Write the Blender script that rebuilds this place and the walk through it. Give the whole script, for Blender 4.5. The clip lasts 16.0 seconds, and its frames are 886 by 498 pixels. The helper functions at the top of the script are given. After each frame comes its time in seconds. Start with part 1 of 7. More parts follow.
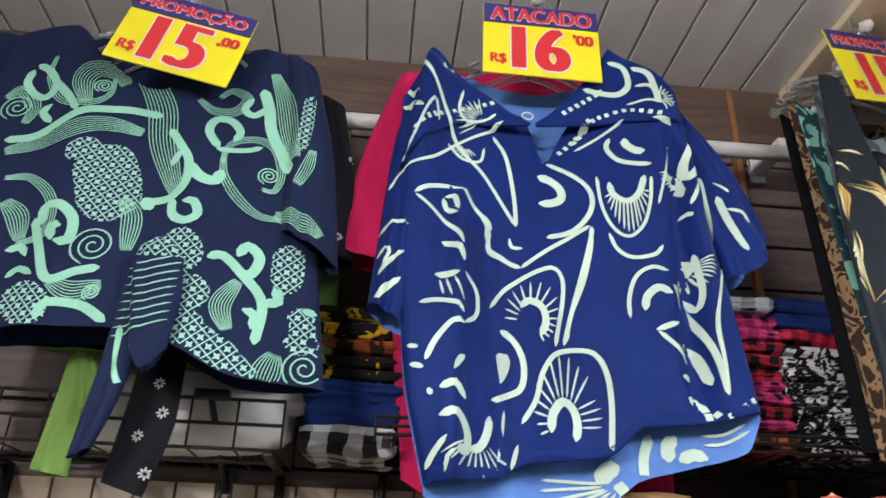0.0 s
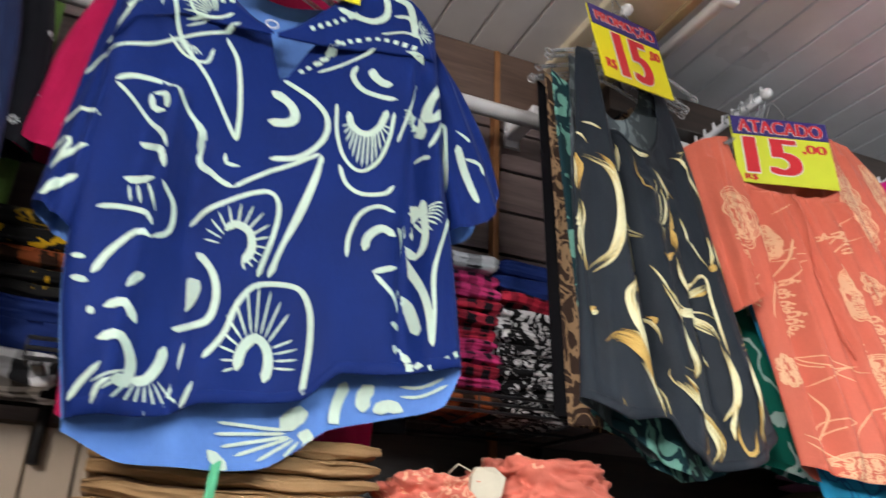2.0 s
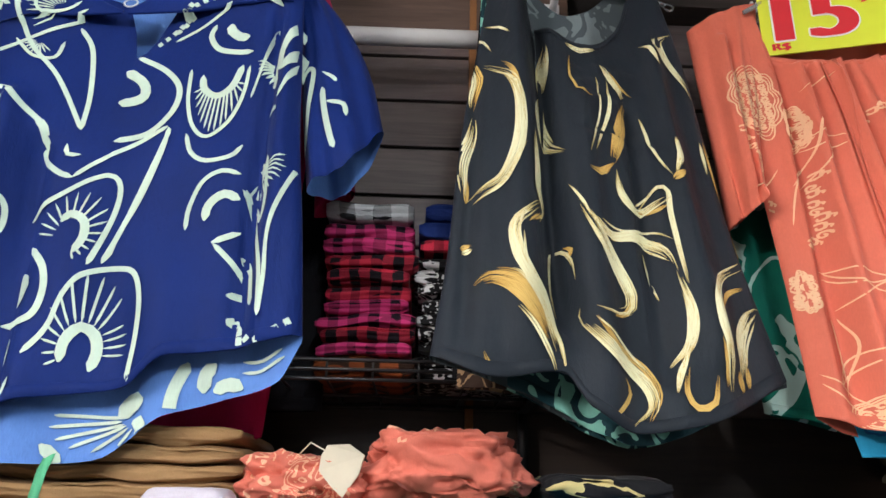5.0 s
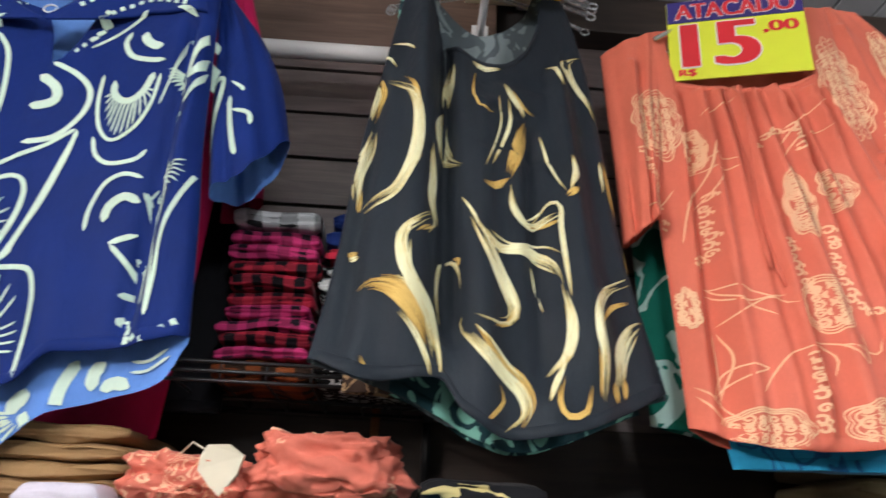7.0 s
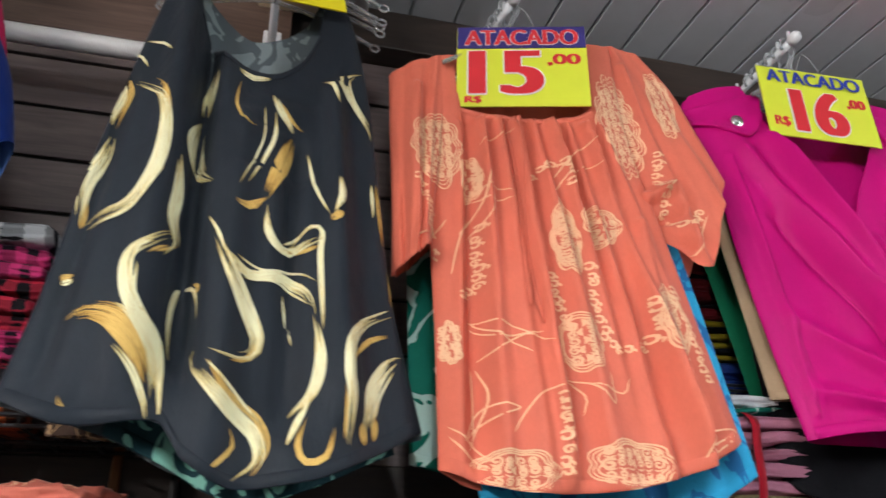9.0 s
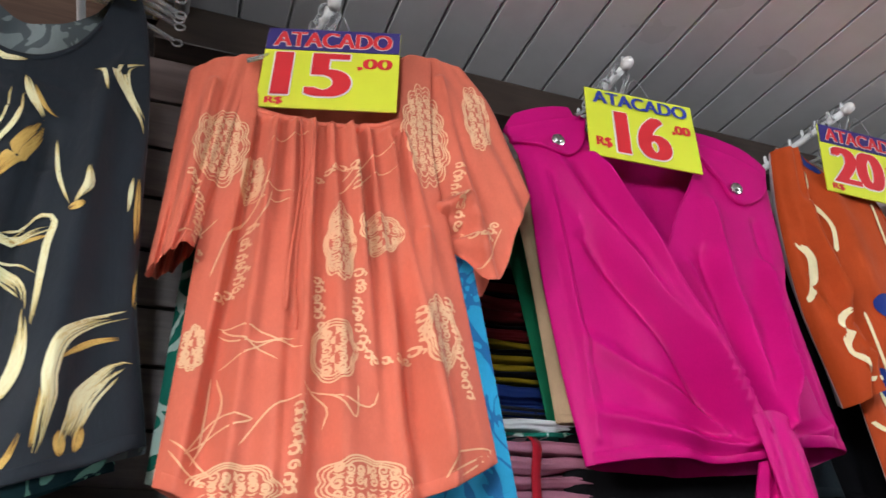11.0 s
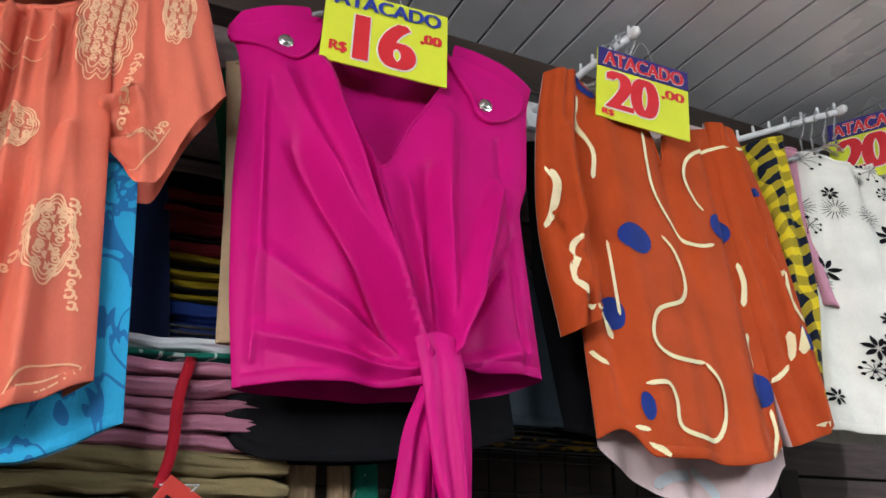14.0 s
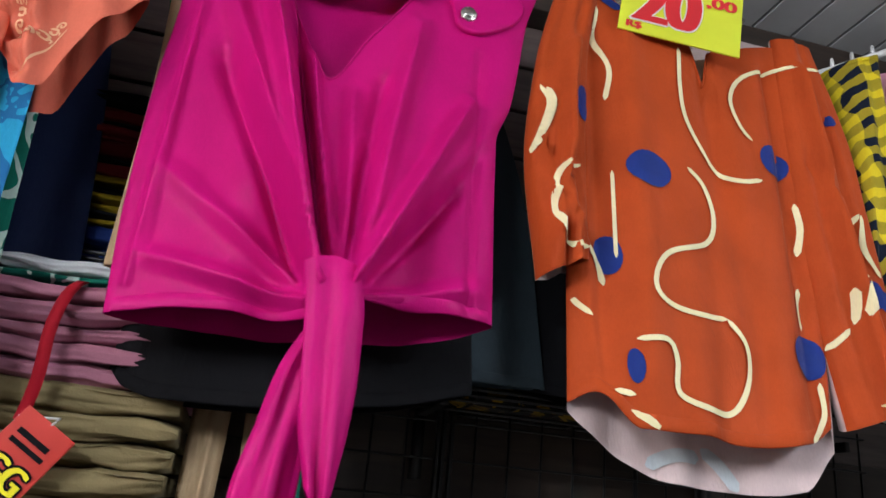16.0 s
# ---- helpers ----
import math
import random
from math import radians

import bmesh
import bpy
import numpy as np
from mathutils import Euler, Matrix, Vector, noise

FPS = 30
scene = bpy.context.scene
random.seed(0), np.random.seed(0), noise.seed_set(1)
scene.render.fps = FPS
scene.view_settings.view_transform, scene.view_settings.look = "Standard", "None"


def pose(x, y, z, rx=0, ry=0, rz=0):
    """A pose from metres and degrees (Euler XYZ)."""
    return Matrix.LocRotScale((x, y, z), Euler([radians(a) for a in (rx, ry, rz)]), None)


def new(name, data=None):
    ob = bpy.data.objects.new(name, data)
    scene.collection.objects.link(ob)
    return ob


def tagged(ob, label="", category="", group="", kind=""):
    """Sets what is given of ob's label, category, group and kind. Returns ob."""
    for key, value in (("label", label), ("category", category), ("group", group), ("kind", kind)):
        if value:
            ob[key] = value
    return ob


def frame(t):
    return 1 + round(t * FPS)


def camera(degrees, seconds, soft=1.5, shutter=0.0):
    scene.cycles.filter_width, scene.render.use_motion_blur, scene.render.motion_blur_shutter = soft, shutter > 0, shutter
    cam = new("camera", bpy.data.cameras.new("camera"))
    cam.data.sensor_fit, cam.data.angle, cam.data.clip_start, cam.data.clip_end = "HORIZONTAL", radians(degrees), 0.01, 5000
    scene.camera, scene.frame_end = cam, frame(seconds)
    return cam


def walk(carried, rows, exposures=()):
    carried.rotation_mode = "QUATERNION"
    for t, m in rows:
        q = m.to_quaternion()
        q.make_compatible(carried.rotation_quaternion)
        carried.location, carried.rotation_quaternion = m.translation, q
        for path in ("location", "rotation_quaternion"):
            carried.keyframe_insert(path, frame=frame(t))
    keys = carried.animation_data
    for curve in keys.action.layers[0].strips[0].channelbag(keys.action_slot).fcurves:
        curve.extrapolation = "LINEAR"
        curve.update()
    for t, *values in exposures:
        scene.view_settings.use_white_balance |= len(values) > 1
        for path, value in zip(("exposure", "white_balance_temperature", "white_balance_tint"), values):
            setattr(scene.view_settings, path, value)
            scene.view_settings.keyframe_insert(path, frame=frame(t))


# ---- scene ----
cam = camera(60.8, 16.0, 1.5, 0.4)
METRES, EYE, TILT, LEAN, TURN = 2.6, 1.35, 25.0, -1.6, -5.4
ROWS = [
    (0.0, 0.0, 0.0, 0.0, 0.0, 0.0, -0.0),
    (0.5, 0.015, -0.0018, 0.0057, -1.12, 0.84, -0.87),
    (1.0, 0.023, -0.005, 0.0095, -3.5, 0.12, -2.62),
    (1.5, 0.0345, 0.0052, -0.0021, -8.89, -0.9, -5.24),
    (2.0, 0.0521, 0.0405, -0.0183, -15.86, -1.83, -7.85),
    (2.5, 0.0724, 0.064, -0.0344, -20.66, -2.56, -9.72),
    (3.0, 0.1334, 0.0634, -0.0243, -18.39, -3.9, -9.33),
    (3.5, 0.1788, 0.0611, -0.0103, -11.66, -4.29, -5.83),
    (4.0, 0.2339, 0.0809, -0.0168, -4.78, -4.94, -1.51),
    (6.5, 0.3338, 0.0648, -0.0282, 6.6, -4.99, 2.03),
    (7.0, 0.3529, 0.068, -0.0293, 2.09, -3.61, 0.11),
    (7.5, 0.3586, 0.0741, -0.0296, -2.32, -3.13, -0.4),
    (8.0, 0.3515, 0.0891, -0.0093, -6.83, -1.93, 0.02),
    (8.5, 0.3586, 0.0992, -0.0128, -9.01, -1.76, -0.62),
    (9.0, 0.4063, 0.0962, -0.0205, -9.36, -2.51, -2.76),
    (11.5, 0.5584, 0.1078, -0.0403, -13.77, 1.44, -4.91),
    (12.0, 0.6146, 0.1017, -0.0362, -13.56, 1.12, -5.05),
    (12.5, 0.6436, 0.0867, -0.0336, -14.13, 0.28, -5.49),
    (13.0, 0.6532, 0.0834, -0.0259, -15.45, -0.92, -6.15),
    (13.5, 0.6742, 0.0807, -0.0201, -17.18, -1.9, -6.65),
    (14.0, 0.6817, 0.1014, -0.041, -18.39, -2.8, -6.96),
    (14.5, 0.6877, 0.1328, -0.0476, -18.06, -2.56, -7.16),
    (15.0, 0.7195, 0.1504, -0.0622, -16.91, -2.7, -7.3),
    (15.5, 0.7708, 0.1513, -0.0642, -11.76, -3.84, -7.38),
    (16.0, 0.821, 0.1441, -0.0683, -7.07, -4.97, -6.94),
]
walk(cam, [(t, pose(0, 0, EYE, TILT, LEAN, TURN) @ pose(METRES * x, METRES * y, METRES * z, 90 + pitch, roll, yaw)) for t, x, y, z, yaw, pitch, roll in ROWS])


# ---- light ----
world = bpy.data.worlds.new("world")
scene.world = world
world.use_nodes = True
world.node_tree.nodes["Background"].inputs[0].default_value = (0.8, 0.88, 1.0, 1)
world.node_tree.nodes["Background"].inputs[1].default_value = 0.05

# x, y, z, turn, strength and tint of each ceiling tube
TUBES = [(-1.0, -0.95, 2.2, 90, 465.0, (1.0, 0.94, 0.93)), (1.05, -0.62, 2.3, 90, 245.0, (0.88, 0.94, 1.0)), (3.85, -0.35, 2.36, 90, 185.0, (0.88, 0.94, 1.0))]


# ---- materials ----
def shader(name, rough=0.7, metal=0.0):
    m = bpy.data.materials.new(name)
    m.use_nodes = True
    b = m.node_tree.nodes["Principled BSDF"]
    b.inputs["Roughness"].default_value = rough
    b.inputs["Metallic"].default_value = metal
    return m, m.node_tree.nodes, m.node_tree.links, b


def coords(n, l, scale=(1, 1, 1), space="Object"):
    t, mp = n.new("ShaderNodeTexCoord"), n.new("ShaderNodeMapping")
    mp.inputs["Scale"].default_value = scale
    l.new(t.outputs[space], mp.inputs[0])
    return mp.outputs[0]


def noisy(n, l, co, scale, detail=4.0, rough=0.55, distort=0.0):
    t = n.new("ShaderNodeTexNoise")
    t.inputs["Scale"].default_value, t.inputs["Detail"].default_value = scale, detail
    t.inputs["Roughness"].default_value, t.inputs["Distortion"].default_value = rough, distort
    l.new(co, t.inputs["Vector"])
    return t.outputs["Fac"]


def ramp(n, l, fac, *stops):
    r = n.new("ShaderNodeValToRGB")
    while len(r.color_ramp.elements) < len(stops):
        r.color_ramp.elements.new(0.5)
    for e, (p, c) in zip(r.color_ramp.elements, stops):
        e.position, e.color = p, (*c, 1) if len(c) == 3 else c
    l.new(fac, r.inputs[0])
    return r.outputs[0]


def mixed(n, l, fac, a, b, how="MIX"):
    x = n.new("ShaderNodeMix")
    x.data_type, x.blend_type = "RGBA", how
    for sock, v in ((x.inputs[0], fac), (x.inputs[6], a), (x.inputs[7], b)):
        if isinstance(v, (int, float)):
            sock.default_value = v
        elif isinstance(v, tuple):
            sock.default_value = (*v, 1)
        else:
            l.new(v, sock)
    return x.outputs[2]


def maths(n, l, op, a, b=0.0, c=0.0):
    x = n.new("ShaderNodeMath")
    x.operation = op
    for sock, v in zip(x.inputs, (a, b, c)):
        if isinstance(v, (int, float)):
            sock.default_value = v
        else:
            l.new(v, sock)
    return x.outputs[0]


def bump(n, l, b, height, strength=0.3, distance=0.002, after=None):
    x = n.new("ShaderNodeBump")
    x.inputs["Strength"].default_value, x.inputs["Distance"].default_value = strength, distance
    l.new(height, x.inputs["Height"])
    if after is not None:
        l.new(after, x.inputs["Normal"])
    l.new(x.outputs[0], b.inputs["Normal"])
    return x.outputs[0]


def tone(c, k):
    return tuple(min(1, v * k) for v in c)


def fabric(name, colour, rough=0.75, sheen=0.06, weave=900.0, crease=1.0, vary=0.14):
    """Woven cloth: a fine weave, soft creases and a little unevenness of dye."""
    m, n, l, b = shader(name, rough)
    co = coords(n, l)
    big = noisy(n, l, co, 9, 5)
    col = ramp(n, l, big, (0.25, tone(colour, 1 - vary)), (0.75, tone(colour, 1 + vary)))
    thread = noisy(n, l, coords(n, l, (1, 1, 0.25)), weave * 0.5, 2)
    l.new(mixed(n, l, 0.16, col, ramp(n, l, thread, (0.3, (0.55,) * 3), (0.7, (1.0,) * 3)), "MULTIPLY"), b.inputs["Base Color"])
    b.inputs["Sheen Weight"].default_value = sheen
    b.inputs["Sheen Roughness"].default_value = 0.4
    b.inputs["Specular IOR Level"].default_value = 0.11
    one = bump(n, l, b, noisy(n, l, coords(n, l, (1.0, 1.0, 0.35)), 22, 6, 0.6, 0.4), 0.55 * crease, 0.006)
    bump(n, l, b, thread, 0.25, 0.0006, one)
    return m


def printed(name, ground, ink, build, rough=0.75):
    """Cloth with an all-over print: build() gives the ink's mask from nodes."""
    m = fabric(name, ground, rough)
    n, l, b = m.node_tree.nodes, m.node_tree.links, m.node_tree.nodes["Principled BSDF"]
    old = b.inputs["Base Color"].links[0].from_socket
    l.new(mixed(n, l, build(n, l), old, ink), b.inputs["Base Color"])
    return m


def plain(name, colour, rough=0.5, metal=0.0, grain=30.0, vary=0.12, relief=0.15):
    m, n, l, b = shader(name, rough, metal)
    co = coords(n, l)
    f = noisy(n, l, co, grain, 6, 0.6)
    l.new(ramp(n, l, f, (0.3, tone(colour, 1 - vary)), (0.7, tone(colour, 1 + vary))), b.inputs["Base Color"])
    l.new(ramp(n, l, noisy(n, l, co, grain * 0.3), (0.3, (rough * 0.8,) * 3), (0.7, (min(1, rough * 1.25),) * 3)), b.inputs["Roughness"])
    bump(n, l, b, f, relief, 0.002)
    return m


def wood(name, dark, light, rough=0.45):
    m, n, l, b = shader(name, rough)
    info = n.new("ShaderNodeObjectInfo")
    co = coords(n, l, (1.2, 14, 14))
    add = n.new("ShaderNodeVectorMath")
    l.new(co, add.inputs[0])
    l.new(info.outputs["Random"], add.inputs[1])
    f = noisy(n, l, add.outputs[0], 3.2, 7, 0.62, 0.6)
    col = ramp(n, l, f, (0.25, dark), (0.75, light))
    smear = noisy(n, l, coords(n, l), 3.0, 4)
    col = mixed(n, l, 0.5, col, ramp(n, l, smear, (0.3, (0.55,) * 3), (0.7, (1.0,) * 3)), "MULTIPLY")
    l.new(col, b.inputs["Base Color"])
    bump(n, l, b, f, 0.2, 0.0015)
    return m


def check_mask(n, l, size, soft=0.5):
    """Gingham: 0, a half and 1 where no, one or both bands cross."""
    sep, warp = n.new("ShaderNodeSeparateXYZ"), n.new("ShaderNodeTexNoise")
    warp.inputs["Scale"].default_value, warp.inputs["Detail"].default_value = 13.0, 2.0
    l.new(coords(n, l), warp.inputs["Vector"])
    slack, moved = n.new("ShaderNodeVectorMath"), n.new("ShaderNodeVectorMath")
    slack.operation, slack.inputs[3].default_value = "SCALE", soft * 1.5
    l.new(warp.outputs["Color"], slack.inputs[0])
    l.new(coords(n, l, (1 / size,) * 3), moved.inputs[0])
    l.new(slack.outputs[0], moved.inputs[1])
    l.new(moved.outputs[0], sep.inputs[0])
    a = maths(n, l, "LESS_THAN", maths(n, l, "FRACT", sep.outputs[0]), 0.5)
    c = maths(n, l, "LESS_THAN", maths(n, l, "FRACT", maths(n, l, "ADD", sep.outputs[2], sep.outputs[1])), 0.5)
    return maths(n, l, "MULTIPLY", maths(n, l, "ADD", a, c), 0.5)


def plaid(name, dark, light, size=0.045):
    m = fabric(name, light)
    n, l, b = m.node_tree.nodes, m.node_tree.links, m.node_tree.nodes["Principled BSDF"]
    old = b.inputs["Base Color"].links[0].from_socket
    l.new(mixed(n, l, check_mask(n, l, size), old, dark), b.inputs["Base Color"])
    return m


def lace_mask(n, l):
    """Ornate worm-like tracery inside uneven patches."""
    co = coords(n, l)
    swirl = noisy(n, l, co, 21, 1.0, 0.4, 1.2)
    turn = maths(n, l, "FRACT", maths(n, l, "MULTIPLY", swirl, 9.0))
    line = maths(n, l, "LESS_THAN", maths(n, l, "ABSOLUTE", maths(n, l, "SUBTRACT", turn, 0.5)), 0.17)
    vor = n.new("ShaderNodeTexVoronoi")
    vor.inputs["Scale"].default_value = 36
    l.new(co, vor.inputs["Vector"])
    rings = maths(n, l, "LESS_THAN", maths(n, l, "ABSOLUTE", maths(n, l, "SUBTRACT", vor.outputs["Distance"], 0.30)), 0.09)
    area = noisy(n, l, coords(n, l, (1.7, 1, 0.8)), 6.5, 1.5, 0.5, 0.2)
    inner = maths(n, l, "GREATER_THAN", area, 0.53)
    rim = maths(n, l, "MULTIPLY", maths(n, l, "GREATER_THAN", area, 0.475), maths(n, l, "LESS_THAN", area, 0.53))
    both = maths(n, l, "MAXIMUM", maths(n, l, "MULTIPLY", line, inner), maths(n, l, "MULTIPLY", rings, rim))
    wear = maths(n, l, "ADD", 0.3, maths(n, l, "MULTIPLY", noisy(n, l, co, 30, 3), 0.7))
    return maths(n, l, "MULTIPLY", both, wear)


def leaf_mask(scale, band):
    def build(n, l):
        f = noisy(n, l, coords(n, l, (1, 1, 0.7)), scale, 2, 0.5, 1.2)
        return maths(n, l, "LESS_THAN", maths(n, l, "ABSOLUTE", maths(n, l, "SUBTRACT", f, 0.5)), band)
    return build


def lattice_mask(n, l):
    """Crossed fine lines with little crosses between them."""
    sep = n.new("ShaderNodeSeparateXYZ")
    l.new(coords(n, l, (36,) * 3), sep.inputs[0])
    a = maths(n, l, "FRACT", maths(n, l, "ADD", sep.outputs[0], sep.outputs[2]))
    c = maths(n, l, "FRACT", maths(n, l, "SUBTRACT", sep.outputs[0], sep.outputs[2]))
    da = maths(n, l, "ABSOLUTE", maths(n, l, "SUBTRACT", a, 0.5))
    dc = maths(n, l, "ABSOLUTE", maths(n, l, "SUBTRACT", c, 0.5))
    lines = maths(n, l, "GREATER_THAN", maths(n, l, "MAXIMUM", da, dc), 0.44)
    star = maths(n, l, "LESS_THAN", maths(n, l, "MULTIPLY", da, dc), 0.018)
    inner = maths(n, l, "LESS_THAN", maths(n, l, "MAXIMUM", da, dc), 0.34)
    return maths(n, l, "MAXIMUM", lines, maths(n, l, "MULTIPLY", star, inner))


def clear_plastic(name):
    m, n, l, b = shader(name, 0.12)
    b.inputs["Base Color"].default_value = (0.85, 0.87, 0.88, 1)
    b.inputs["Transmission Weight"].default_value = 0.8
    b.inputs["IOR"].default_value = 1.45
    return m


def glowing(name, colour, strength):
    m, n, l, b = shader(name, 0.4)
    b.inputs["Emission Color"].default_value = (*colour, 1)
    b.inputs["Emission Strength"].default_value = strength
    return m


BLUE = fabric("blue_crepe", (0.0042, 0.0185, 0.128), 0.6)
BLUE_BACK = fabric("blue_crepe_wrong_side", (0.11, 0.24, 0.60), 0.8)
MINT = fabric("pale_mint_ink", (0.56, 0.70, 0.58), 0.75, 0.1)
RED_PINK = fabric("raspberry_cloth", (0.50, 0.012, 0.085), 0.75)
NAVY = fabric("navy_cloth", (0.010, 0.017, 0.052), 0.75)
SEA = fabric("sea_green_ink", (0.29, 0.60, 0.45), 0.75, 0.1)
LATTICE = printed("navy_lattice", (0.010, 0.022, 0.05), (0.33, 0.58, 0.5), lattice_mask)
BLACK = fabric("black_cloth", (0.005, 0.005, 0.0065), 0.85, 0.0)
CHARCOAL = fabric("charcoal_satin", (0.0175, 0.0225, 0.0295), 0.5, 0.02)
GREY_LINING = printed("grey_wrong_side", (0.19, 0.23, 0.24), (0.08, 0.10, 0.11), leaf_mask(16, 0.09))
def brushed(name, low, high, ground):
    """Ink dragged by a dry brush: streaks along the stroke that break up towards its ends."""
    m, n, l, b = shader(name, 0.7)
    uv, sep = n.new("ShaderNodeUVMap"), n.new("ShaderNodeSeparateXYZ")
    l.new(uv.outputs[0], sep.inputs[0])
    mp = n.new("ShaderNodeMapping")
    mp.inputs["Scale"].default_value = (9.0, 5.0, 1.0)
    l.new(uv.outputs[0], mp.inputs[0])
    f = noisy(n, l, mp.outputs[0], 1.0, 5, 0.6, 0.2)
    end = maths(n, l, "POWER", maths(n, l, "ABSOLUTE", maths(n, l, "SUBTRACT", sep.outputs[1], 0.5)), 2.0)
    f = maths(n, l, "SUBTRACT", f, maths(n, l, "MULTIPLY", end, 0.75))
    l.new(ramp(n, l, f, (0.24, ground), (0.31, low), (0.38, low), (0.47, high)), b.inputs["Base Color"])
    b.inputs["Specular IOR Level"].default_value = 0.2
    return m


CREAM_INK = brushed("cream_brush_ink", (0.60, 0.45, 0.15), (0.80, 0.78, 0.50), (0.0175, 0.0225, 0.0295))
GOLD_INK = brushed("gold_brush_ink", (0.42, 0.23, 0.045), (0.66, 0.44, 0.13), (0.0175, 0.0225, 0.0295))
CORAL = printed("coral_print", (0.62, 0.166, 0.115), (0.88, 0.58, 0.37), lace_mask)
CORAL_CLOTH = fabric("coral_satin", (0.65, 0.155, 0.098), 0.48, 0.05, 900, 0.7, 0.08)
PALE_INK = fabric("pale_apricot_ink", (0.84, 0.50, 0.30), 0.7, 0.1)
MAGENTA = fabric("magenta_crepe", (0.50, 0.004, 0.158), 0.5, 0.0, 900, 0.5, 0.08)
RUST = fabric("rust_cloth", (0.43, 0.060, 0.012), 0.65)
RUST_INSIDE = fabric("pale_pink_wrong_side", (0.66, 0.52, 0.52), 0.8)
BONE_INK = fabric("bone_ink", (0.83, 0.75, 0.46), 0.7, 0.1)
COBALT_INK = fabric("cobalt_ink", (0.014, 0.034, 0.20), 0.7, 0.1)
PALE_BLUE_INK = fabric("pale_blue_ink", (0.56, 0.62, 0.66), 0.8)
GREEN = fabric("leaf_green_cloth", (0.15, 0.27, 0.065), 0.75)
EMERALD = fabric("emerald_cloth", (0.006, 0.14, 0.062), 0.75)
TEAL = printed("teal_print", (0.008, 0.16, 0.11), (0.5, 0.68, 0.6), leaf_mask(9, 0.035))
SEAFOAM = printed("seafoam_print", (0.22, 0.52, 0.42), (0.015, 0.05, 0.06), leaf_mask(20, 0.1))
CYAN = printed("turquoise_print", (0.03, 0.36, 0.62), (0.02, 0.15, 0.36), leaf_mask(12, 0.028))
SKY = fabric("sky_blue_cloth", (0.16, 0.38, 0.55), 0.75)
BEIGE = fabric("beige_cloth", (0.34, 0.24, 0.145), 0.8)
TAN = fabric("tan_cloth", (0.34, 0.205, 0.095), 0.8)
LILAC = fabric("lilac_white_cloth", (0.62, 0.58, 0.66), 0.8)
ROSE = fabric("dusty_rose_cloth", (0.42, 0.17, 0.24), 0.8)
OLIVE = fabric("olive_cloth", (0.215, 0.17, 0.085), 0.8)
SLATE = fabric("slate_cloth", (0.034, 0.050, 0.062), 0.75)
WHITE_CLOTH = fabric("white_cloth", (0.72, 0.74, 0.76), 0.8)
BLUE_FOLD = fabric("royal_blue_cloth", (0.012, 0.03, 0.15), 0.8)
YELLOW_FOLD = printed("yellow_black_cloth", (0.60, 0.36, 0.01), (0.01, 0.01, 0.01), leaf_mask(14, 0.1))
DARK_RED = fabric("dark_red_cloth", (0.13, 0.008, 0.012), 0.8)
OCHRE_FOLD = fabric("ochre_yellow_cloth", (0.24, 0.165, 0.008), 0.8)
RED_FOLD = plaid("red_black_plaid", (0.006, 0.004, 0.006), (0.42, 0.02, 0.045), 0.034)
PINK_FOLD = plaid("pink_black_plaid", (0.008, 0.004, 0.008), (0.52, 0.035, 0.15), 0.034)
GREY_FOLD = plaid("white_black_plaid", (0.012, 0.012, 0.014), (0.62, 0.63, 0.64), 0.06)
ZEBRA = printed("white_black_print", (0.62, 0.62, 0.62), (0.008, 0.008, 0.009), leaf_mask(26, 0.085))
ORANGE_FOLD = plaid("orange_black_plaid", (0.02, 0.008, 0.004), (0.42, 0.10, 0.025), 0.06)
YELLOW_CHECK = plaid("yellow_navy_check", (0.006, 0.010, 0.022), (0.66, 0.52, 0.02), 0.055)
CAMO = printed("yellow_brown_camouflage", (0.012, 0.012, 0.010), (0.28, 0.17, 0.01), leaf_mask(11, 0.055))
BLACK_GOLD = printed("black_gold_print", (0.012, 0.012, 0.014), (0.6, 0.5, 0.22), leaf_mask(8, 0.03))
FLORAL = fabric("white_floral_cloth", (0.76, 0.75, 0.68), 0.8)
PINK_CLOTH = fabric("pale_pink_cloth", (0.58, 0.27, 0.36), 0.8)
BROWN_PRINT = printed("brown_scale_print", (0.05, 0.03, 0.022), (0.34, 0.22, 0.12), leaf_mask(26, 0.05))
BLACK_STAR = fabric("black_star_cloth", (0.009, 0.009, 0.012), 0.8)
STAR_INK = fabric("grey_white_ink", (0.55, 0.56, 0.54), 0.8, 0.1)

SLAT = wood("dark_brown_slat", (0.085, 0.064, 0.060), (0.235, 0.175, 0.165))
FASCIA = wood("brown_board", (0.07, 0.042, 0.032), (0.19, 0.12, 0.09))
GROOVE = plain("groove_shadow_brown", (0.010, 0.007, 0.006), 0.8)
JOINT = plain("orange_brown_edging", (0.26, 0.11, 0.035), 0.6)
PVC_WHITE = plain("white_ceiling_panel", (0.80, 0.77, 0.74), 0.35, 0, 7, 0.06, 0.05)
PVC_GREY = plain("grey_ceiling_panel", (0.58, 0.59, 0.61), 0.3, 0, 7, 0.07, 0.05)
CREAM_PAINT = plain("cream_painted_beam", (0.84, 0.73, 0.52), 0.6, 0, 12, 0.08)
OCHRE = plain("ochre_beam_edge", (0.40, 0.30, 0.16), 0.7, 0, 12, 0.15)
WHITE_PIPE = plain("white_pvc_pipe", (0.72, 0.71, 0.70), 0.4, 0, 12, 0.05, 0.04)
WHITE_METAL = plain("white_coated_steel", (0.74, 0.75, 0.76), 0.32, 0, 25, 0.06, 0.05)
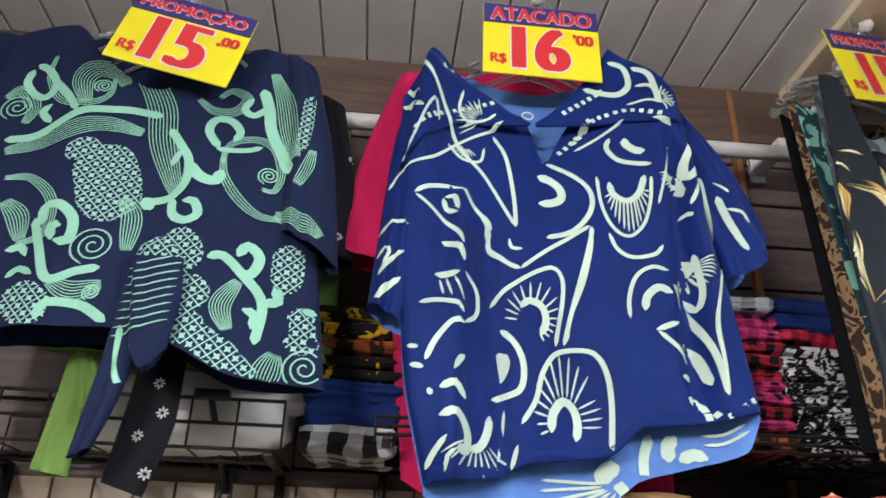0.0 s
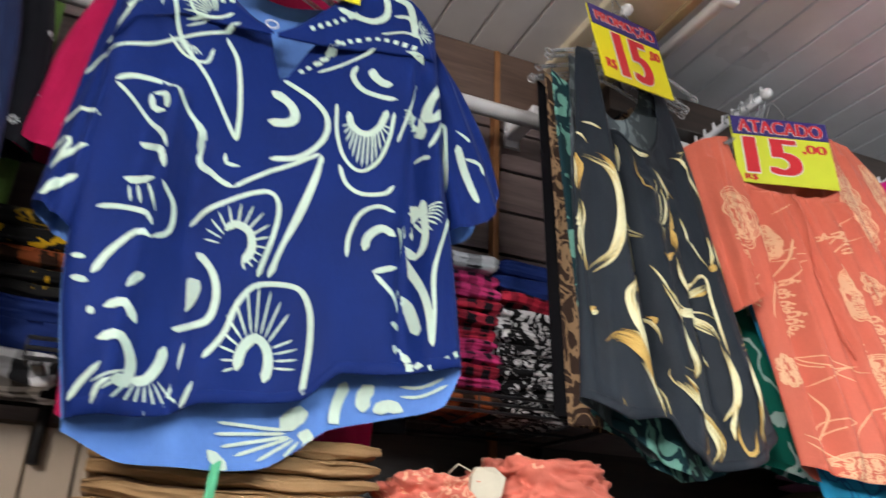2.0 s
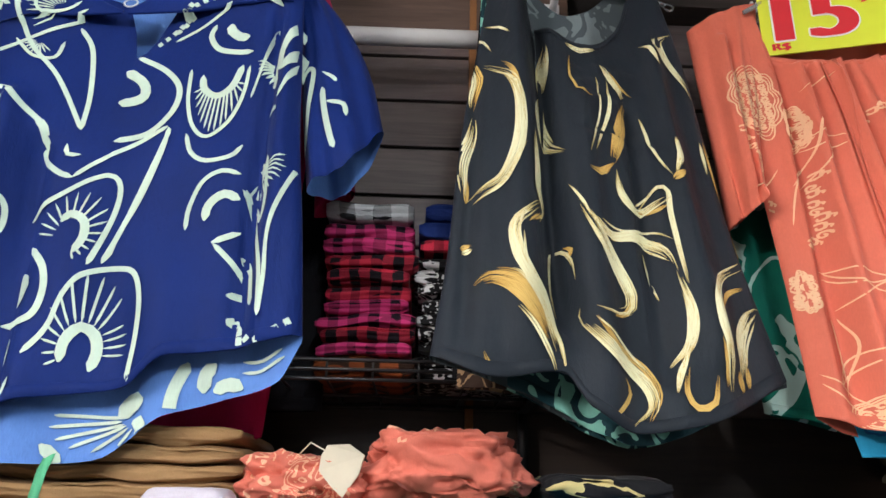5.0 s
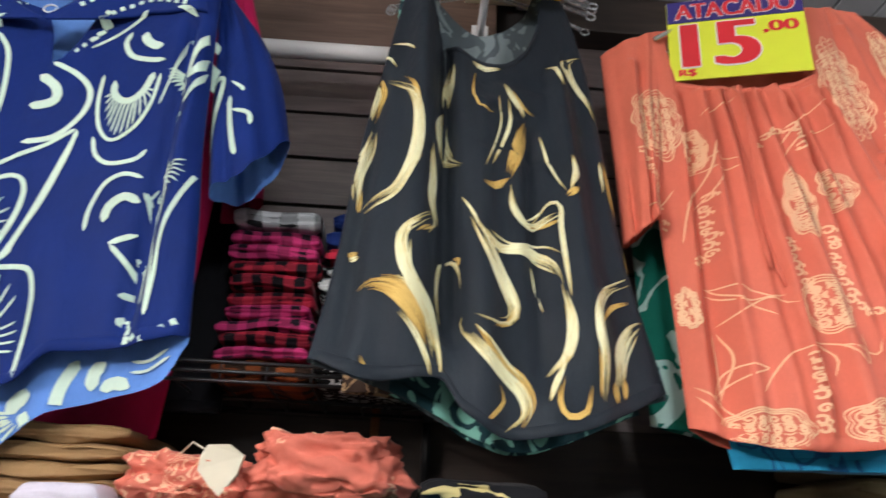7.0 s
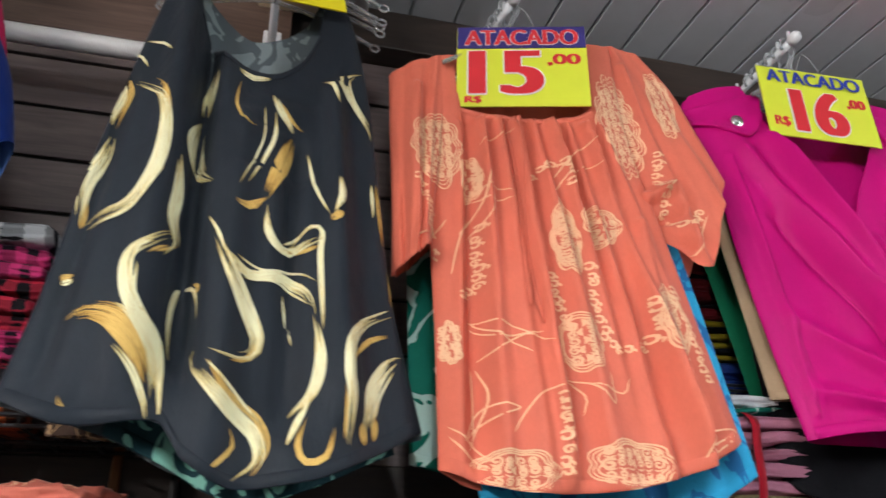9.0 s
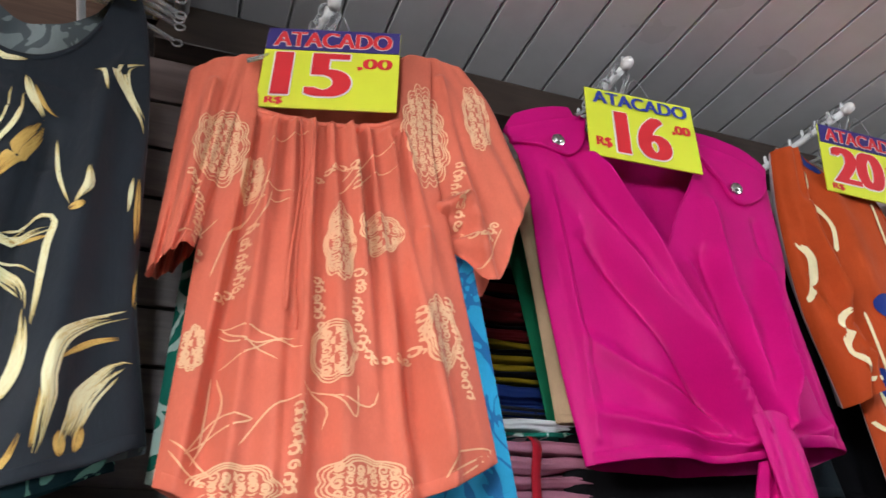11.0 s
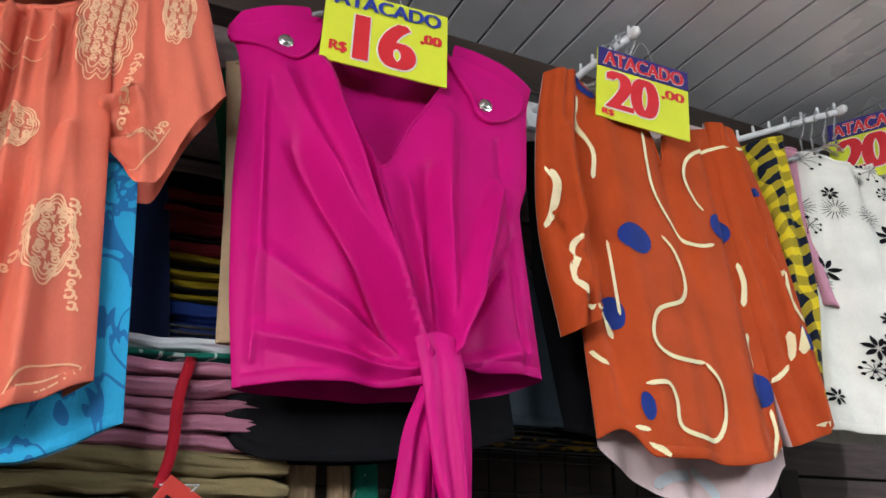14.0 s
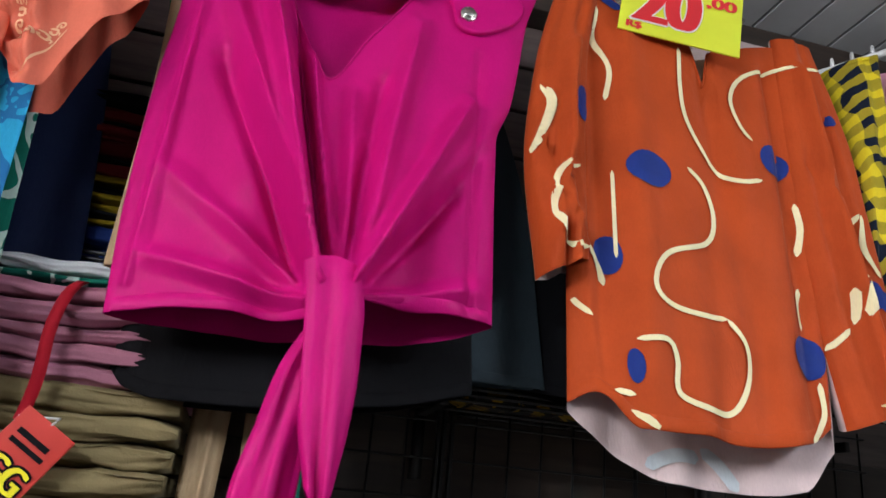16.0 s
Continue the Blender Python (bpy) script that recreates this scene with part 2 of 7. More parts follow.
BLACK_METAL = plain("black_coated_steel", (0.012, 0.012, 0.013), 0.4, 0, 25, 0.15, 0.05)
STEEL = plain("brushed_button_steel", (0.55, 0.53, 0.5), 0.25, 1.0, 200, 0.2, 0.2)
PLASTIC = clear_plastic("clear_hanger_plastic")
TILE = plain("beige_wall_tile", (0.46, 0.37, 0.27), 0.3, 0, 9, 0.1, 0.05)
GROUT = plain("brown_grout", (0.12, 0.09, 0.065), 0.9)
# unseen plaster and floor, darkened to cut the fill light they bounce
PLASTER = plain("low_bounce_plaster", (0.13, 0.125, 0.12), 0.85, 0, 14, 0.08)
FLOOR_TILE = plain("grey_floor_tile", (0.11, 0.105, 0.10), 0.35, 0, 8, 0.1)
# shelf wood; its dark tone also serves the added shade sheet
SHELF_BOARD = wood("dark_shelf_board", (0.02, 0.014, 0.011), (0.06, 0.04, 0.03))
YELLOW_CARD = plain("yellow_sign_card", (0.80, 0.70, 0.012), 0.45, 0, 20, 0.03, 0.02)
LIME_CARD = plain("lime_yellow_sign_card", (0.66, 0.72, 0.04), 0.45, 0, 20, 0.03, 0.02)
INDIGO_CARD = plain("indigo_sign_band", (0.03, 0.022, 0.16), 0.45, 0, 20, 0.05, 0.02)
RED_INK = plain("red_sign_ink", (0.62, 0.022, 0.030), 0.45, 0, 20, 0.04, 0.02)
WHITE_INK = plain("white_sign_ink", (0.82, 0.80, 0.74), 0.45, 0, 20, 0.03, 0.02)
BLUE_INK = plain("blue_sign_ink", (0.02, 0.04, 0.30), 0.45, 0, 20, 0.04, 0.02)
RED_TAG = plain("red_tag_card", (0.50, 0.03, 0.02), 0.45, 0, 20, 0.05, 0.02)
RED_STRAP = fabric("red_strap_cloth", (0.36, 0.008, 0.02), 0.7)
GREEN_STRAP = fabric("green_strap_cloth", (0.10, 0.42, 0.22), 0.7)
BAG_WHITE = plain("white_plastic_bag", (0.82, 0.80, 0.76), 0.4, 0, 10, 0.08, 0.4)
IVORY_TAG = plain("ivory_price_tag", (0.62, 0.56, 0.42), 0.5, 0, 20, 0.06)
LAMP_GLASS = glowing("tube_glow", (0.93, 0.97, 1.0), 1.0)


# ---- building helpers ----
def empty(name, label, category, at=(0, 0, 0), group="", kind=""):
    ob = new(name)
    ob.location = at
    return tagged(ob, label, category, group, kind)


def finish(name, bm, material, smooth=True):
    me = bpy.data.meshes.new(name)
    bm.to_mesh(me)
    bm.free()
    for mat in (material if isinstance(material, (list, tuple)) else [material]):
        me.materials.append(mat)
    if smooth:
        me.polygons.foreach_set("use_smooth", [True] * len(me.polygons))
    return me


def part(name, bm, material, parent, label="", smooth=True):
    ob = new(name, finish(name, bm, material, smooth))
    if parent is not None:
        ob.parent = parent
        ob.matrix_parent_inverse = Matrix.Translation(parent.location).inverted()
    if label:
        ob["label"] = label
    return ob


def box_bm(lo, hi, bev=0.0, bm=None):
    bm = bm or bmesh.new()
    made = bmesh.ops.create_cube(bm, size=1)["verts"]
    c, s = [(a + b) / 2 for a, b in zip(lo, hi)], [b - a for a, b in zip(lo, hi)]
    for v in made:
        v.co = Vector([c[i] + v.co[i] * s[i] for i in range(3)])
    if bev:
        edges = list({e for v in made for e in v.link_edges})
        bmesh.ops.bevel(bm, geom=edges, offset=bev, segments=2, affect="EDGES", profile=0.5)
    return bm


def tube_bm(points, r, seg=8, bm=None, cap=True):
    """A round bar along points."""
    bm = bm or bmesh.new()
    pts = [Vector(p) for p in points]
    rings = []
    up = Vector((0.13, 0.2, 1)).normalized()
    for i, p in enumerate(pts):
        d = (pts[min(i + 1, len(pts) - 1)] - pts[max(i - 1, 0)]).normalized()
        a = d.cross(up)
        a = a.normalized() if a.length > 1e-4 else Vector((1, 0, 0))
        b = d.cross(a)
        rr = r[i] if isinstance(r, (list, tuple)) else r
        rings.append([bm.verts.new(p + rr * (math.cos(q) * a + math.sin(q) * b)) for q in (2 * math.pi * k / seg for k in range(seg))])
    for A, B in zip(rings, rings[1:]):
        for k in range(seg):
            bm.faces.new((A[k], A[(k + 1) % seg], B[(k + 1) % seg], B[k]))
    if cap:
        bm.faces.new(rings[0][::-1])
        bm.faces.new(rings[-1])
    return bm


def curve_at(keys, t):
    """Monotone smooth interpolation through (position, value) keys."""
    if t <= keys[0][0]:
        return keys[0][1]
    if t >= keys[-1][0]:
        return keys[-1][1]
    i = next(k for k in range(len(keys) - 1) if keys[k + 1][0] >= t)
    (x0, y0), (x1, y1) = keys[i], keys[i + 1]
    h, d = x1 - x0, (y1 - y0) / (x1 - x0)

    def slope(j):
        if j <= 0 or j >= len(keys) - 1:
            return d
        a = (keys[j][1] - keys[j - 1][1]) / (keys[j][0] - keys[j - 1][0])
        b = (keys[j + 1][1] - keys[j][1]) / (keys[j + 1][0] - keys[j][0])
        return 0 if a * b <= 0 else 2 * a * b / (a + b)
    m0, m1 = slope(i), slope(i + 1)
    s = (t - x0) / h
    return y0 * (1 + 2 * s) * (1 - s) ** 2 + h * m0 * s * (1 - s) ** 2 + y1 * s * s * (3 - 2 * s) + h * m1 * s * s * (s - 1)


def even(*vals):
    return [(i / (len(vals) - 1), v) for i, v in enumerate(vals)]


def creases(*lines):
    """Soft ridges in cloth along lines (x0, z0, x1, z1, height, width at each end)."""
    def height(x, z):
        out = 0.0
        for x0, z0, x1, z1, h, w0, w1 in lines:
            dx, dz = x1 - x0, z1 - z0
            s = ((x - x0) * dx + (z - z0) * dz) / (dx * dx + dz * dz)
            c = min(1, max(0, s))
            far = math.hypot(x - x0 - c * dx, z - z0 - c * dz)
            w = w0 + (w1 - w0) * c
            fade = min(1, 5 * max(0, 1.12 - s)) if s > 0.9 else 1
            out += h * fade * (0.55 * math.exp(-(far / w) ** 2) + 0.6 * max(0.0, 1 - far / (1.5 * w)) ** 1.6)
        return out
    return lambda x, z: 1.55 * height(x, z)


def flap(x0, z0, x1, z1, h, wide, sharp=0.015):
    """A fold that stands up sharply along a line and sinks back slowly to its left."""
    dx, dz = x1 - x0, z1 - z0
    long = math.hypot(dx, dz)

    def height(x, z):
        s = ((x - x0) * dx + (z - z0) * dz) / long ** 2
        side = (dx * (z - z0) - dz * (x - x0)) / long
        if side < -sharp or not -0.1 < s < 1.25:
            return 0.0
        ends = min(1, max(0, s + 0.02) / 0.3) * min(1, (1.25 - s) / 0.6)
        rise = min(1, (side + sharp) / (2 * sharp))
        return h * ends * rise * rise * (3 - 2 * rise) * math.exp(-max(0.0, side) / wide)
    return height


class Cloth:
    """A hanging tube of cloth: side edges left and right by height, top and bottom edges by width, for its front and its back."""

    def __init__(self, left, right, top, bottom, y=1.25, d=0.045, lean=0.15, yaw=0.0, back_top=None, back_bottom=None,
                 folds=0.008, count=4.0, seed=1, drape=None, power=2.6, flare=0.0, pull=0.0):
        self.left, self.right, self.top, self.bottom = left, right, top, bottom
        self.btop, self.bbot = back_top or top, back_bottom or bottom
        self.y, self.d, self.lean, self.yaw = y, d, lean, yaw
        self.folds, self.count, self.seed, self.drape, self.power = folds, count, seed, drape, power
        self.flare, self.pull = flare, pull  # how far the sides swing forward, and the back at its hem
        self.mid = (curve_at(left, 0.5) + curve_at(right, 0.5)) / 2

    def at(self, u, v, side=1):
        l, r = curve_at(self.left, v), curve_at(self.right, v)
        t, b = (curve_at(self.top, u), curve_at(self.bottom, u)) if side > 0 else (curve_at(self.btop, u), curve_at(self.bbot, u))
        x, z = l + (r - l) * u, t + (b - t) * v
        w = max(0.0, 1 - abs(2 * u - 1) ** self.power) ** 0.6
        y = self.y + 0.45 * self.d - self.lean * (2.2 - z) + self.yaw * (x - self.mid) - side * self.d * w * (0.55 + 0.45 * v)
        y -= self.flare * min(1.15, abs(2 * u - 1)) ** 2 + (self.pull * v * w if side < 0 else 0.0)
        s, c = self.seed, self.count
        wave = math.sin(2 * math.pi * (c * u + 0.25 * math.sin(3 * v + s)) + s) * 0.6 + math.sin(2 * math.pi * (c * 1.9 * u - 0.3 * v) + 2.1 * s) * 0.3
        wave += 1.3 * noise.noise((u * 3 * c / 4, v * 1.6, s * 3.7))
        y -= 1.35 * self.folds * wave * (0.3 + 0.7 * v) * w
        y -= 0.006 * noise.noise((x * 9, z * 7, s)) * w
        if self.drape and side > 0:
            y -= self.drape(x, z) * w
        return Vector((x, y, z))

    def build(self, nu=44, nv=44):
        bm = bmesh.new()
        us = [(1 - math.cos(math.pi * i / nu)) / 2 for i in range(nu + 1)]
        grid = []
        for j in range(nv + 1):
            v = j / nv
            f = [bm.verts.new(self.at(u, v, 1)) for u in us]
            k = [bm.verts.new(self.at(u, v, -1)) for u in us[1:-1]]
            grid.append((f, k))
        for (f0, k0), (f1, k1) in zip(grid, grid[1:]):
            for i in range(nu):
                bm.faces.new((f0[i], f1[i], f1[i + 1], f0[i + 1]))
            a, b = [f0[0], *k0, f0[-1]], [f1[0], *k1, f1[-1]]
            for i in range(nu):
                face = bm.faces.new((a[i], a[i + 1], b[i + 1], b[i]))
                face.material_index = 1
        return bm

    def find(self, x, z, side=1):
        """The place on the front (or back) at this x and z, or None beside it."""
        u, v = 0.5, 0.5
        for _ in range(7):
            l, r = curve_at(self.left, min(1, max(0, v))), curve_at(self.right, min(1, max(0, v)))
            u = (x - l) / (r - l)
            uu = min(1, max(0, u))
            t, b = (curve_at(self.top, uu), curve_at(self.bottom, uu)) if side > 0 else (curve_at(self.btop, uu), curve_at(self.bbot, uu))
            v = (z - t) / (b - t)
        if not (0.004 < u < 0.996 and 0.0 <= v <= 1.0):
            return None
        return self.at(u, v, side)


def smooth_path(pts, step=0.008):
    """Catmull-Rom through pts, sampled evenly."""
    P = [Vector((p[0], p[1], 0)) for p in pts]
    if len(P) == 2:
        P = [P[0], (P[0] + P[1]) / 2, P[1]]
    ext = [2 * P[0] - P[1], *P, 2 * P[-1] - P[-2]]
    out = []
    for i in range(1, len(ext) - 2):
        a, b, c, d = ext[i - 1:i + 3]
        n = max(2, int((c - b).length / step))
        for k in range(n):
            t = k / n
            out.append(0.5 * (2 * b + (c - a) * t + (2 * a - 5 * b + 4 * c - d) * t * t + (3 * b - a - 3 * c + d) * t ** 3))
    return out + [P[-1]]


def n_of(values):
    return int(sum(abs(v) for v in values) * 7)


class Ink:
    """A print laid on a cloth: strokes, fans and dots, 2 mm proud of the weave. Lengths in centimetres from the cloth's own origin."""

    def __init__(self, cloths, ox, oz, lift=0.0022, side=1):
        self.side, self.seed = side, 0.0
        self.cloths, self.ox, self.oz, self.lift, self.bm = cloths, ox, oz, lift, bmesh.new()

    def place(self, x, z):
        best = None
        for c in self.cloths:
            p = c.find(x, z, self.side)
            if p is not None and (best is None or p.y < best.y):
                best = p
        if best is not None:
            best.y -= self.lift
        return best

    def strip(self, path, width):
        rows, n = [], len(path)
        for i, p in enumerate(path):
            d = path[min(i + 1, n - 1)] - path[max(i - 1, 0)]
            d = d.normalized() if d.length > 1e-7 else Vector((1, 0, 0))
            nrm = Vector((-d.y, d.x, 0))
            w = width(i / max(1, n - 1)) / 2
            for fit in (1.0, 0.8, 0.6, 0.4, 0.2):
                q = [self.place(p.x + nrm.x * w * s * fit, p.y + nrm.y * w * s * fit) for s in (-1, 0, 1)]
                if None not in q:
                    break
            rows.append([self.bm.verts.new(a) for a in q] if None not in q else None)
        self.seed += 1.7
        uv = self.bm.loops.layers.uv.verify()
        for i, (a, b) in enumerate(zip(rows, rows[1:])):
            if a and b:
                for k in (0, 1):
                    face = self.bm.faces.new((a[k], a[k + 1], b[k + 1], b[k]))
                    for lp, s, j in zip(face.loops, (k, k + 1, k + 1, k), (i, i, i + 1, i + 1)):
                        lp[uv].uv = (self.seed + s / 2, j / max(1, n - 1))

    def stroke(self, w, *xy, taper=0.0):
        """A line of that width through the points; taper: how far its ends thin out (0 to 1)."""
        pts = [(self.ox + a / 100, self.oz + b / 100) for a, b in zip(xy[::2], xy[1::2])]
        path = smooth_path(pts)
        n = len(path)

        def width(t):
            end = min(t, 1 - t) * n * 0.008
            r = w / 200
            cap = 1.0 if end >= r else math.sqrt(max(0.05, 1 - (1 - end / r) ** 2))
            return w / 100 * cap * (1 - taper + taper * math.sin(math.pi * min(1, max(0, t))) ** 0.7)
        self.strip(path, width)

    def brush(self, w, *xy):
        """A dry brushstroke: fine streaks side by side, each with its own length, that fray at the ends."""
        path = smooth_path([(self.ox + a / 100, self.oz + b / 100) for a, b in zip(xy[::2], xy[1::2])], 0.01)
        n, rnd = len(path), random.Random(int(self.seed * 10) + n_of(xy))
        count = max(2, round(w / 0.40))
        for k in range(count):
            off = (k / (count - 1) - 0.5) * (0.86 * w / 100 - 0.004)
            i0, i1 = int(n * rnd.uniform(0, 0.22)), n - int(n * rnd.uniform(0, 0.22))
            line = []
            for i in range(i0, max(i1, i0 + 3)):
                i = min(i, n - 1)
                d = path[min(i + 1, n - 1)] - path[max(i - 1, 0)]
                d = d.normalized() if d.length > 1e-7 else Vector((1, 0, 0))
                s = off * (0.12 + 0.88 * math.sin(math.pi * (0.05 + 0.9 * i / max(1, n - 1))) ** 0.8)
                line.append(path[i] + Vector((-d.y, d.x, 0)) * s)
            thick = rnd.uniform(0.0028, 0.0044) if w > 0.7 else w / 100
            self.strip(line, lambda t: thick * (0.12 + 0.88 * math.sin(math.pi * min(1, max(0, t))) ** 0.7))

    def fan(self, cx, cz, r0, r1, a0, a1, n, w=0.35, sx=1.0):
        """Rays out of a centre, from angle a0 to a1."""
        for i in range(n):
            a = radians(a0 + (a1 - a0) * i / max(1, n - 1))
            q = r1 * (1 - 0.07 * (i % 2))
            self.stroke(w, cx + r0 * sx * math.cos(a), cz + r0 * math.sin(a), cx + q * sx * math.cos(a), cz + q * math.sin(a))

    def arc(self, w, cx, cz, r, a0, a1, sx=1.0, taper=0.0):
        pts = []
        for i in range(8):
            a = radians(a0 + (a1 - a0) * i / 7)
            pts += [cx + r * sx * math.cos(a), cz + r * math.sin(a)]
        self.stroke(w, *pts, taper=taper)

    def dashes(self, w, gap, *xy):
        """Short thick stitches along a line."""
        path = smooth_path([(self.ox + a / 100, self.oz + b / 100) for a, b in zip(xy[::2], xy[1::2])], 0.004)
        step = max(2, int(gap / 0.4))
        for i in range(0, len(path) - step, step * 2):
            self.strip(path[i:i + step + 1], lambda t: w / 100)

    def dot(self, cx, cz, rx, rz):
        steps, rings = 20, 3
        c = self.place(self.ox + cx / 100, self.oz + cz / 100)
        last = None
        for k in range(1, rings + 1):
            ring = [self.place(self.ox + (cx + rx * k / rings * math.cos(2 * math.pi * i / steps)) / 100,
                               self.oz + (cz + rz * k / rings * math.sin(2 * math.pi * i / steps)) / 100) for i in range(steps)]
            now = [self.bm.verts.new(p) if p is not None else None for p in ring]
            if last is None and c is not None:
                m = self.bm.verts.new(c)
                for i in range(steps):
                    if now[i] and now[(i + 1) % steps]:
                        self.bm.faces.new((m, now[i], now[(i + 1) % steps]))
            elif last:
                for i in range(steps):
                    j = (i + 1) % steps
                    if now[i] and now[j] and last[i] and last[j]:
                        self.bm.faces.new((last[i], now[i], now[j], last[j]))
            last = now

    def spiral(self, w, cx, cz, r, turns=1.6, start=0.0, sign=1):
        pts, n = [], int(turns * 9)
        for i in range(n + 1):
            a = radians(start) + sign * 2 * math.pi * turns * i / n
            q = r * (0.12 + 0.88 * i / n)
            pts += [cx + q * math.cos(a), cz + q * math.sin(a)]
        self.stroke(w, *pts)


# ---- large structure ----
WALL_Y, TOP = 1.60, 2.615

bm = box_bm((-2.4, WALL_Y + 0.012, 0), (5.4, WALL_Y + 0.13, 2.75))
wall = tagged(new("wall_back", finish("wall_back", bm, GROOVE, False)), "dark brown slatted display wall behind the garments", "wall", kind="structure")
# unseen enclosing walls; their dark colour holds the bounced light down
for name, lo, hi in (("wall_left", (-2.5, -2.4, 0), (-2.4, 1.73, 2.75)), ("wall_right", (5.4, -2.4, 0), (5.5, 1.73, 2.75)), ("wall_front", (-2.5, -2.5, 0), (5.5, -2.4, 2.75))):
    tagged(new(name, finish(name, box_bm(lo, hi), PLASTER, False)), "plain unseen shop wall, coloured dark to cut bounced light", "wall", kind="structure")
tagged(new("floor", finish("floor", box_bm((-2.5, -2.5, -0.1), (5.5, 1.73, 0)), FLOOR_TILE, False)), "grey tiled shop floor", "floor", kind="structure")


def ceiling(name, x0, x1, pitch, z, material, label, gap=0.006):
    """Plastic panels side by side with a sunk groove between them."""
    bm = box_bm((x0, -2.4, z + 0.012), (x1, WALL_Y + 0.012, z + 0.05))
    x = x0
    while x < x1 - 0.01:
        box_bm((x + gap / 2, -2.4, z), (min(x + pitch, x1) - gap / 2, WALL_Y + 0.012, z + 0.0118), 0.003, bm)
        x += pitch
    tagged(new(name, finish(name, bm, material, False)), label, "ceiling", kind="structure")


ceiling("ceiling_white", -2.415, 1.03, 0.111, TOP, PVC_WHITE, "white plastic panelled ceiling with narrow grooves")
ceiling("ceiling_grey", 1.1475, 5.4, 0.1075, TOP - 0.005, PVC_GREY, "grey plastic panelled ceiling with pale grooves")
beam = empty("ceiling_beam", "cream painted ceiling beam with an ochre edge", "beam", (1.1, 0, TOP), kind="structure")
part("beam_face", box_bm((1.022, -2.4, TOP - 0.022), (1.185, WALL_Y - 0.02, TOP + 0.05), 0.004), CREAM_PAINT, beam)
part("beam_edge", box_bm((1.185, -2.4, TOP - 0.03), (1.212, WALL_Y - 0.02, TOP + 0.05), 0.004), OCHRE, beam, "ochre beam edge")

fascia = tagged(new("trim_top", finish("trim_top", box_bm((-2.4, WALL_Y - 0.022, TOP - 0.165), (1.1, WALL_Y + 0.0115, TOP - 0.001), 0.003), FASCIA, False)), "brown wooden board along the top of the wall", "trim", kind="structure")
tagged(new("trim_cornice", finish("trim_cornice", box_bm((1.2, WALL_Y - 0.065, TOP - 0.11), (5.4, WALL_Y + 0.0115, TOP - 0.006), 0.003), SHELF_BOARD, False)), "dark board along the top of the wall", "trim", kind="structure")
tagged(new("trim_joint", finish("trim_joint", box_bm((0.873, WALL_Y - 0.026, 1.0), (0.889, WALL_Y - 0.0005, TOP - 0.002), 0.002), JOINT, False)), "thin orange-brown edging strip on the slat wall", "trim", kind="structure")

# added dark sheet that stands in for the shade behind the lower shelf
tagged(new("trim_back_panel", finish("trim_back_panel", box_bm((0.42, WALL_Y - 0.014, 1.10), (3.5, WALL_Y - 0.001, 1.60), 0.003), SHELF_BOARD, False)), "dark sheet added for the shade behind the lower shelf", "wall panel", kind="structure")

# white pipe along the wall, with its brackets
pipe = empty("clothes_rail", "white plastic pipe rail fixed along the slat wall", "rail", (0.3, 1.45, 2.335))
part("pipe", tube_bm([(-2.2 + 0.41 * i, 1.45, 2.335) for i in range(9)], 0.019, 14), WHITE_PIPE, pipe)
for x in (-1.2, -0.3, 0.925):
    part("bracket", box_bm((x - 0.016, 1.44, 2.35), (x + 0.016, WALL_Y - 0.0235, 2.375), 0.003, box_bm((x - 0.02, 1.58, 2.33), (x + 0.02, WALL_Y - 0.023, 2.42), 0.003)), WHITE_METAL, pipe, "white pipe bracket")

conduit = empty("ceiling_conduit", "white plastic conduit with a clip along the beam", "conduit", (1.245, 0.5, TOP - 0.03))
part("pipe", tube_bm([(1.245, 1.52 - 0.5 * i, TOP - 0.035) for i in range(9)], 0.016, 12), WHITE_PIPE, conduit)
for y in (1.13, 0.3, -0.8):
    part("clip", box_bm((1.222, y - 0.014, TOP - 0.057), (1.268, y + 0.014, TOP - 0.006), 0.005), WHITE_PIPE, conduit, "white conduit clip")

# ceiling tubes, behind the camera
for x, y, z, turn, power, tint in TUBES:
    lamp = empty("tube_light", "white ceiling tube light, lit", "ceiling light", (x, y, z), "ceiling tube lights")
    r = pose(x, y, z, 0, 0, turn)
    b1 = box_bm((-0.62, -0.02, 0.06), (0.62, 0.02, 0.085), 0.005)
    bmesh.ops.transform(b1, matrix=r, verts=b1.verts)
    part("housing", b1, WHITE_METAL, lamp)
    for s in (-0.5, 0.5):
        b3 = tube_bm([(s, 0, 0.08), (s, 0, 0.14), (s, 0, TOP - z - 0.004)], 0.004, 8)
        bmesh.ops.transform(b3, matrix=r, verts=b3.verts)
        part("hanging_rod", b3, WHITE_METAL, lamp)
    b2 = tube_bm([(-0.6 + 0.2 * i, 0, 0) for i in range(7)], 0.018, 12)
    bmesh.ops.transform(b2, matrix=r, verts=b2.verts)
    glow = LAMP_GLASS.copy()
    glow.node_tree.nodes["Principled BSDF"].inputs["Emission Strength"].default_value = power
    glow.node_tree.nodes["Principled BSDF"].inputs["Emission Color"].default_value = (*tint, 1)
    part("tube", b2, glow, lamp, "glowing white tube")


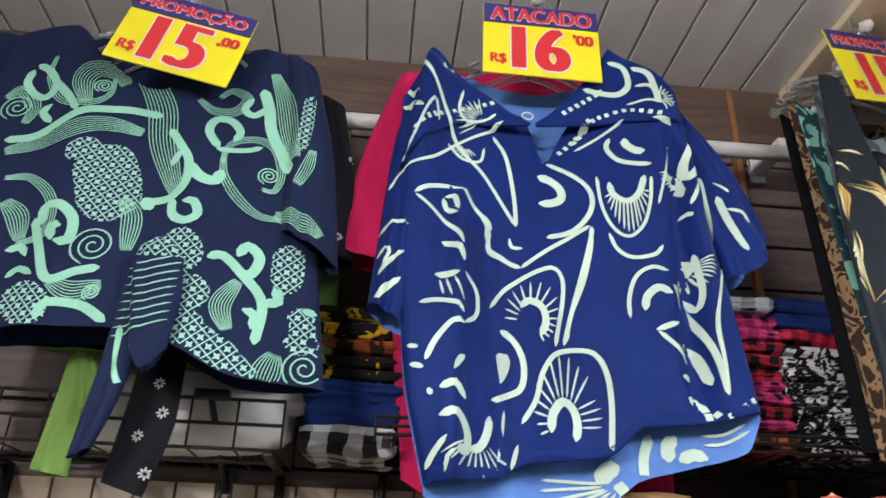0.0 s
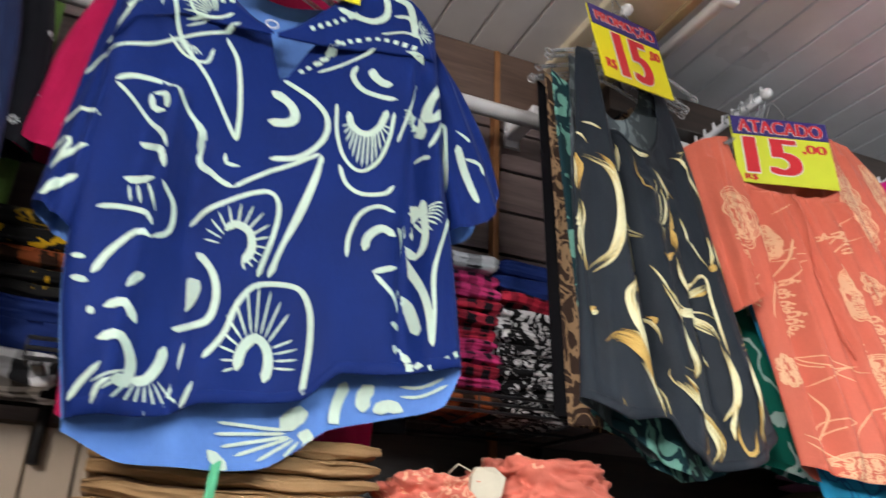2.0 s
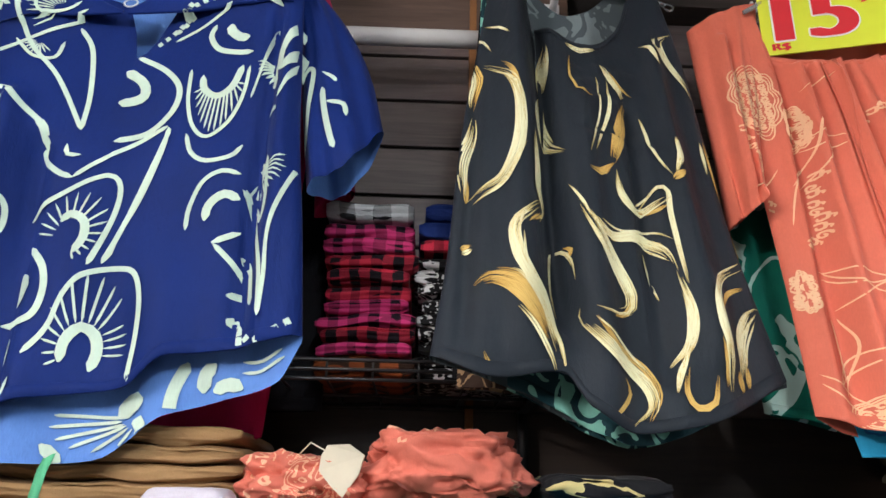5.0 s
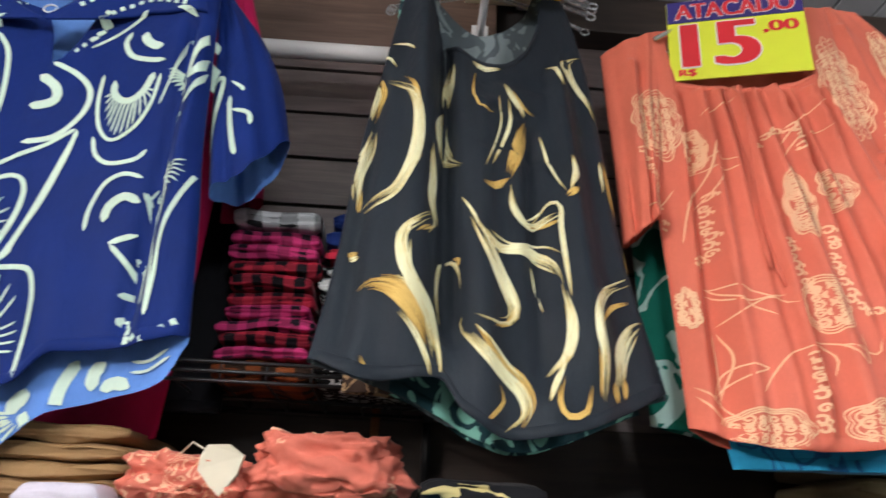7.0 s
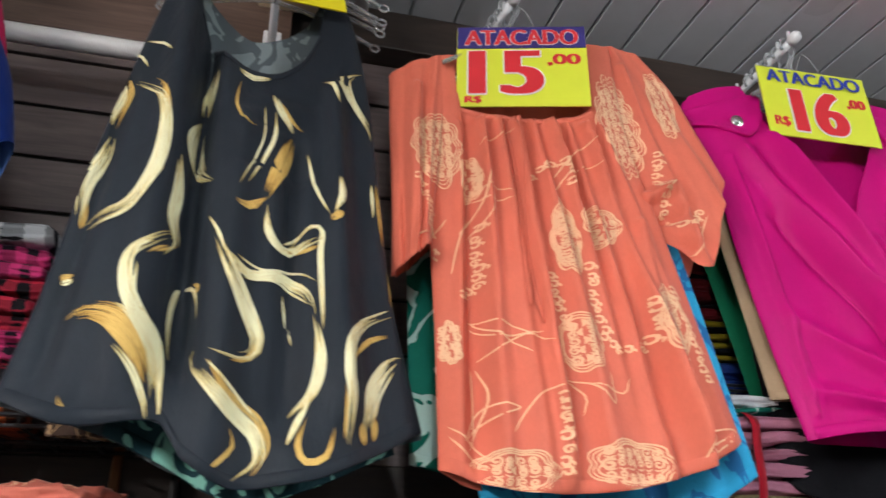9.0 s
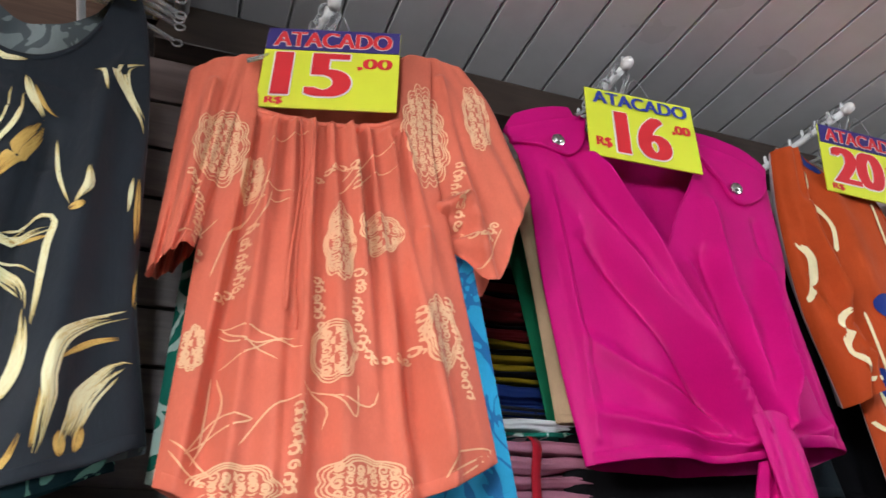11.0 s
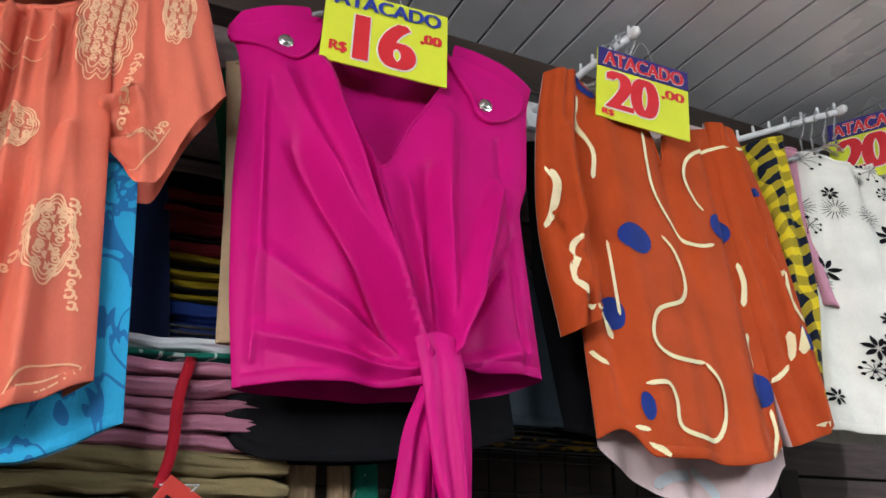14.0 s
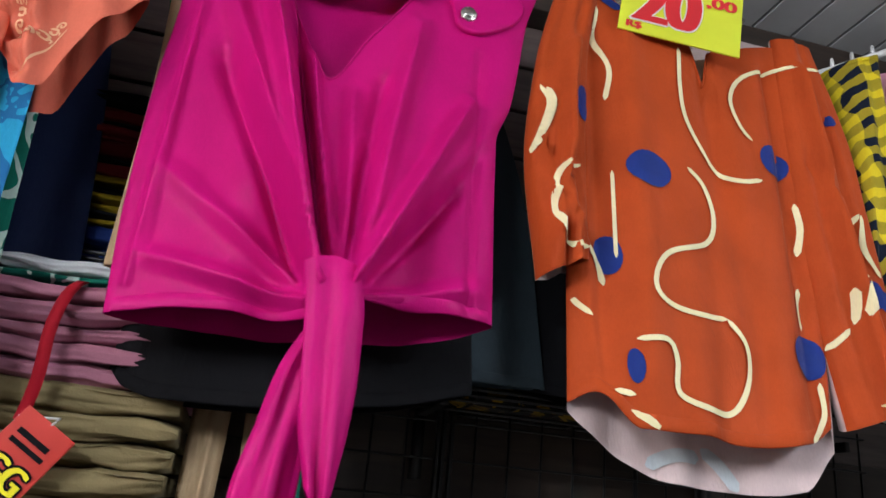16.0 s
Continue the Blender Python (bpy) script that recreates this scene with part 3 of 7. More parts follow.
# ---- hanging arms, hangers, signs ----
def arm(x, z_tip=2.49, y_tip=1.13, slope=0.22, dx=0.0):
    """A white display arm with pegs that rises from the wall towards the aisle."""
    y0 = WALL_Y - 0.02
    run = y0 - y_tip
    z0 = z_tip - slope * run
    ob = empty("display_arm", "white steel display arm with upright pegs, fixed to the slat wall", "display arm", (x, y0, z0), "display arms")
    a, b = Vector((x - dx, y0, z0)), Vector((x, y_tip, z_tip))
    part("bar", tube_bm([a.lerp(b, i / 6) for i in range(7)], 0.009, 10), WHITE_METAL, ob)
    part("wall_plate", box_bm((x - dx - 0.02, y0 - 0.004, z0 - 0.05), (x - dx + 0.02, y0 + 0.0195, z0 + 0.04), 0.003), WHITE_METAL, ob)
    for i in range(8):
        p = a.lerp(b, 0.16 + 0.115 * i)
        part("peg", tube_bm([p, p + Vector((0, 0, 0.016)), p + Vector((0, 0, 0.03))], [0.004, 0.005, 0.0035], 8), WHITE_METAL, ob)
    part("end_cap", tube_bm([b + Vector((0, 0.012, -0.002)), b, b + Vector((0, -0.012, 0.003)), b + Vector((0, -0.018, 0.004))], [0.011, 0.0135, 0.0125, 0.006], 12), WHITE_PIPE, ob, "white end cap")
    return ob


def hanger(x, y, z, width=0.36, turn=0.0, drop=0.10, ends=False):
    """A clear plastic hanger; z is where its hook hangs."""
    ob = empty("clothes_hanger", "clear plastic clothes hanger hung on a display arm", "hanger", (x, y, z), "clear hangers")
    m = pose(x, y, z, 0, 0, turn)
    r = 0.022
    hook = [m @ Vector((r * math.cos(a), 0, 0.004 + r * math.sin(a))) for a in (radians(215 - 25 * i) for i in range(11))]
    hook += [m @ Vector((0.008, 0, -0.03)), m @ Vector((0, 0, -0.045)), m @ Vector((0, 0, -0.092))]
    part("hook", tube_bm(hook, 0.0034, 7), PLASTIC, ob)
    w = width / 2
    bar = [m @ Vector((w * s, 0, -0.092 - drop * abs(s) ** 1.4)) for s in (-1, -0.75, -0.5, -0.25, 0, 0.25, 0.5, 0.75, 1)]
    part("shoulder_bar", tube_bm(bar, 0.0048, 7), PLASTIC, ob)
    if ends:
        for sx in (-1, 1):
            c = m @ Vector((sx * (w + 0.008), 0, -0.096 - drop))
            part("end_loop", tube_bm([c + Vector((0.009 * math.cos(a), 0.003 * math.sin(a), 0.010 * math.sin(a))) for a in (2 * math.pi * q / 14 for q in range(15))], 0.0022, 6, cap=False), PLASTIC, ob)
    return ob


def text_bm(words, box, bold=0.0, font_y=0.0, grow=0.0):
    """Words in the built-in font, stretched to fill box = (x0, z0, x1, z1); bold and grow thicken them, in metres."""
    cu = bpy.data.curves.new("words", "FONT")
    cu.body = words
    tmp = bpy.data.objects.new("words", cu)
    scene.collection.objects.link(tmp)
    bpy.context.view_layer.update()
    me = bpy.data.meshes.new_from_object(tmp.evaluated_get(bpy.context.evaluated_depsgraph_get()))
    bpy.data.objects.remove(tmp)
    bpy.data.curves.remove(cu)
    xs, ys = [v.co.x for v in me.vertices], [v.co.y for v in me.vertices]
    x0, z0, x1, z1 = box
    shifts = [(bold * k, 0) for k in (-1, -0.5, 0, 0.5, 1)] if bold else [(0, 0)]
    if grow:
        shifts = [(bx + grow * math.cos(q), grow * math.sin(q)) for bx in (-bold, 0, bold) for q in (math.pi * k / 4 for k in range(8))]
    bm = bmesh.new()
    for n, (dx, dz) in enumerate(shifts):
        vs = []
        for v in me.vertices:
            p = x0 + bold + (v.co.x - min(xs)) / (max(xs) - min(xs)) * (x1 - x0 - 2 * bold)
            r = z0 + (v.co.y - min(ys)) / (max(ys) - min(ys)) * (z1 - z0)
            vs.append(bm.verts.new((p + dx, font_y - 0.00003 * n, r + dz)))
        for f in me.polygons:
            bm.faces.new([vs[k] for k in f.vertices])
    bpy.data.meshes.remove(me)
    return bm


def price_sign(m, head, price, cents, w=0.245, h=0.19, band=True, head_ink=None, card=None, swap=False, label=""):
    """A printed card: a heading, the price in red edged with white, and the cents. m: the pose of its middle, facing -y."""
    ob = empty("price_sign", label, "price sign", (0, 0, 0), "price signs")
    w2, h2 = w / 2, h / 2

    def put(name, bm, mat, note=""):
        bmesh.ops.transform(bm, matrix=m, verts=bm.verts)
        p = part(name, bm, mat, ob, note, False)
        return p
    put("card", box_bm((-w2, 0, -h2), (w2, 0.004, h2), 0.001), card or YELLOW_CARD)
    top = h2 - 0.28 * h if band else h2 - 0.27 * h
    if band:
        put("heading_band", box_bm((-w2 + 0.001, -0.0022, top), (w2 - 0.001, -0.0002, h2 - 0.001)), INDIGO_CARD, "indigo band")
    hb = (-w2 + 0.06 * w, top + 0.035 * h, w2 - 0.06 * w, h2 - 0.05 * h)
    if band:
        put("heading_outline", text_bm(head, hb, 0.0016, -0.0026, 0.0012), WHITE_INK)
    put("heading", text_bm(head, hb, 0.0020, -0.0038), head_ink or RED_INK)
    z0, z1 = -h2 + (0.14 if swap else 0.075) * h, top - 0.04 * h
    x0, x1 = (-w2 + 0.09 * w, w2 - 0.34 * w) if swap else (-w2 + 0.24 * w, w2 - 0.26 * w)
    put("price_outline", text_bm(price, (x0, z0, x1, z1), 0.0078, -0.0012, 0.0032), WHITE_INK)
    put("price", text_bm(price, (x0, z0, x1, z1), 0.0082, -0.0030), RED_INK)
    put("cents", text_bm(cents, (x1 + 0.03 * w, z1 - 0.19 * h, w2 - 0.05 * w, z1 - 0.04 * h), 0.0022, -0.0014), RED_INK)
    c0 = (-w2 + 0.06 * w, -h2 + 0.03 * h, -w2 + 0.19 * w, -h2 + 0.12 * h) if swap else (-w2 + 0.06 * w, -h2 + 0.12 * h, -w2 + 0.2 * w, -h2 + 0.27 * h)
    put("currency", text_bm("R$", c0, 0.0016, -0.0014), RED_INK)
    loop = tube_bm([m @ Vector(p) for p in ((-0.03, 0.002, h2 - 0.004), (-0.012, 0.004, h2 + 0.045), (0, 0.006, h2 + 0.06), (0.012, 0.004, h2 + 0.045), (0.03, 0.002, h2 - 0.004))], 0.0011, 6)
    part("string", loop, PLASTIC, ob, "thin clear string")
    return ob


def face(x, y, z, yaw=0.0, roll=0.0, pitch=0.0):
    """A pose for a card that faces the aisle: yaw turns it, roll tips it clockwise as seen, pitch leans its top back."""
    return Matrix.Translation((x, y, z)) @ Euler((radians(-pitch), radians(roll), radians(yaw)), "YXZ").to_matrix().to_4x4()


# ---- garments ----
def edging(cloth, parent, mat, neck=None, hem=True, sides=(1,)):
    """Stitched bands along the hem and the neck edge, a little proud of the cloth."""
    for name, u0, u1, v0, v1, on in (("hem_band", 0.02, 0.98, 0.974, 1.0, hem), ("neckband", *(neck or (0, 1)), 0.0, 0.016, neck)):
        if not on:
            continue
        bm, rows = bmesh.new(), []
        for i in range(161):
            u = u0 + (u1 - u0) * i / 160
            row = []
            for v, lift in ((v0, 0.0006), (v0 + (v1 - v0) * 0.08, 0.0022), (v1 - (v1 - v0) * 0.1, 0.0022), (v1, 0.0008), (v1, -0.0012)):
                p = cloth.at(u, v, 1)
                row.append(bm.verts.new(p - Vector((0, lift, 0))))
            rows.append(row)
        for A, B in zip(rows, rows[1:]):
            for k in range(4):
                bm.faces.new((A[k], B[k], B[k + 1], A[k + 1]))
        part(name, bm, mat, parent)


def garment(name, label, cloths, mats, sub=("body", "sleeve", "sleeve"), category="blouse", res=40):
    plain_hems = name + str(len(cloths)) in ("tank_top1", "black_blouse1", "teal_blouse1", "turquoise_blouse1", "slate_blouse1", "beige_blouse1", "green_blouse1", "navy_blouse1", "floral_blouse1", "checked_shirt1", "pink_shirt1") and res == 40
    c = cloths[0]
    p = c.at(0.5, 0.0, -1)
    ob = empty(name, label, category, tuple(p))
    for cl, nm in zip(cloths, sub):
        r = res if nm in ("body", "shell") else max(20, res // 2)
        part(nm, cl.build(r, r), mats, ob)
        if plain_hems:
            edging(cl, ob, mats[0], (0.1, 0.9))
    return ob


# navy swirl blouse
navy_body = Cloth(even(-0.80, -0.78, -0.77, -0.78), even(-0.19, -0.15, -0.12, -0.085),
                  [(0, 2.36), (0.22, 2.40), (0.38, 2.30), (0.55, 2.235), (0.72, 2.30), (0.85, 2.38), (1, 2.36)],
                  [(0, 1.68), (0.3, 1.715), (0.55, 1.72), (0.82, 1.65), (1, 1.645)], 1.25, 0.05,
                  back_top=[(0, 2.36), (0.3, 2.41), (0.5, 2.39), (0.7, 2.41), (1, 2.36)], folds=0.010, count=3, seed=2)
navy_sleeve = Cloth(even(-0.235, -0.20, -0.19), even(-0.165, -0.11, -0.082), even(2.375, 2.33), even(1.93, 1.86), 1.245, 0.045, folds=0.008, count=2, seed=5)
navy_sleeve_b = Cloth(even(-0.88, -0.93, -0.96), even(-0.77, -0.78, -0.80), even(2.33, 2.37), even(1.86, 1.93), 1.25, 0.045, folds=0.008, count=2, seed=6)
navy = garment("navy_blouse", "navy blouse with sea-green swirl print, on a hanger", [navy_body, navy_sleeve, navy_sleeve_b], [NAVY, NAVY])
star_body = Cloth(even(-0.62, -0.66, -0.70), even(-0.13, -0.12, -0.12), even(2.33, 2.38, 2.33), even(1.74, 1.73, 1.72), 1.36, 0.03, folds=0.01, seed=7)
star_sleeve = Cloth(even(-0.18, -0.15, -0.14), even(-0.11, -0.075, -0.06), even(2.34, 2.31), even(1.93, 1.92), 1.34, 0.035, folds=0.006, count=2, seed=8)
star = garment("black_blouse", "black blouse with small pale flower print, behind another blouse", [star_body, star_sleeve], [BLACK_STAR, BLACK_STAR])
green_body = Cloth(even(-0.60, -0.60, -0.60), even(-0.10, -0.09, -0.09), even(2.36, 2.40, 2.34), even(1.74, 1.73, 1.74), 1.43, 0.03, seed=9)
green = garment("green_blouse", "leaf-green blouse hung behind other blouses", [green_body], [GREEN, GREEN], ("body",))

# royal blue blouse
blue_creases = creases((0.13, 2.02, 0.115, 1.50, 0.022, 0.02, 0.03), (0.18, 1.95, 0.20, 1.52, -0.016, 0.015, 0.02), (0.535, 2.2, 0.525, 1.65, -0.016, 0.010, 0.014), (0.565, 2.15, 0.56, 1.62, 0.012, 0.014, 0.02), (0.07, 2.33, 0.05, 2.10, 0.010, 0.03, 0.02), (0.30, 2.12, 0.28, 1.6, 0.008, 0.03, 0.05), (0.03, 2.17, 0.30, 2.235, 0.006, 0.03, 0.03), (0.36, 2.235, 0.56, 2.25, 0.006, 0.03, 0.03))
blue_body = Cloth(even(0.045, 0.022, 0.022, 0.035, 0.076), even(0.565, 0.577, 0.588, 0.607, 0.622),
                  [(0, 2.31), (0.04, 2.365), (0.13, 2.325), (0.28, 2.265), (0.42, 2.235), (0.475, 2.128), (0.55, 2.20), (0.64, 2.275), (0.78, 2.41), (0.9, 2.365), (1, 2.29)],
                  [(0, 1.505), (0.2, 1.523), (0.31, 1.547), (0.55, 1.567), (0.655, 1.612), (0.84, 1.62), (1, 1.64)], 1.262, 0.05, 0.06,
                  back_top=[(0, 2.31), (0.06, 2.375), (0.18, 2.36), (0.3, 2.352), (0.5, 2.35), (0.66, 2.37), (0.8, 2.41), (1, 2.29)],
                  back_bottom=[(0, 1.49), (0.15, 1.462), (0.33, 1.463), (0.475, 1.470), (0.565, 1.498), (0.645, 1.532), (0.81, 1.556), (0.945, 1.576), (1, 1.632)], folds=0.010, count=3, seed=3, power=9.0,
                  drape=blue_creases, flare=0.075, pull=0.06)
blue_sl = Cloth(even(0.035, 0.0, -0.015, -0.028), even(0.12, 0.085, 0.06, 0.04), even(2.325, 2.345), even(1.80, 1.755), 1.236, 0.045, 0.10, folds=0.008, count=2, seed=4, drape=creases((0.06, 2.30, 0.02, 1.85, 0.012, 0.010, 0.014), (0.08, 2.1, 0.05, 1.80, -0.010, 0.007, 0.010)))
blue_sr = Cloth(even(0.535, 0.56, 0.578, 0.60), even(0.57, 0.645, 0.69, 0.715), even(2.355, 2.31), [(0, 1.885), (0.5, 1.90), (1, 2.0)], 1.240, 0.05, 0.10, folds=0.010, count=2, seed=6)
blue = garment("blue_blouse", "royal blue blouse with pale mint abstract print, on a hanger", [blue_body, blue_sl, blue_sr], [BLUE, BLUE_BACK], res=56)
pinkred_body = Cloth(even(0.03, 0.015, 0.02, 0.05), even(0.56, 0.57, 0.56, 0.54), even(2.42, 2.45, 2.42), [(0, 1.54), (0.15, 1.50), (0.6, 1.475), (1, 1.52)], 1.372, 0.022, 0.02, folds=0.008, seed=11)
pinkred_sl = Cloth(even(0.0, -0.065, -0.10), even(0.08, 0.06, 0.03), even(2.42, 2.44), even(1.95, 1.90), 1.345, 0.035, count=2, seed=12)
pinkred_sr = Cloth(even(0.53, 0.58, 0.60), even(0.57, 0.64, 0.665), even(2.44, 2.42), even(1.88, 1.93), 1.355, 0.035, count=2, seed=13)
edging(blue_body, blue, BLUE)


class Collar:
    """A turned-down collar half: cloth between a neck edge and an outer edge, lying on the blouse."""

    def __init__(self, inner, outer, under):
        self.inner, self.outer, self.under = inner, outer, under
        self.shape = inner + outer[::-1]

    def rest(self, x, z):
        ys = [p.y for p in (c.find(x, z) for c in self.under) if p is not None]
        flat = 1.225 - 0.06 * (2.2 - z)
        return min(ys + [flat]) if ys else flat

    def find(self, x, z, side=1):
        inside = False
        for (ax, az), (bx, bz) in zip(self.shape, self.shape[1:] + self.shape[:1]):
            if (az > z) != (bz > z) and x < ax + (z - az) * (bx - ax) / (bz - az):
                inside = not inside
        return Vector((x, self.rest(x, z) - 0.0085, z)) if inside else None

    def build(self, nu=36, nv=12):
        bm, front, back = bmesh.new(), [], []
        si = [(k / (len(self.inner) - 1), p) for k, p in enumerate(self.inner)]
        so = [(k / (len(self.outer) - 1), p) for k, p in enumerate(self.outer)]
        for i in range(nu + 1):
            s = i / nu
            ax, az = (curve_at([(k, p[m]) for k, p in si], s) for m in (0, 1))
            bx, bz = (curve_at([(k, p[m]) for k, p in so], s) for m in (0, 1))
            f, r = [], []
            for j in range(nv + 1):
                t = j / nv
                x, z = ax + (bx - ax) * t, az + (bz - az) * t
                y = self.rest(x, z)
                f.append(bm.verts.new((x, y - 0.008, z)))
                r.append(bm.verts.new((x, y - 0.003, z)))
            front.append(f)
            back.append(r)
        for i in range(nu):
            for j in range(nv):
                bm.faces.new((front[i][j], front[i][j + 1], front[i + 1][j + 1], front[i + 1][j]))
            for j in (0, nv):
                bm.faces.new((front[i][j], front[i + 1][j], back[i + 1][j], back[i][j]))
        bmesh.ops.recalc_face_normals(bm, faces=bm.faces)
        return bm


collar_l = Collar([(0.058, 2.345), (0.103, 2.315), (0.174, 2.267), (0.230, 2.222), (0.266, 2.203)], [(0.011, 2.238), (0.014, 2.078), (0.059, 2.133), (0.124, 2.183), (0.262, 2.199)], [blue_body, blue_sl])
collar_r = Collar([(0.435, 2.415), (0.390, 2.337), (0.342, 2.275), (0.302, 2.229), (0.272, 2.204)], [(0.515, 2.355), (0.556, 2.215), (0.466, 2.222), (0.374, 2.208), (0.274, 2.198)], [blue_body, blue_sr])
part("collar", collar_l.build(), BLUE, blue)
part("collar", collar_r.build(), BLUE, blue)
garment("raspberry_blouse", "plain raspberry-pink blouse hung behind a blue one", [pinkred_body, pinkred_sl, pinkred_sr], [RED_PINK, RED_PINK])
garment("black_blouse", "plain black blouse hung near the wall", [Cloth(even(0.03, 0.02, 0.02), even(0.57, 0.61, 0.625), even(2.38, 2.42, 2.38), even(1.57, 1.56, 1.57), 1.425, 0.018, 0.02, folds=0.006, seed=14)], [BLACK, BLACK], ("body",))

# charcoal tank top
tank_body = Cloth([(0, 0.875), (0.25, 0.848), (0.45, 0.835), (0.75, 0.82), (1, 0.80)], [(0, 1.20), (0.12, 1.235), (0.3, 1.265), (0.6, 1.285), (1, 1.335)],
                  [(0, 2.17), (0.05, 2.32), (0.1, 2.41), (0.17, 2.41), (0.22, 2.29), (0.38, 2.205), (0.55, 2.18), (0.72, 2.225), (0.84, 2.33), (0.88, 2.46), (0.94, 2.45), (1, 2.16)],
                  [(0, 1.605), (0.15, 1.578), (0.33, 1.59), (0.40, 1.545), (0.52, 1.515), (0.68, 1.527), (0.85, 1.565), (1, 1.61)], 1.245, 0.045,
                  back_top=[(0, 2.17), (0.05, 2.32), (0.1, 2.41), (0.17, 2.41), (0.25, 2.34), (0.5, 2.285), (0.76, 2.36), (0.88, 2.46), (0.94, 2.45), (1, 2.16)],
                  back_bottom=[(0, 1.60), (0.2, 1.58), (0.4, 1.535), (0.6, 1.53), (0.8, 1.57), (1, 1.60)], yaw=0.25, folds=0.011, count=3, seed=21,
                  drape=creases((0.965, 2.35, 0.985, 1.66, -0.034, 0.014, 0.024), (0.93, 2.38, 0.92, 1.62, 0.014, 0.02, 0.035), (1.04, 2.08, 1.05, 1.55, 0.012, 0.02, 0.03), (1.03, 2.08, 1.16, 2.07, -0.006, 0.006, 0.006), (1.03, 2.0, 1.17, 1.99, -0.006, 0.006, 0.006), (1.03, 2.14, 1.15, 2.15, -0.005, 0.006, 0.006), (1.18, 2.2, 1.22, 1.62, 0.020, 0.018, 0.03), (1.12, 2.05, 1.13, 1.60, -0.016, 0.014, 0.022), (0.865, 2.1, 0.84, 1.62, -0.022, 0.014, 0.02)))
tank = garment("tank_top", "charcoal sleeveless top with gold and cream brushstroke print", [tank_body], [CHARCOAL, GREY_LINING], ("body",), "top", res=60)
edging(tank_body, tank, CHARCOAL, (0.23, 0.83))
garment("tank_top", "seafoam green patterned top behind a charcoal one", [Cloth(even(0.88, 0.87, 0.87), even(1.18, 1.22, 1.30), even(2.38, 2.28, 2.40), [(0, 1.60), (0.25, 1.55), (0.5, 1.505), (1, 1.58)], 1.305, 0.02, yaw=0.2, folds=0.012, seed=22)], [SEAFOAM, SEAFOAM], ("body",), "top")
garment("tank_top", "brown and black scale-print top hung in a row", [Cloth(even(0.885, 0.865, 0.84), even(1.17, 1.2, 1.24), even(2.40, 2.30, 2.42), even(1.58, 1.58, 1.60), 1.335, 0.02, yaw=0.2, folds=0.012, seed=23)], [BROWN_PRINT, BROWN_PRINT], ("body",), "top")
garment("tank_top", "black top hung close to the slat wall", [Cloth(even(0.885, 0.86, 0.835), even(1.16, 1.2, 1.22), even(2.40, 2.30, 2.42), even(1.60, 1.59, 1.60), 1.37, 0.02, yaw=0.2, folds=0.012, seed=24)], [BLACK, BLACK], ("body",), "top")

# coral blouse
coral_body = Cloth(even(1.345, 1.355, 1.355, 1.350), [(0, 1.745), (0.3, 1.735), (0.55, 1.755), (1, 1.790)],
                   [(0, 2.35), (0.08, 2.365), (0.165, 2.375), (0.19, 2.230), (0.38, 2.210), (0.55, 2.207), (0.70, 2.218), (0.815, 2.245), (0.85, 2.41), (0.93, 2.43), (1, 2.43)],
                   [(0, 1.553), (0.12, 1.532), (0.33, 1.519), (0.5, 1.522), (0.78, 1.550), (1, 1.600)], 1.288, 0.045, lean=0.22, yaw=-0.19,
                   back_top=[(0, 2.32), (0.12, 2.35), (0.3, 2.30), (0.7, 2.31), (0.88, 2.41), (1, 2.40)], folds=0.010, count=4, seed=31,
                   drape=creases(*[(1.42 + 0.032 * i, 2.195, 1.375 + 0.047 * i + 0.010 * (i % 3), 1.54, 0.012 + 0.009 * (i % 2), 0.0065, 0.014 + 0.006 * (i % 3)) for i in range(9)], (1.425, 2.2, 1.40, 1.55, -0.016, 0.010, 0.020), (1.60, 2.2, 1.63, 1.54, -0.014, 0.010, 0.022), (1.70, 1.97, 1.71, 1.60, 0.018, 0.012, 0.030), (1.665, 2.2, 1.67, 1.62, -0.012, 0.010, 0.018)))
coral_sl = Cloth(even(1.292, 1.291, 1.292, 1.290), even(1.432, 1.405, 1.38, 1.352), [(0, 2.322), (0.4, 2.355), (1, 2.385)], [(0, 1.866), (0.5, 1.888), (1, 1.918)], 1.33, 0.035, lean=0.22, yaw=-0.2, folds=0.010, count=3, seed=32, drape=creases((1.34, 2.28, 1.325, 1.90, 0.012, 0.010, 0.014), (1.40, 2.25, 1.365, 1.95, -0.014, 0.007, 0.010), (1.355, 1.93, 1.31, 1.87, 0.010, 0.008, 0.010)))
coral_sr = Cloth(even(1.665, 1.69, 1.725), [(0, 1.825), (0.3, 1.868), (0.65, 1.892), (1, 1.916)], [(0, 2.425), (0.3, 2.448), (1, 2.432)], [(0, 1.992), (0.2, 1.952), (0.42, 1.890), (0.52, 1.900), (0.72, 2.0), (1, 2.107)], 1.275, 0.04, lean=0.22, yaw=-0.2, folds=0.010, count=3, seed=33, drape=creases((1.705, 2.025, 1.78, 2.055, 0.026, 0.014, 0.014), (1.705, 1.99, 1.80, 1.995, -0.018, 0.010, 0.012), (1.71, 2.06, 1.70, 2.36, -0.016, 0.008, 0.010), (1.76, 2.38, 1.80, 1.95, 0.012, 0.010, 0.018), (1.72, 2.00, 1.80, 1.92, -0.012, 0.007, 0.010)))
coral = garment("coral_blouse", "coral blouse with gathered neck and pale ornate print", [coral_body, coral_sl, coral_sr], [CORAL_CLOTH, CORAL_CLOTH], res=112)
edging(coral_body, coral, CORAL_CLOTH, (0.19, 0.81))
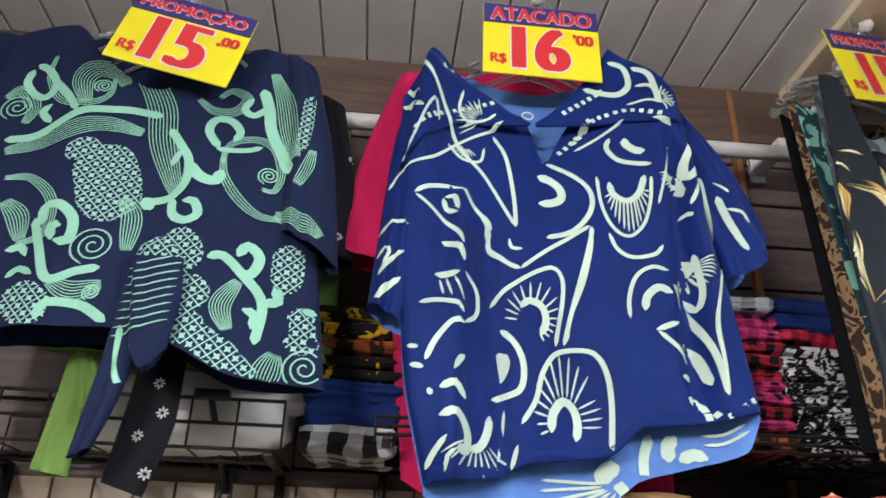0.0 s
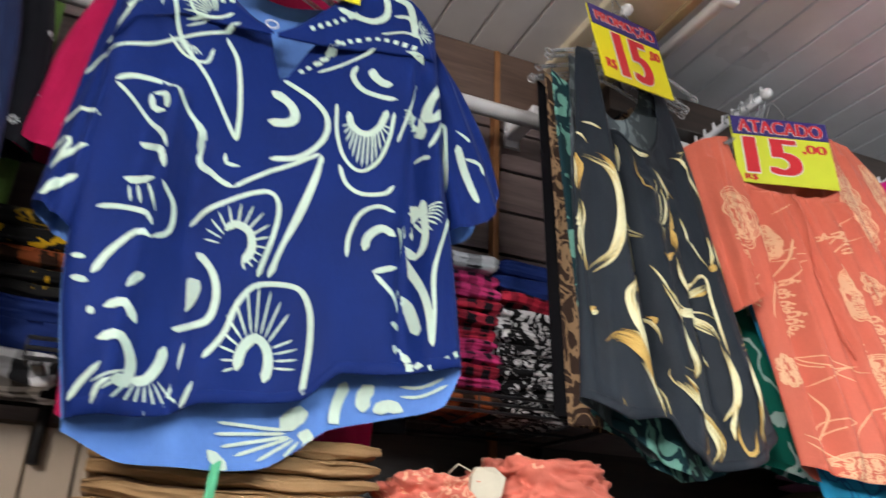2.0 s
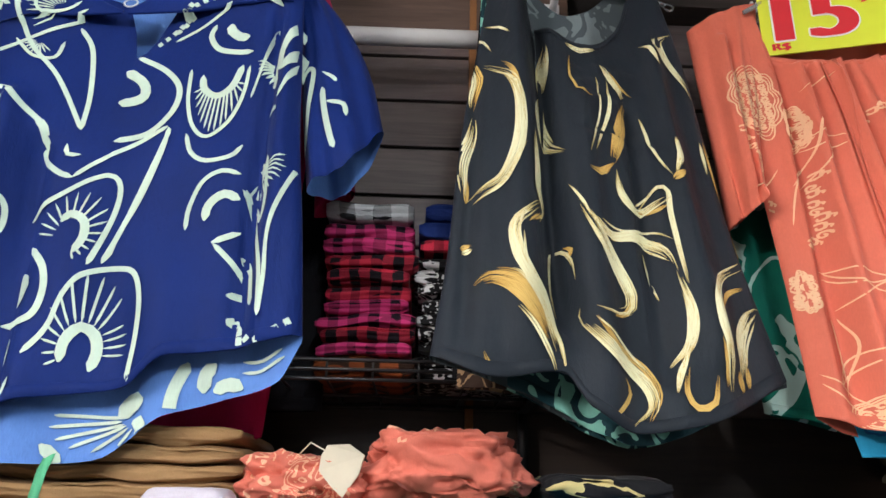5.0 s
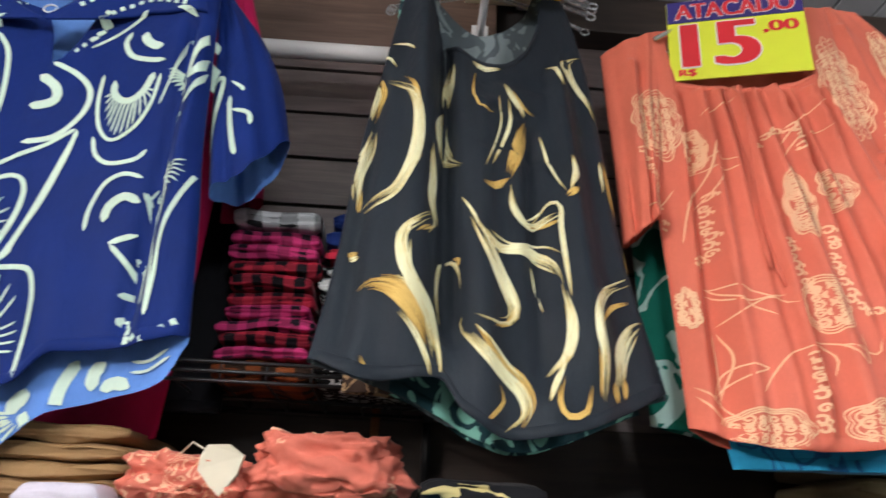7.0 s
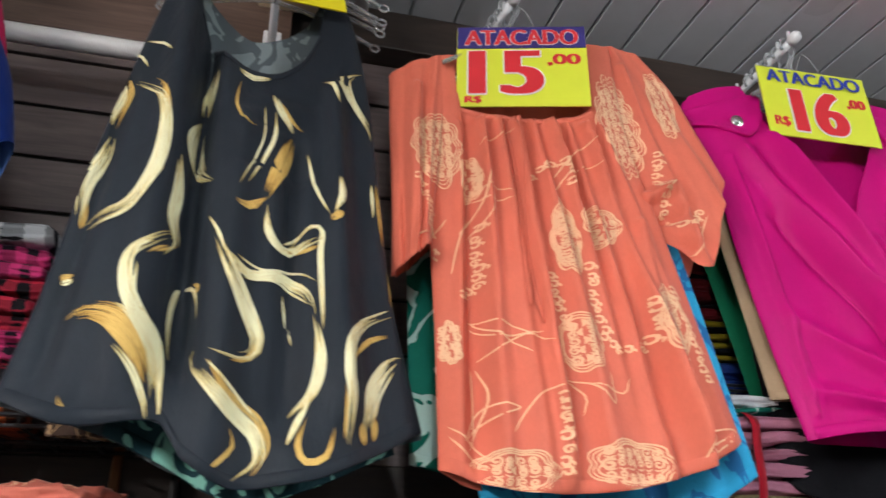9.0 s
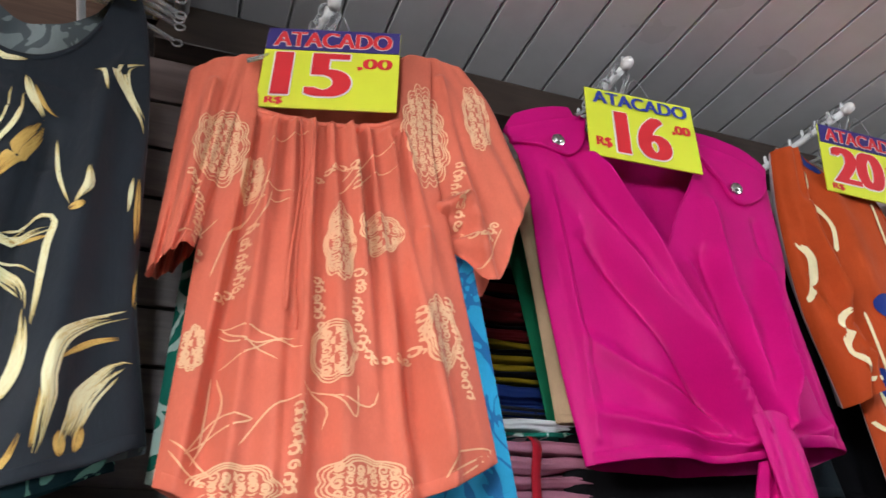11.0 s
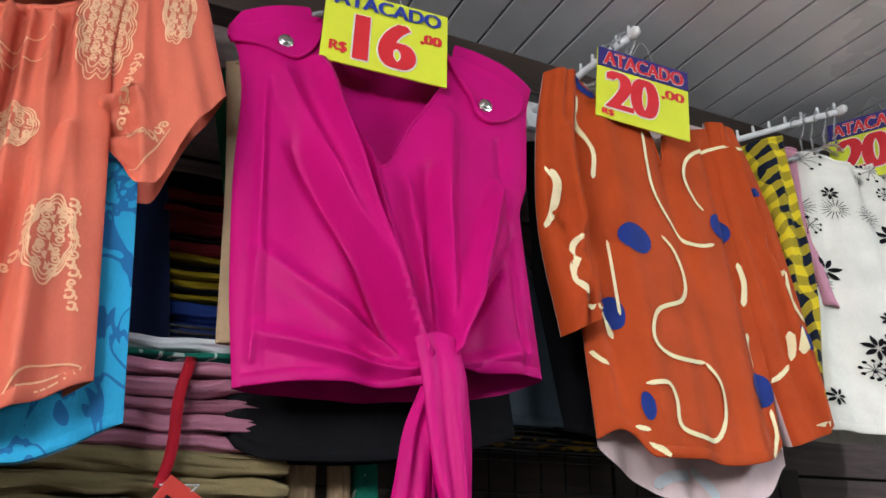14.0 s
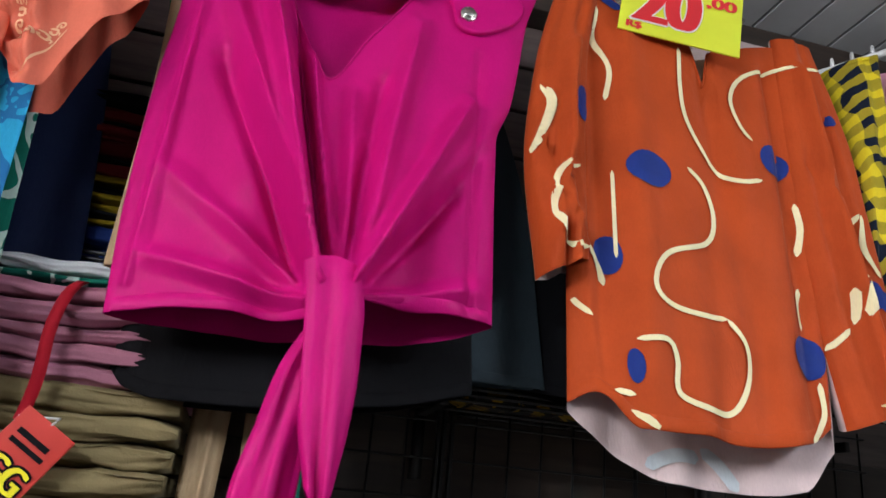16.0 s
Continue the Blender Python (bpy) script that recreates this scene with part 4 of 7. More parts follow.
for k, (dx, z1) in enumerate(((0.0, 1.80), (0.012, 1.77))):
    cord = [coral_body.find(1.495 + dx + 0.006 * math.sin(5 * s + k), 2.20 + (z1 - 2.20) * s) or coral_body.at(0.38, 0.02 + 0.5 * s) for s in (i / 14 for i in range(15))]
    part("neck_cord", tube_bm([q - Vector((0, 0.005, 0)) for q in cord], [0.0022] * 13 + [0.0045, 0.002], 7), CORAL_CLOTH, coral, "thin tied coral cord")
garment("turquoise_blouse", "turquoise patterned blouse behind a coral one", [Cloth(even(1.36, 1.38, 1.42), even(1.77, 1.805, 1.832), [(0, 2.25), (0.2, 2.17), (0.75, 2.17), (1, 2.25)], [(0, 1.50), (0.7, 1.50), (1, 1.555)], 1.325, 0.018, lean=0.2, yaw=-0.19, seed=34)], [CYAN, SKY], ("body",))
garment("teal_blouse", "teal leaf-print blouse behind a coral one", [Cloth(even(1.345, 1.338, 1.338), even(1.76, 1.79, 1.82), [(0, 2.25), (0.2, 2.19), (0.75, 2.19), (1, 2.25)], even(1.575, 1.53, 1.57), 1.39, 0.02, yaw=-0.15, seed=35)], [TEAL, TEAL], ("body",))
garment("navy_blouse", "dark navy blouse hung close to the wall", [Cloth(even(1.36, 1.35, 1.36), even(1.80, 1.86, 1.90), even(2.31, 2.35, 2.31), even(1.62, 1.6, 1.62), 1.42, 0.03, seed=36)], [NAVY, NAVY], ("body",))


# magenta sleeveless blouse, knotted at the front hem
knot_ridges = creases((2.225, 1.67, 1.995, 2.26, 0.018, 0.012, 0.026), (2.215, 1.66, 2.075, 2.25, 0.026, 0.012, 0.020), (2.205, 1.66, 2.035, 2.05, -0.012, 0.008, 0.018), (2.23, 1.68, 2.13, 2.17, -0.014, 0.008, 0.014),
                      (2.235, 1.68, 2.165, 2.08, 0.016, 0.010, 0.014), (2.26, 1.67, 2.425, 2.04, 0.026, 0.012, 0.020), (2.265, 1.67, 2.40, 1.86, -0.012, 0.008, 0.014), (2.26, 1.68, 2.33, 2.18, 0.014, 0.010, 0.024), (2.25, 1.68, 2.28, 2.05, -0.010, 0.008, 0.016),
                      (2.25, 1.66, 2.235, 2.02, 0.010, 0.010, 0.014), (2.20, 1.65, 1.99, 1.70, 0.014, 0.012, 0.018), (2.20, 1.67, 1.985, 1.84, 0.012, 0.012, 0.022), (2.27, 1.66, 2.44, 1.71, 0.012, 0.010, 0.018), (1.985, 1.66, 1.985, 2.2, 0.010, 0.008, 0.010), (2.42, 1.68, 2.44, 2.15, -0.008, 0.008, 0.012))


flap_l = flap(2.214, 1.69, 2.112, 2.19, 0.050, 0.055, 0.020)
flap_r = flap(2.265, 1.668, 2.445, 1.965, 0.060, 0.055)
seam = flap(2.004, 1.63, 1.985, 2.14, 0.014, 0.02, 0.006)


def knot_folds(x, z):
    """Ridges that run up and out from the knot, and the swell of the knot itself."""
    return 1.05 * knot_ridges(x, z) + flap_l(x, z) + flap_r(x, z) + seam(x, z) + 0.030 * math.exp(-(math.hypot(x - 2.235, z - 1.655) / 0.06) ** 2)


pink_body = Cloth([(0, 1.913), (0.1, 1.938), (0.25, 1.948), (0.45, 1.945), (0.75, 1.952), (1, 1.967)], [(0, 2.548), (0.1, 2.528), (0.25, 2.512), (0.4, 2.495), (0.52, 2.470), (1, 2.463)],
                  [(0, 2.315), (0.042, 2.362), (0.232, 2.400), (0.255, 2.34), (0.29, 2.257), (0.363, 2.149), (0.444, 2.044), (0.531, 2.142), (0.631, 2.248), (0.695, 2.34), (0.72, 2.395), (0.873, 2.375), (1, 2.330)],
                  [(0, 1.617), (0.15, 1.628), (0.3, 1.632), (0.42, 1.627), (0.52, 1.630), (0.63, 1.658), (0.8, 1.663), (1, 1.668)], 1.28, 0.045, yaw=-0.07, lean=0.2,
                  back_top=[(0, 2.315), (0.042, 2.362), (0.232, 2.400), (0.35, 2.372), (0.5, 2.362), (0.62, 2.370), (0.72, 2.398), (0.873, 2.375), (1, 2.330)],
                  back_bottom=[(0, 1.617), (0.3, 1.618), (0.6, 1.625), (0.85, 1.640), (1, 1.666)], folds=0.009, count=3, seed=41, drape=knot_folds)
pink = garment("magenta_blouse", "magenta sleeveless blouse knotted at the hem", [pink_body], [MAGENTA, MAGENTA], ("body",), res=190)
edging(pink_body, pink, MAGENTA, (0.30, 0.70))
tail_a = Cloth(even(2.215, 2.185, 2.17, 2.155, 2.15), even(2.25, 2.235, 2.23, 2.225, 2.22), even(1.625, 1.63), even(1.36, 1.35), 1.185, 0.014, folds=0.012, count=2, seed=43)
tail_b = Cloth(even(2.195, 2.205, 2.21, 2.215, 2.23), even(2.265, 2.275, 2.275, 2.27, 2.26), [(0, 1.69), (0.5, 1.70), (1, 1.69)], [(0, 1.43), (0.5, 1.405), (1, 1.43)], 1.155, 0.016, folds=0.010, count=1.5, seed=44)
part("tie_end", tail_a.build(16, 24), MAGENTA, pink)
part("tie_end", tail_b.build(16, 24), MAGENTA, pink)
lump = bmesh.new()
bmesh.ops.create_icosphere(lump, subdivisions=4, radius=1)
for v in lump.verts:
    k = 1 + 0.15 * noise.noise(v.co * 1.8) + 0.05 * math.sin(9 * v.co.x + 3 * v.co.z)
    v.co = Vector((2.233 + 0.036 * v.co.x * k, 1.135 + 0.022 * v.co.y * k, 1.672 + 0.036 * v.co.z * k))
part("tie_knot", lump, MAGENTA, pink)


def button(p, r, parent):
    bm = bmesh.new()
    ring = [(r, 0.0), (r, -0.003), (r * 0.9, -0.005), (r * 0.72, -0.0042), (r * 0.6, -0.0065), (r * 0.2, -0.0075)]
    rows = [[bm.verts.new((p.x + a * math.cos(q), p.y + b, p.z + a * math.sin(q))) for q in (2 * math.pi * k / 20 for k in range(20))] for a, b in ring]
    for A, B in zip(rows, rows[1:]):
        for k in range(20):
            bm.faces.new((A[k], A[(k + 1) % 20], B[(k + 1) % 20], B[k]))
    bm.faces.new(rows[-1])
    return part("button", bm, STEEL, parent, "ornate silver button")


def tab(outline, parent, cloth, mat):
    """A shaped shoulder flap that lies over the cloth, with a turned edge."""
    bm = bmesh.new()
    path = smooth_path(outline + outline[:1], 0.01)[:-1]
    cx, cz = sum(p.x for p in path) / len(path), sum(p.y for p in path) / len(path)
    rows = []
    for size, lift in ((1.0, 0.001), (1.0, 0.008), (0.96, 0.0105), (0.88, 0.0088), (0.5, 0.0095), (0.04, 0.010)):
        row = []
        for p in path:
            x, z = cx + (p.x - cx) * size, cz + (p.y - cz) * size
            q = cloth.find(x, z) or cloth.find(cx + (x - cx) * 0.85, cz + (z - cz) * 0.85) or cloth.find(cx, cz)
            row.append(bm.verts.new((x, q.y - lift, z)))
        rows.append(row)
    n = len(path)
    for A, B in zip(rows, rows[1:]):
        for i in range(n):
            bm.faces.new((A[i], A[(i + 1) % n], B[(i + 1) % n], B[i]))
    bm.faces.new(rows[-1])
    bmesh.ops.recalc_face_normals(bm, faces=bm.faces)
    return part("shoulder_tab", bm, mat, parent)


for outline, bx, bz in (([(1.915, 2.317), (1.913, 2.278), (1.945, 2.278), (1.977, 2.272), (1.999, 2.252), (2.026, 2.247), (2.054, 2.263), (2.074, 2.294), (2.085, 2.335), (2.078, 2.371)], 2.015, 2.285),
                        ([(2.336, 2.343), (2.361, 2.296), (2.385, 2.250), (2.393, 2.204), (2.419, 2.190), (2.461, 2.207), (2.501, 2.243), (2.515, 2.293), (2.450, 2.331), (2.386, 2.350)], 2.411, 2.228)):
    tab(outline, pink, pink_body, MAGENTA)
    q = pink_body.find(bx, bz) or pink_body.at(0.1, 0.05)
    button(q + Vector((0, -0.011, 0)), 0.0145, pink)
garment("black_blouse", "black blouse showing below a magenta one", [Cloth(even(2.00, 1.985, 1.975), even(2.42, 2.46, 2.475), even(2.30, 2.34, 2.30), [(0, 1.565), (0.05, 1.54), (0.14, 1.528), (0.35, 1.53), (0.7, 1.55), (1, 1.59)], 1.365, 0.035, folds=0.006, count=2, seed=45)], [BLACK, BLACK], ("body",))
garment("slate_blouse", "dark slate blouse hung in a row of blouses", [Cloth(even(2.05, 2.05, 2.06), even(2.49, 2.575, 2.605), even(2.30, 2.34, 2.26), even(1.64, 1.61, 1.62), 1.405, 0.025, folds=0.006, seed=46)], [SLATE, SLATE], ("body",))
garment("beige_blouse", "beige blouse hung behind a magenta one", [Cloth(even(1.92, 1.938, 1.944), even(2.08, 2.10, 2.12), even(2.25, 2.27, 2.20), even(1.69, 1.69, 1.70), 1.335, 0.016, lean=0.2, yaw=-0.07, folds=0.005, seed=47)], [BEIGE, BEIGE], ("body",))
garment("green_blouse", "emerald green blouse hung close to the wall", [Cloth(even(1.90, 1.955, 1.99), even(2.38, 2.40, 2.42), even(2.27, 2.30, 2.27), even(1.62, 1.61, 1.62), 1.41, 0.018, folds=0.005, seed=48)], [EMERALD, EMERALD], ("body",))

# rust blouse
rust_body = Cloth(even(2.625, 2.615, 2.60, 2.592), even(3.13, 3.12, 3.07, 3.03),
                  [(0, 2.425), (0.08, 2.43), (0.2, 2.37), (0.36, 2.33), (0.455, 2.31), (0.50, 2.225), (0.535, 2.30), (0.66, 2.33), (0.86, 2.37), (1, 2.385)],
                  [(0, 1.585), (0.07, 1.60), (0.22, 1.555), (0.4, 1.555), (0.6, 1.548), (0.85, 1.565), (1, 1.60)], 1.285, 0.04, yaw=0.0,
                  back_top=[(0, 2.425), (0.1, 2.44), (0.4, 2.41), (0.8, 2.40), (1, 2.385)],
                  back_bottom=[(0, 1.575), (0.08, 1.55), (0.22, 1.515), (0.4, 1.492), (0.7, 1.488), (0.9, 1.50), (1, 1.56)], folds=0.008, count=3, seed=51,
                  drape=creases((2.88, 2.2, 2.90, 1.6, -0.008, 0.02, 0.03), (2.72, 2.3, 2.70, 1.6, 0.010, 0.03, 0.04), (3.03, 2.3, 3.0, 1.6, -0.014, 0.012, 0.02), (2.66, 2.3, 2.64, 1.62, -0.014, 0.012, 0.016)))
rust_sl = Cloth(even(2.60, 2.55, 2.527, 2.545), even(2.69, 2.65, 2.635, 2.63), even(2.405, 2.43), even(1.765, 1.81), 1.28, 0.04, yaw=0.0, folds=0.014, count=2, seed=52, drape=creases((2.62, 2.25, 2.56, 1.80, 0.016, 0.010, 0.014), (2.55, 2.02, 2.62, 1.90, -0.010, 0.006, 0.010), (2.55, 1.92, 2.62, 1.82, 0.012, 0.006, 0.010), (2.60, 1.98, 2.56, 1.86, -0.010, 0.006, 0.008)))
rust_sr = Cloth(even(3.06, 3.04, 3.03, 3.05), even(3.15, 3.185, 3.18, 3.17), even(2.39, 2.38), even(1.595, 1.645), 1.275, 0.04, yaw=0.0, folds=0.010, count=2, seed=53, drape=creases((3.09, 2.3, 3.10, 1.65, 0.014, 0.010, 0.016), (3.06, 2.1, 3.13, 1.98, -0.008, 0.008, 0.010), (3.13, 2.2, 3.14, 1.7, -0.010, 0.008, 0.012)))
rust = garment("rust_blouse", "rust-orange long-sleeved blouse with cream lines and blue dots", [rust_body, rust_sl, rust_sr], [RUST, RUST_INSIDE], res=56)
edging(rust_body, rust, RUST, (0.44, 0.545))
garment("black_blouse", "plain black blouse hung close to the wall", [Cloth(even(2.62, 2.60, 2.56), even(2.98, 3.0, 3.0), even(2.3, 2.33, 2.3), even(1.62, 1.60, 1.6), 1.43, 0.03, seed=54)], [BLACK, BLACK], ("body",))

# far group
garment("checked_shirt", "yellow and navy checked shirt seen edge-on", [Cloth(even(3.22, 3.17, 3.10), even(3.31, 3.27, 3.19), even(2.38, 2.40), even(1.70, 1.69), 1.30, 0.10, yaw=-0.5, folds=0.012, count=2, seed=61)], [YELLOW_CHECK, YELLOW_CHECK], ("body",))
garment("pink_shirt", "pale pink shirt hung between others", [Cloth(even(3.30, 3.28, 3.27), even(3.44, 3.40, 3.38), even(2.42, 2.42), even(1.95, 1.93), 1.36, 0.08, yaw=-0.5, folds=0.01, count=2, seed=62)], [PINK_CLOTH, PINK_CLOTH], ("body",))
floral_body = Cloth(even(3.42, 3.34, 3.255, 3.185), even(3.66, 3.72, 3.74, 3.72), [(0, 2.41), (0.5, 2.36), (1, 2.40)], even(1.645, 1.63, 1.64), 1.27, 0.08, yaw=-0.25, folds=0.02, count=3, seed=63)
floral = garment("floral_blouse", "white blouse with black flower print, at the end of the row", [floral_body], [FLORAL, FLORAL], ("body",))

# ---- prints ----

def blue_print(k):
    k.stroke(0.74, -27.7, 32.8, -23.8, 25.1, -20.0, 14.2, -14.3, 7.5, -8.7, -2.2)
    k.stroke(0.82, -8.7, -2.2, -8.9, 4.9, -10.3, 13.7, -12.8, 17.8)
    k.stroke(1.07, -32.1, 25.3, -29.8, 25.6, -27.7, 23.6)
    k.stroke(0.98, -32.3, 20.0, -29.6, 21.6, -26.9, 19.5)
    k.stroke(0.57, -30.3, 8.7, -27.7, 15.0, -25.3, 21.4, -24.4, 22.1, -23.8, 17.3)
    k.stroke(0.57, -32.5, 3.3, -30.2, 6.7, -25.3, 9.1, -20.3, 13.9, -11.1, 20.1)
    k.stroke(0.57, 3.4, 16.0, 8.5, 19.4, 12.9, 22.4)
    k.stroke(0.57, -18.9, 27.1, -19.8, 21.9, -18.3, 18.8, -14.4, 20.1, -12.5, 21.8)
    k.stroke(0.57, -21.8, 13.9, -18.8, 11.0, -15.5, 11.1, -14.6, 14.5)
    k.stroke(1.31, 11.0, 37.4, 14.2, 36.2, 14.9, 31.7, 12.5, 29.1, 8.9, 29.0, 5.4, 29.7)
    k.stroke(1.15, 15.9, 36.6, 18.7, 34.3, 19.7, 29.0, 19.7, 25.7)
    k.stroke(0.82, 16.3, 31.6, 18.8, 31.0, 20.1, 27.9)
    k.stroke(0.66, 13.9, 26.3, 17.8, 27.3, 20.5, 25.5)
    k.stroke(0.74, 18.3, 22.5, 20.3, 22.0, 21.9, 21.0)
    k.stroke(0.98, 10.3, 18.9, 9.6, 16.6, 11.4, 13.7, 14.5, 12.7, 17.6, 12.5)
    k.stroke(1.64, 13.1, 18.6, 13.2, 17.2, 15.0, 15.7, 16.6, 15.7)
    k.stroke(0.74, 8.4, -2.8, 9.7, -6.3, 12.4, -8.0, 16.2, -7.2, 17.9, -5.2)
    k.stroke(0.49, 21.4, 17.1, 19.9, 10.6, 18.1, 3.6)
    k.stroke(1.23, 21.5, 9.1, 22.2, 4.7)
    k.stroke(1.39, 25.6, 17.4, 22.8, 11.1, 23.3, 8.1, 26.5, 11.9)
    k.stroke(0.74, 22.9, 2.3, 27.2, 10.5, 27.4, 1.9, 27.3, -5.8)
    k.stroke(0.98, 29.4, 5.8, 30.3, 0.8, 31.6, -4.1, 32.5, -6.5)
    k.stroke(0.66, 29.2, 9.0, 31.1, 7.7, 31.7, 6.8)
    k.stroke(0.82, 30.4, 2.7, 33.2, 2.1, 33.9, -0.4)
    k.stroke(0.82, 21.4, 0.2, 22.4, 0.6, 23.0, -0.1)
    k.stroke(0.90, -27.8, 1.0, -24.9, 2.9, -20.8, 3.9, -17.4, 0.6, -14.1, -2.5, -13.6, -7.1, -10.7, -10.0, -8.1, -10.9)
    k.stroke(1.31, -15.7, -0.8, -14.1, -2.5, -13.8, -5.3)
    k.stroke(0.66, -27.6, 0.6, -23.6, -2.3, -20.4, -5.6, -18.8, -8.7)
    k.stroke(0.98, -22.5, 1.1, -21.8, -1.2, -20.0, -2.2)
    k.stroke(0.82, -22.2, 1.4, -20.6, 1.4, -19.8, -1.7)
    k.stroke(1.07, -22.6, -8.0, -19.6, -9.5, -18.7, -12.1)
    k.stroke(0.98, -2.4, 12.6, 2.6, 9.9, 5.7, 6.3, 5.4, 1.8, 2.1, -2.2, -3.1, -4.2)
    k.stroke(1.64, -4.0, 9.9, -0.4, 7.1, 0.1, 4.6, -2.0, 3.3, -4.1, 3.6)
    k.stroke(0.74, -10.1, -5.1, -9.7, -6.9, -7.6, -6.9)
    k.stroke(0.74, -8.1, -10.9, -3.2, -6.9, 0.9, -4.0, 5.1, -1.2)
    k.stroke(0.74, 5.3, -1.4, 4.9, -6.0, 3.1, -13.1, 0.5, -19.7, -0.4, -24.2)
    k.stroke(0.74, 10.8, -19.6, 10.9, -15.9, 12.4, -11.7, 15.4, -9.8, 18.3, -10.3)
    k.stroke(1.39, 13.5, -18.1, 14.0, -15.5, 16.2, -13.7, 18.6, -14.6)
    k.stroke(0.66, -10.7, -46.4, -9.7, -42.6)
    k.stroke(1.07, -11.8, -22.8, -9.2, -25.9, -8.2, -29.8, -9.2, -33.7, -13.5, -35.0)
    k.stroke(2.13, -12.3, -26.9, -11.5, -28.8, -12.2, -31.0, -12.9, -31.6)
    k.stroke(1.23, -23.7, -14.7, -19.6, -14.5)
    k.stroke(0.41, -22.8, -15.6, -22.1, -18.3)
    k.stroke(0.41, -21.7, -15.3, -20.7, -18.7)
    k.stroke(0.41, -20.4, -15.2, -18.6, -19.3)
    k.stroke(0.74, -18.5, -14.1, -16.3, -16.7, -16.2, -20.8, -18.4, -23.1)
    k.stroke(0.82, -26.2, -20.5, -22.7, -19.4, -19.8, -20.3, -18.6, -21.5)
    k.stroke(0.98, -24.9, -30.3, -23.2, -26.5, -20.6, -23.4, -18.4, -23.3)
    k.stroke(0.74, -27.9, -28.0, -26.1, -28.2)
    k.stroke(0.90, -27.3, -31.1, -25.1, -31.5)
    k.stroke(1.15, -24.4, -35.7, -23.6, -35.2)
    k.stroke(0.98, -20.3, -31.8, -19.3, -29.9, -18.4, -28.9)
    k.stroke(1.31, -22.5, -34.8, -20.1, -34.0, -18.2, -36.0)
    k.stroke(1.39, -22.5, -39.3, -19.7, -38.6, -17.9, -41.2, -18.0, -44.4)
    k.stroke(1.64, -19.8, -44.5, -17.3, -43.9)
    k.stroke(1.39, -13.9, -37.9, -14.3, -40.6, -15.7, -43.2, -17.6, -43.8)
    k.stroke(0.41, -11.5, -36.9, -11.9, -41.4, -12.8, -47.1)
    k.stroke(0.90, -24.3, -47.4, -23.2, -45.0, -21.4, -42.4)
    k.stroke(0.66, -21.5, -47.8, -21.2, -45.6, -19.8, -44.3)
    k.stroke(0.98, 15.1, -21.6, 19.3, -20.0)
    k.stroke(0.82, 15.4, -21.8, 18.8, -25.1, 21.0, -28.1)
    k.stroke(1.07, 19.7, -23.7, 21.3, -26.1, 22.4, -31.7)
    k.stroke(0.82, 19.4, -12.9, 21.4, -19.6, 23.3, -26.4, 24.1, -33.8)
    k.stroke(0.66, 24.1, -33.8, 24.3, -27.9, 24.3, -19.7, 27.6, -9.0)
    k.stroke(1.39, 21.1, -8.0, 21.7, -10.6, 21.0, -11.0)
    k.stroke(0.74, 22.4, -7.8, 22.9, -15.1, 22.1, -18.2, 21.3, -16.5, 18.9, -12.9)
    k.stroke(1.07, 18.5, -29.9, 21.1, -29.9)
    k.stroke(1.39, 19.0, -33.5, 20.8, -34.5)
    k.stroke(0.98, 20.8, -34.3, 21.4, -36.7, 21.6, -39.4)
    k.stroke(1.31, 9.0, -42.3, 12.1, -38.6)
    k.stroke(0.74, -33.7, -6.6, -31.4, -4.6, -28.6, -5.6)
    k.stroke(0.66, -33.7, -11.6, -32.4, -9.8, -31.6, -11.0, -32.7, -13.3)
    k.stroke(0.90, -33.3, -15.3, -31.2, -12.4, -29.1, -11.1)
    k.stroke(1.15, -33.8, -20.8, -31.7, -17.7, -29.5, -16.0)
    k.stroke(1.07, 10.5, -42.6, 13.8, -37.9)
    k.fan(-15.03, 19.7, 1.5, 5.6, 100, 215, 11, 0.3, 1)
    k.fan(-18.3, 13.85, 0.5, 2.6, 180, 320, 9, 0.25, 1)
    k.fan(20.02, 27.28, 0.8, 3.6, -75, 75, 10, 0.3, 1)
    k.fan(-16.03, -41.25, 2.6, 7.2, 212, 318, 9, 0.33, 1)
    k.fan(21.19, -10.05, 1.6, 4.6, -110, 20, 11, 0.3, 1)
    k.fan(22.08, 9.67, 0.5, 3.4, 170, 260, 8, 0.35, 1)
    k.dashes(0.90, 0.90, -28.4, 14.5, -22.1, 20.1, -14.1, 24.0, -8.0, 26.0)
    k.dashes(0.90, 0.90, 3.3, 17.9, 7.8, 22.6, 14.3, 24.5, 20.4, 23.0)
    k.dashes(1.00, 0.90, -23.2, 31.6, -17.0, 31.0, -8.0, 26.5, -3.0, 23.0)
    k.dashes(1.00, 0.90, 0.3, 15.5, 3.3, 18.3, 6.7, 22.8)
    k.dashes(1.00, 0.90, 0.8, 23.1, 5.8, 26.8, 9.7, 30.0)
    k.dashes(1.00, 1.20, 22.2, -36.4, 23.8, -37.2, 29.0, -34.0)
    k.stroke(0.85, -8.9, -39.1, -6.4, -35.1, -5.2, -30.6, -3.0, -27.2, 0.6, -25.7, 3.9, -26.2, 5.7, -29.7, 6.2, -35.3, 5.8, -42.8)
    k.stroke(1.50, -3.9, -40.1, -3.6, -37.1, -1.8, -34.9, -0.0, -35.9, 0.7, -38.4, 0.2, -41.2)
    k.stroke(0.36, -4.3, -39.8, -5.8, -40.5)
    k.stroke(0.36, -4.5, -38.7, -6.3, -38.9)
    k.stroke(0.36, -4.4, -37.6, -6.8, -36.9)
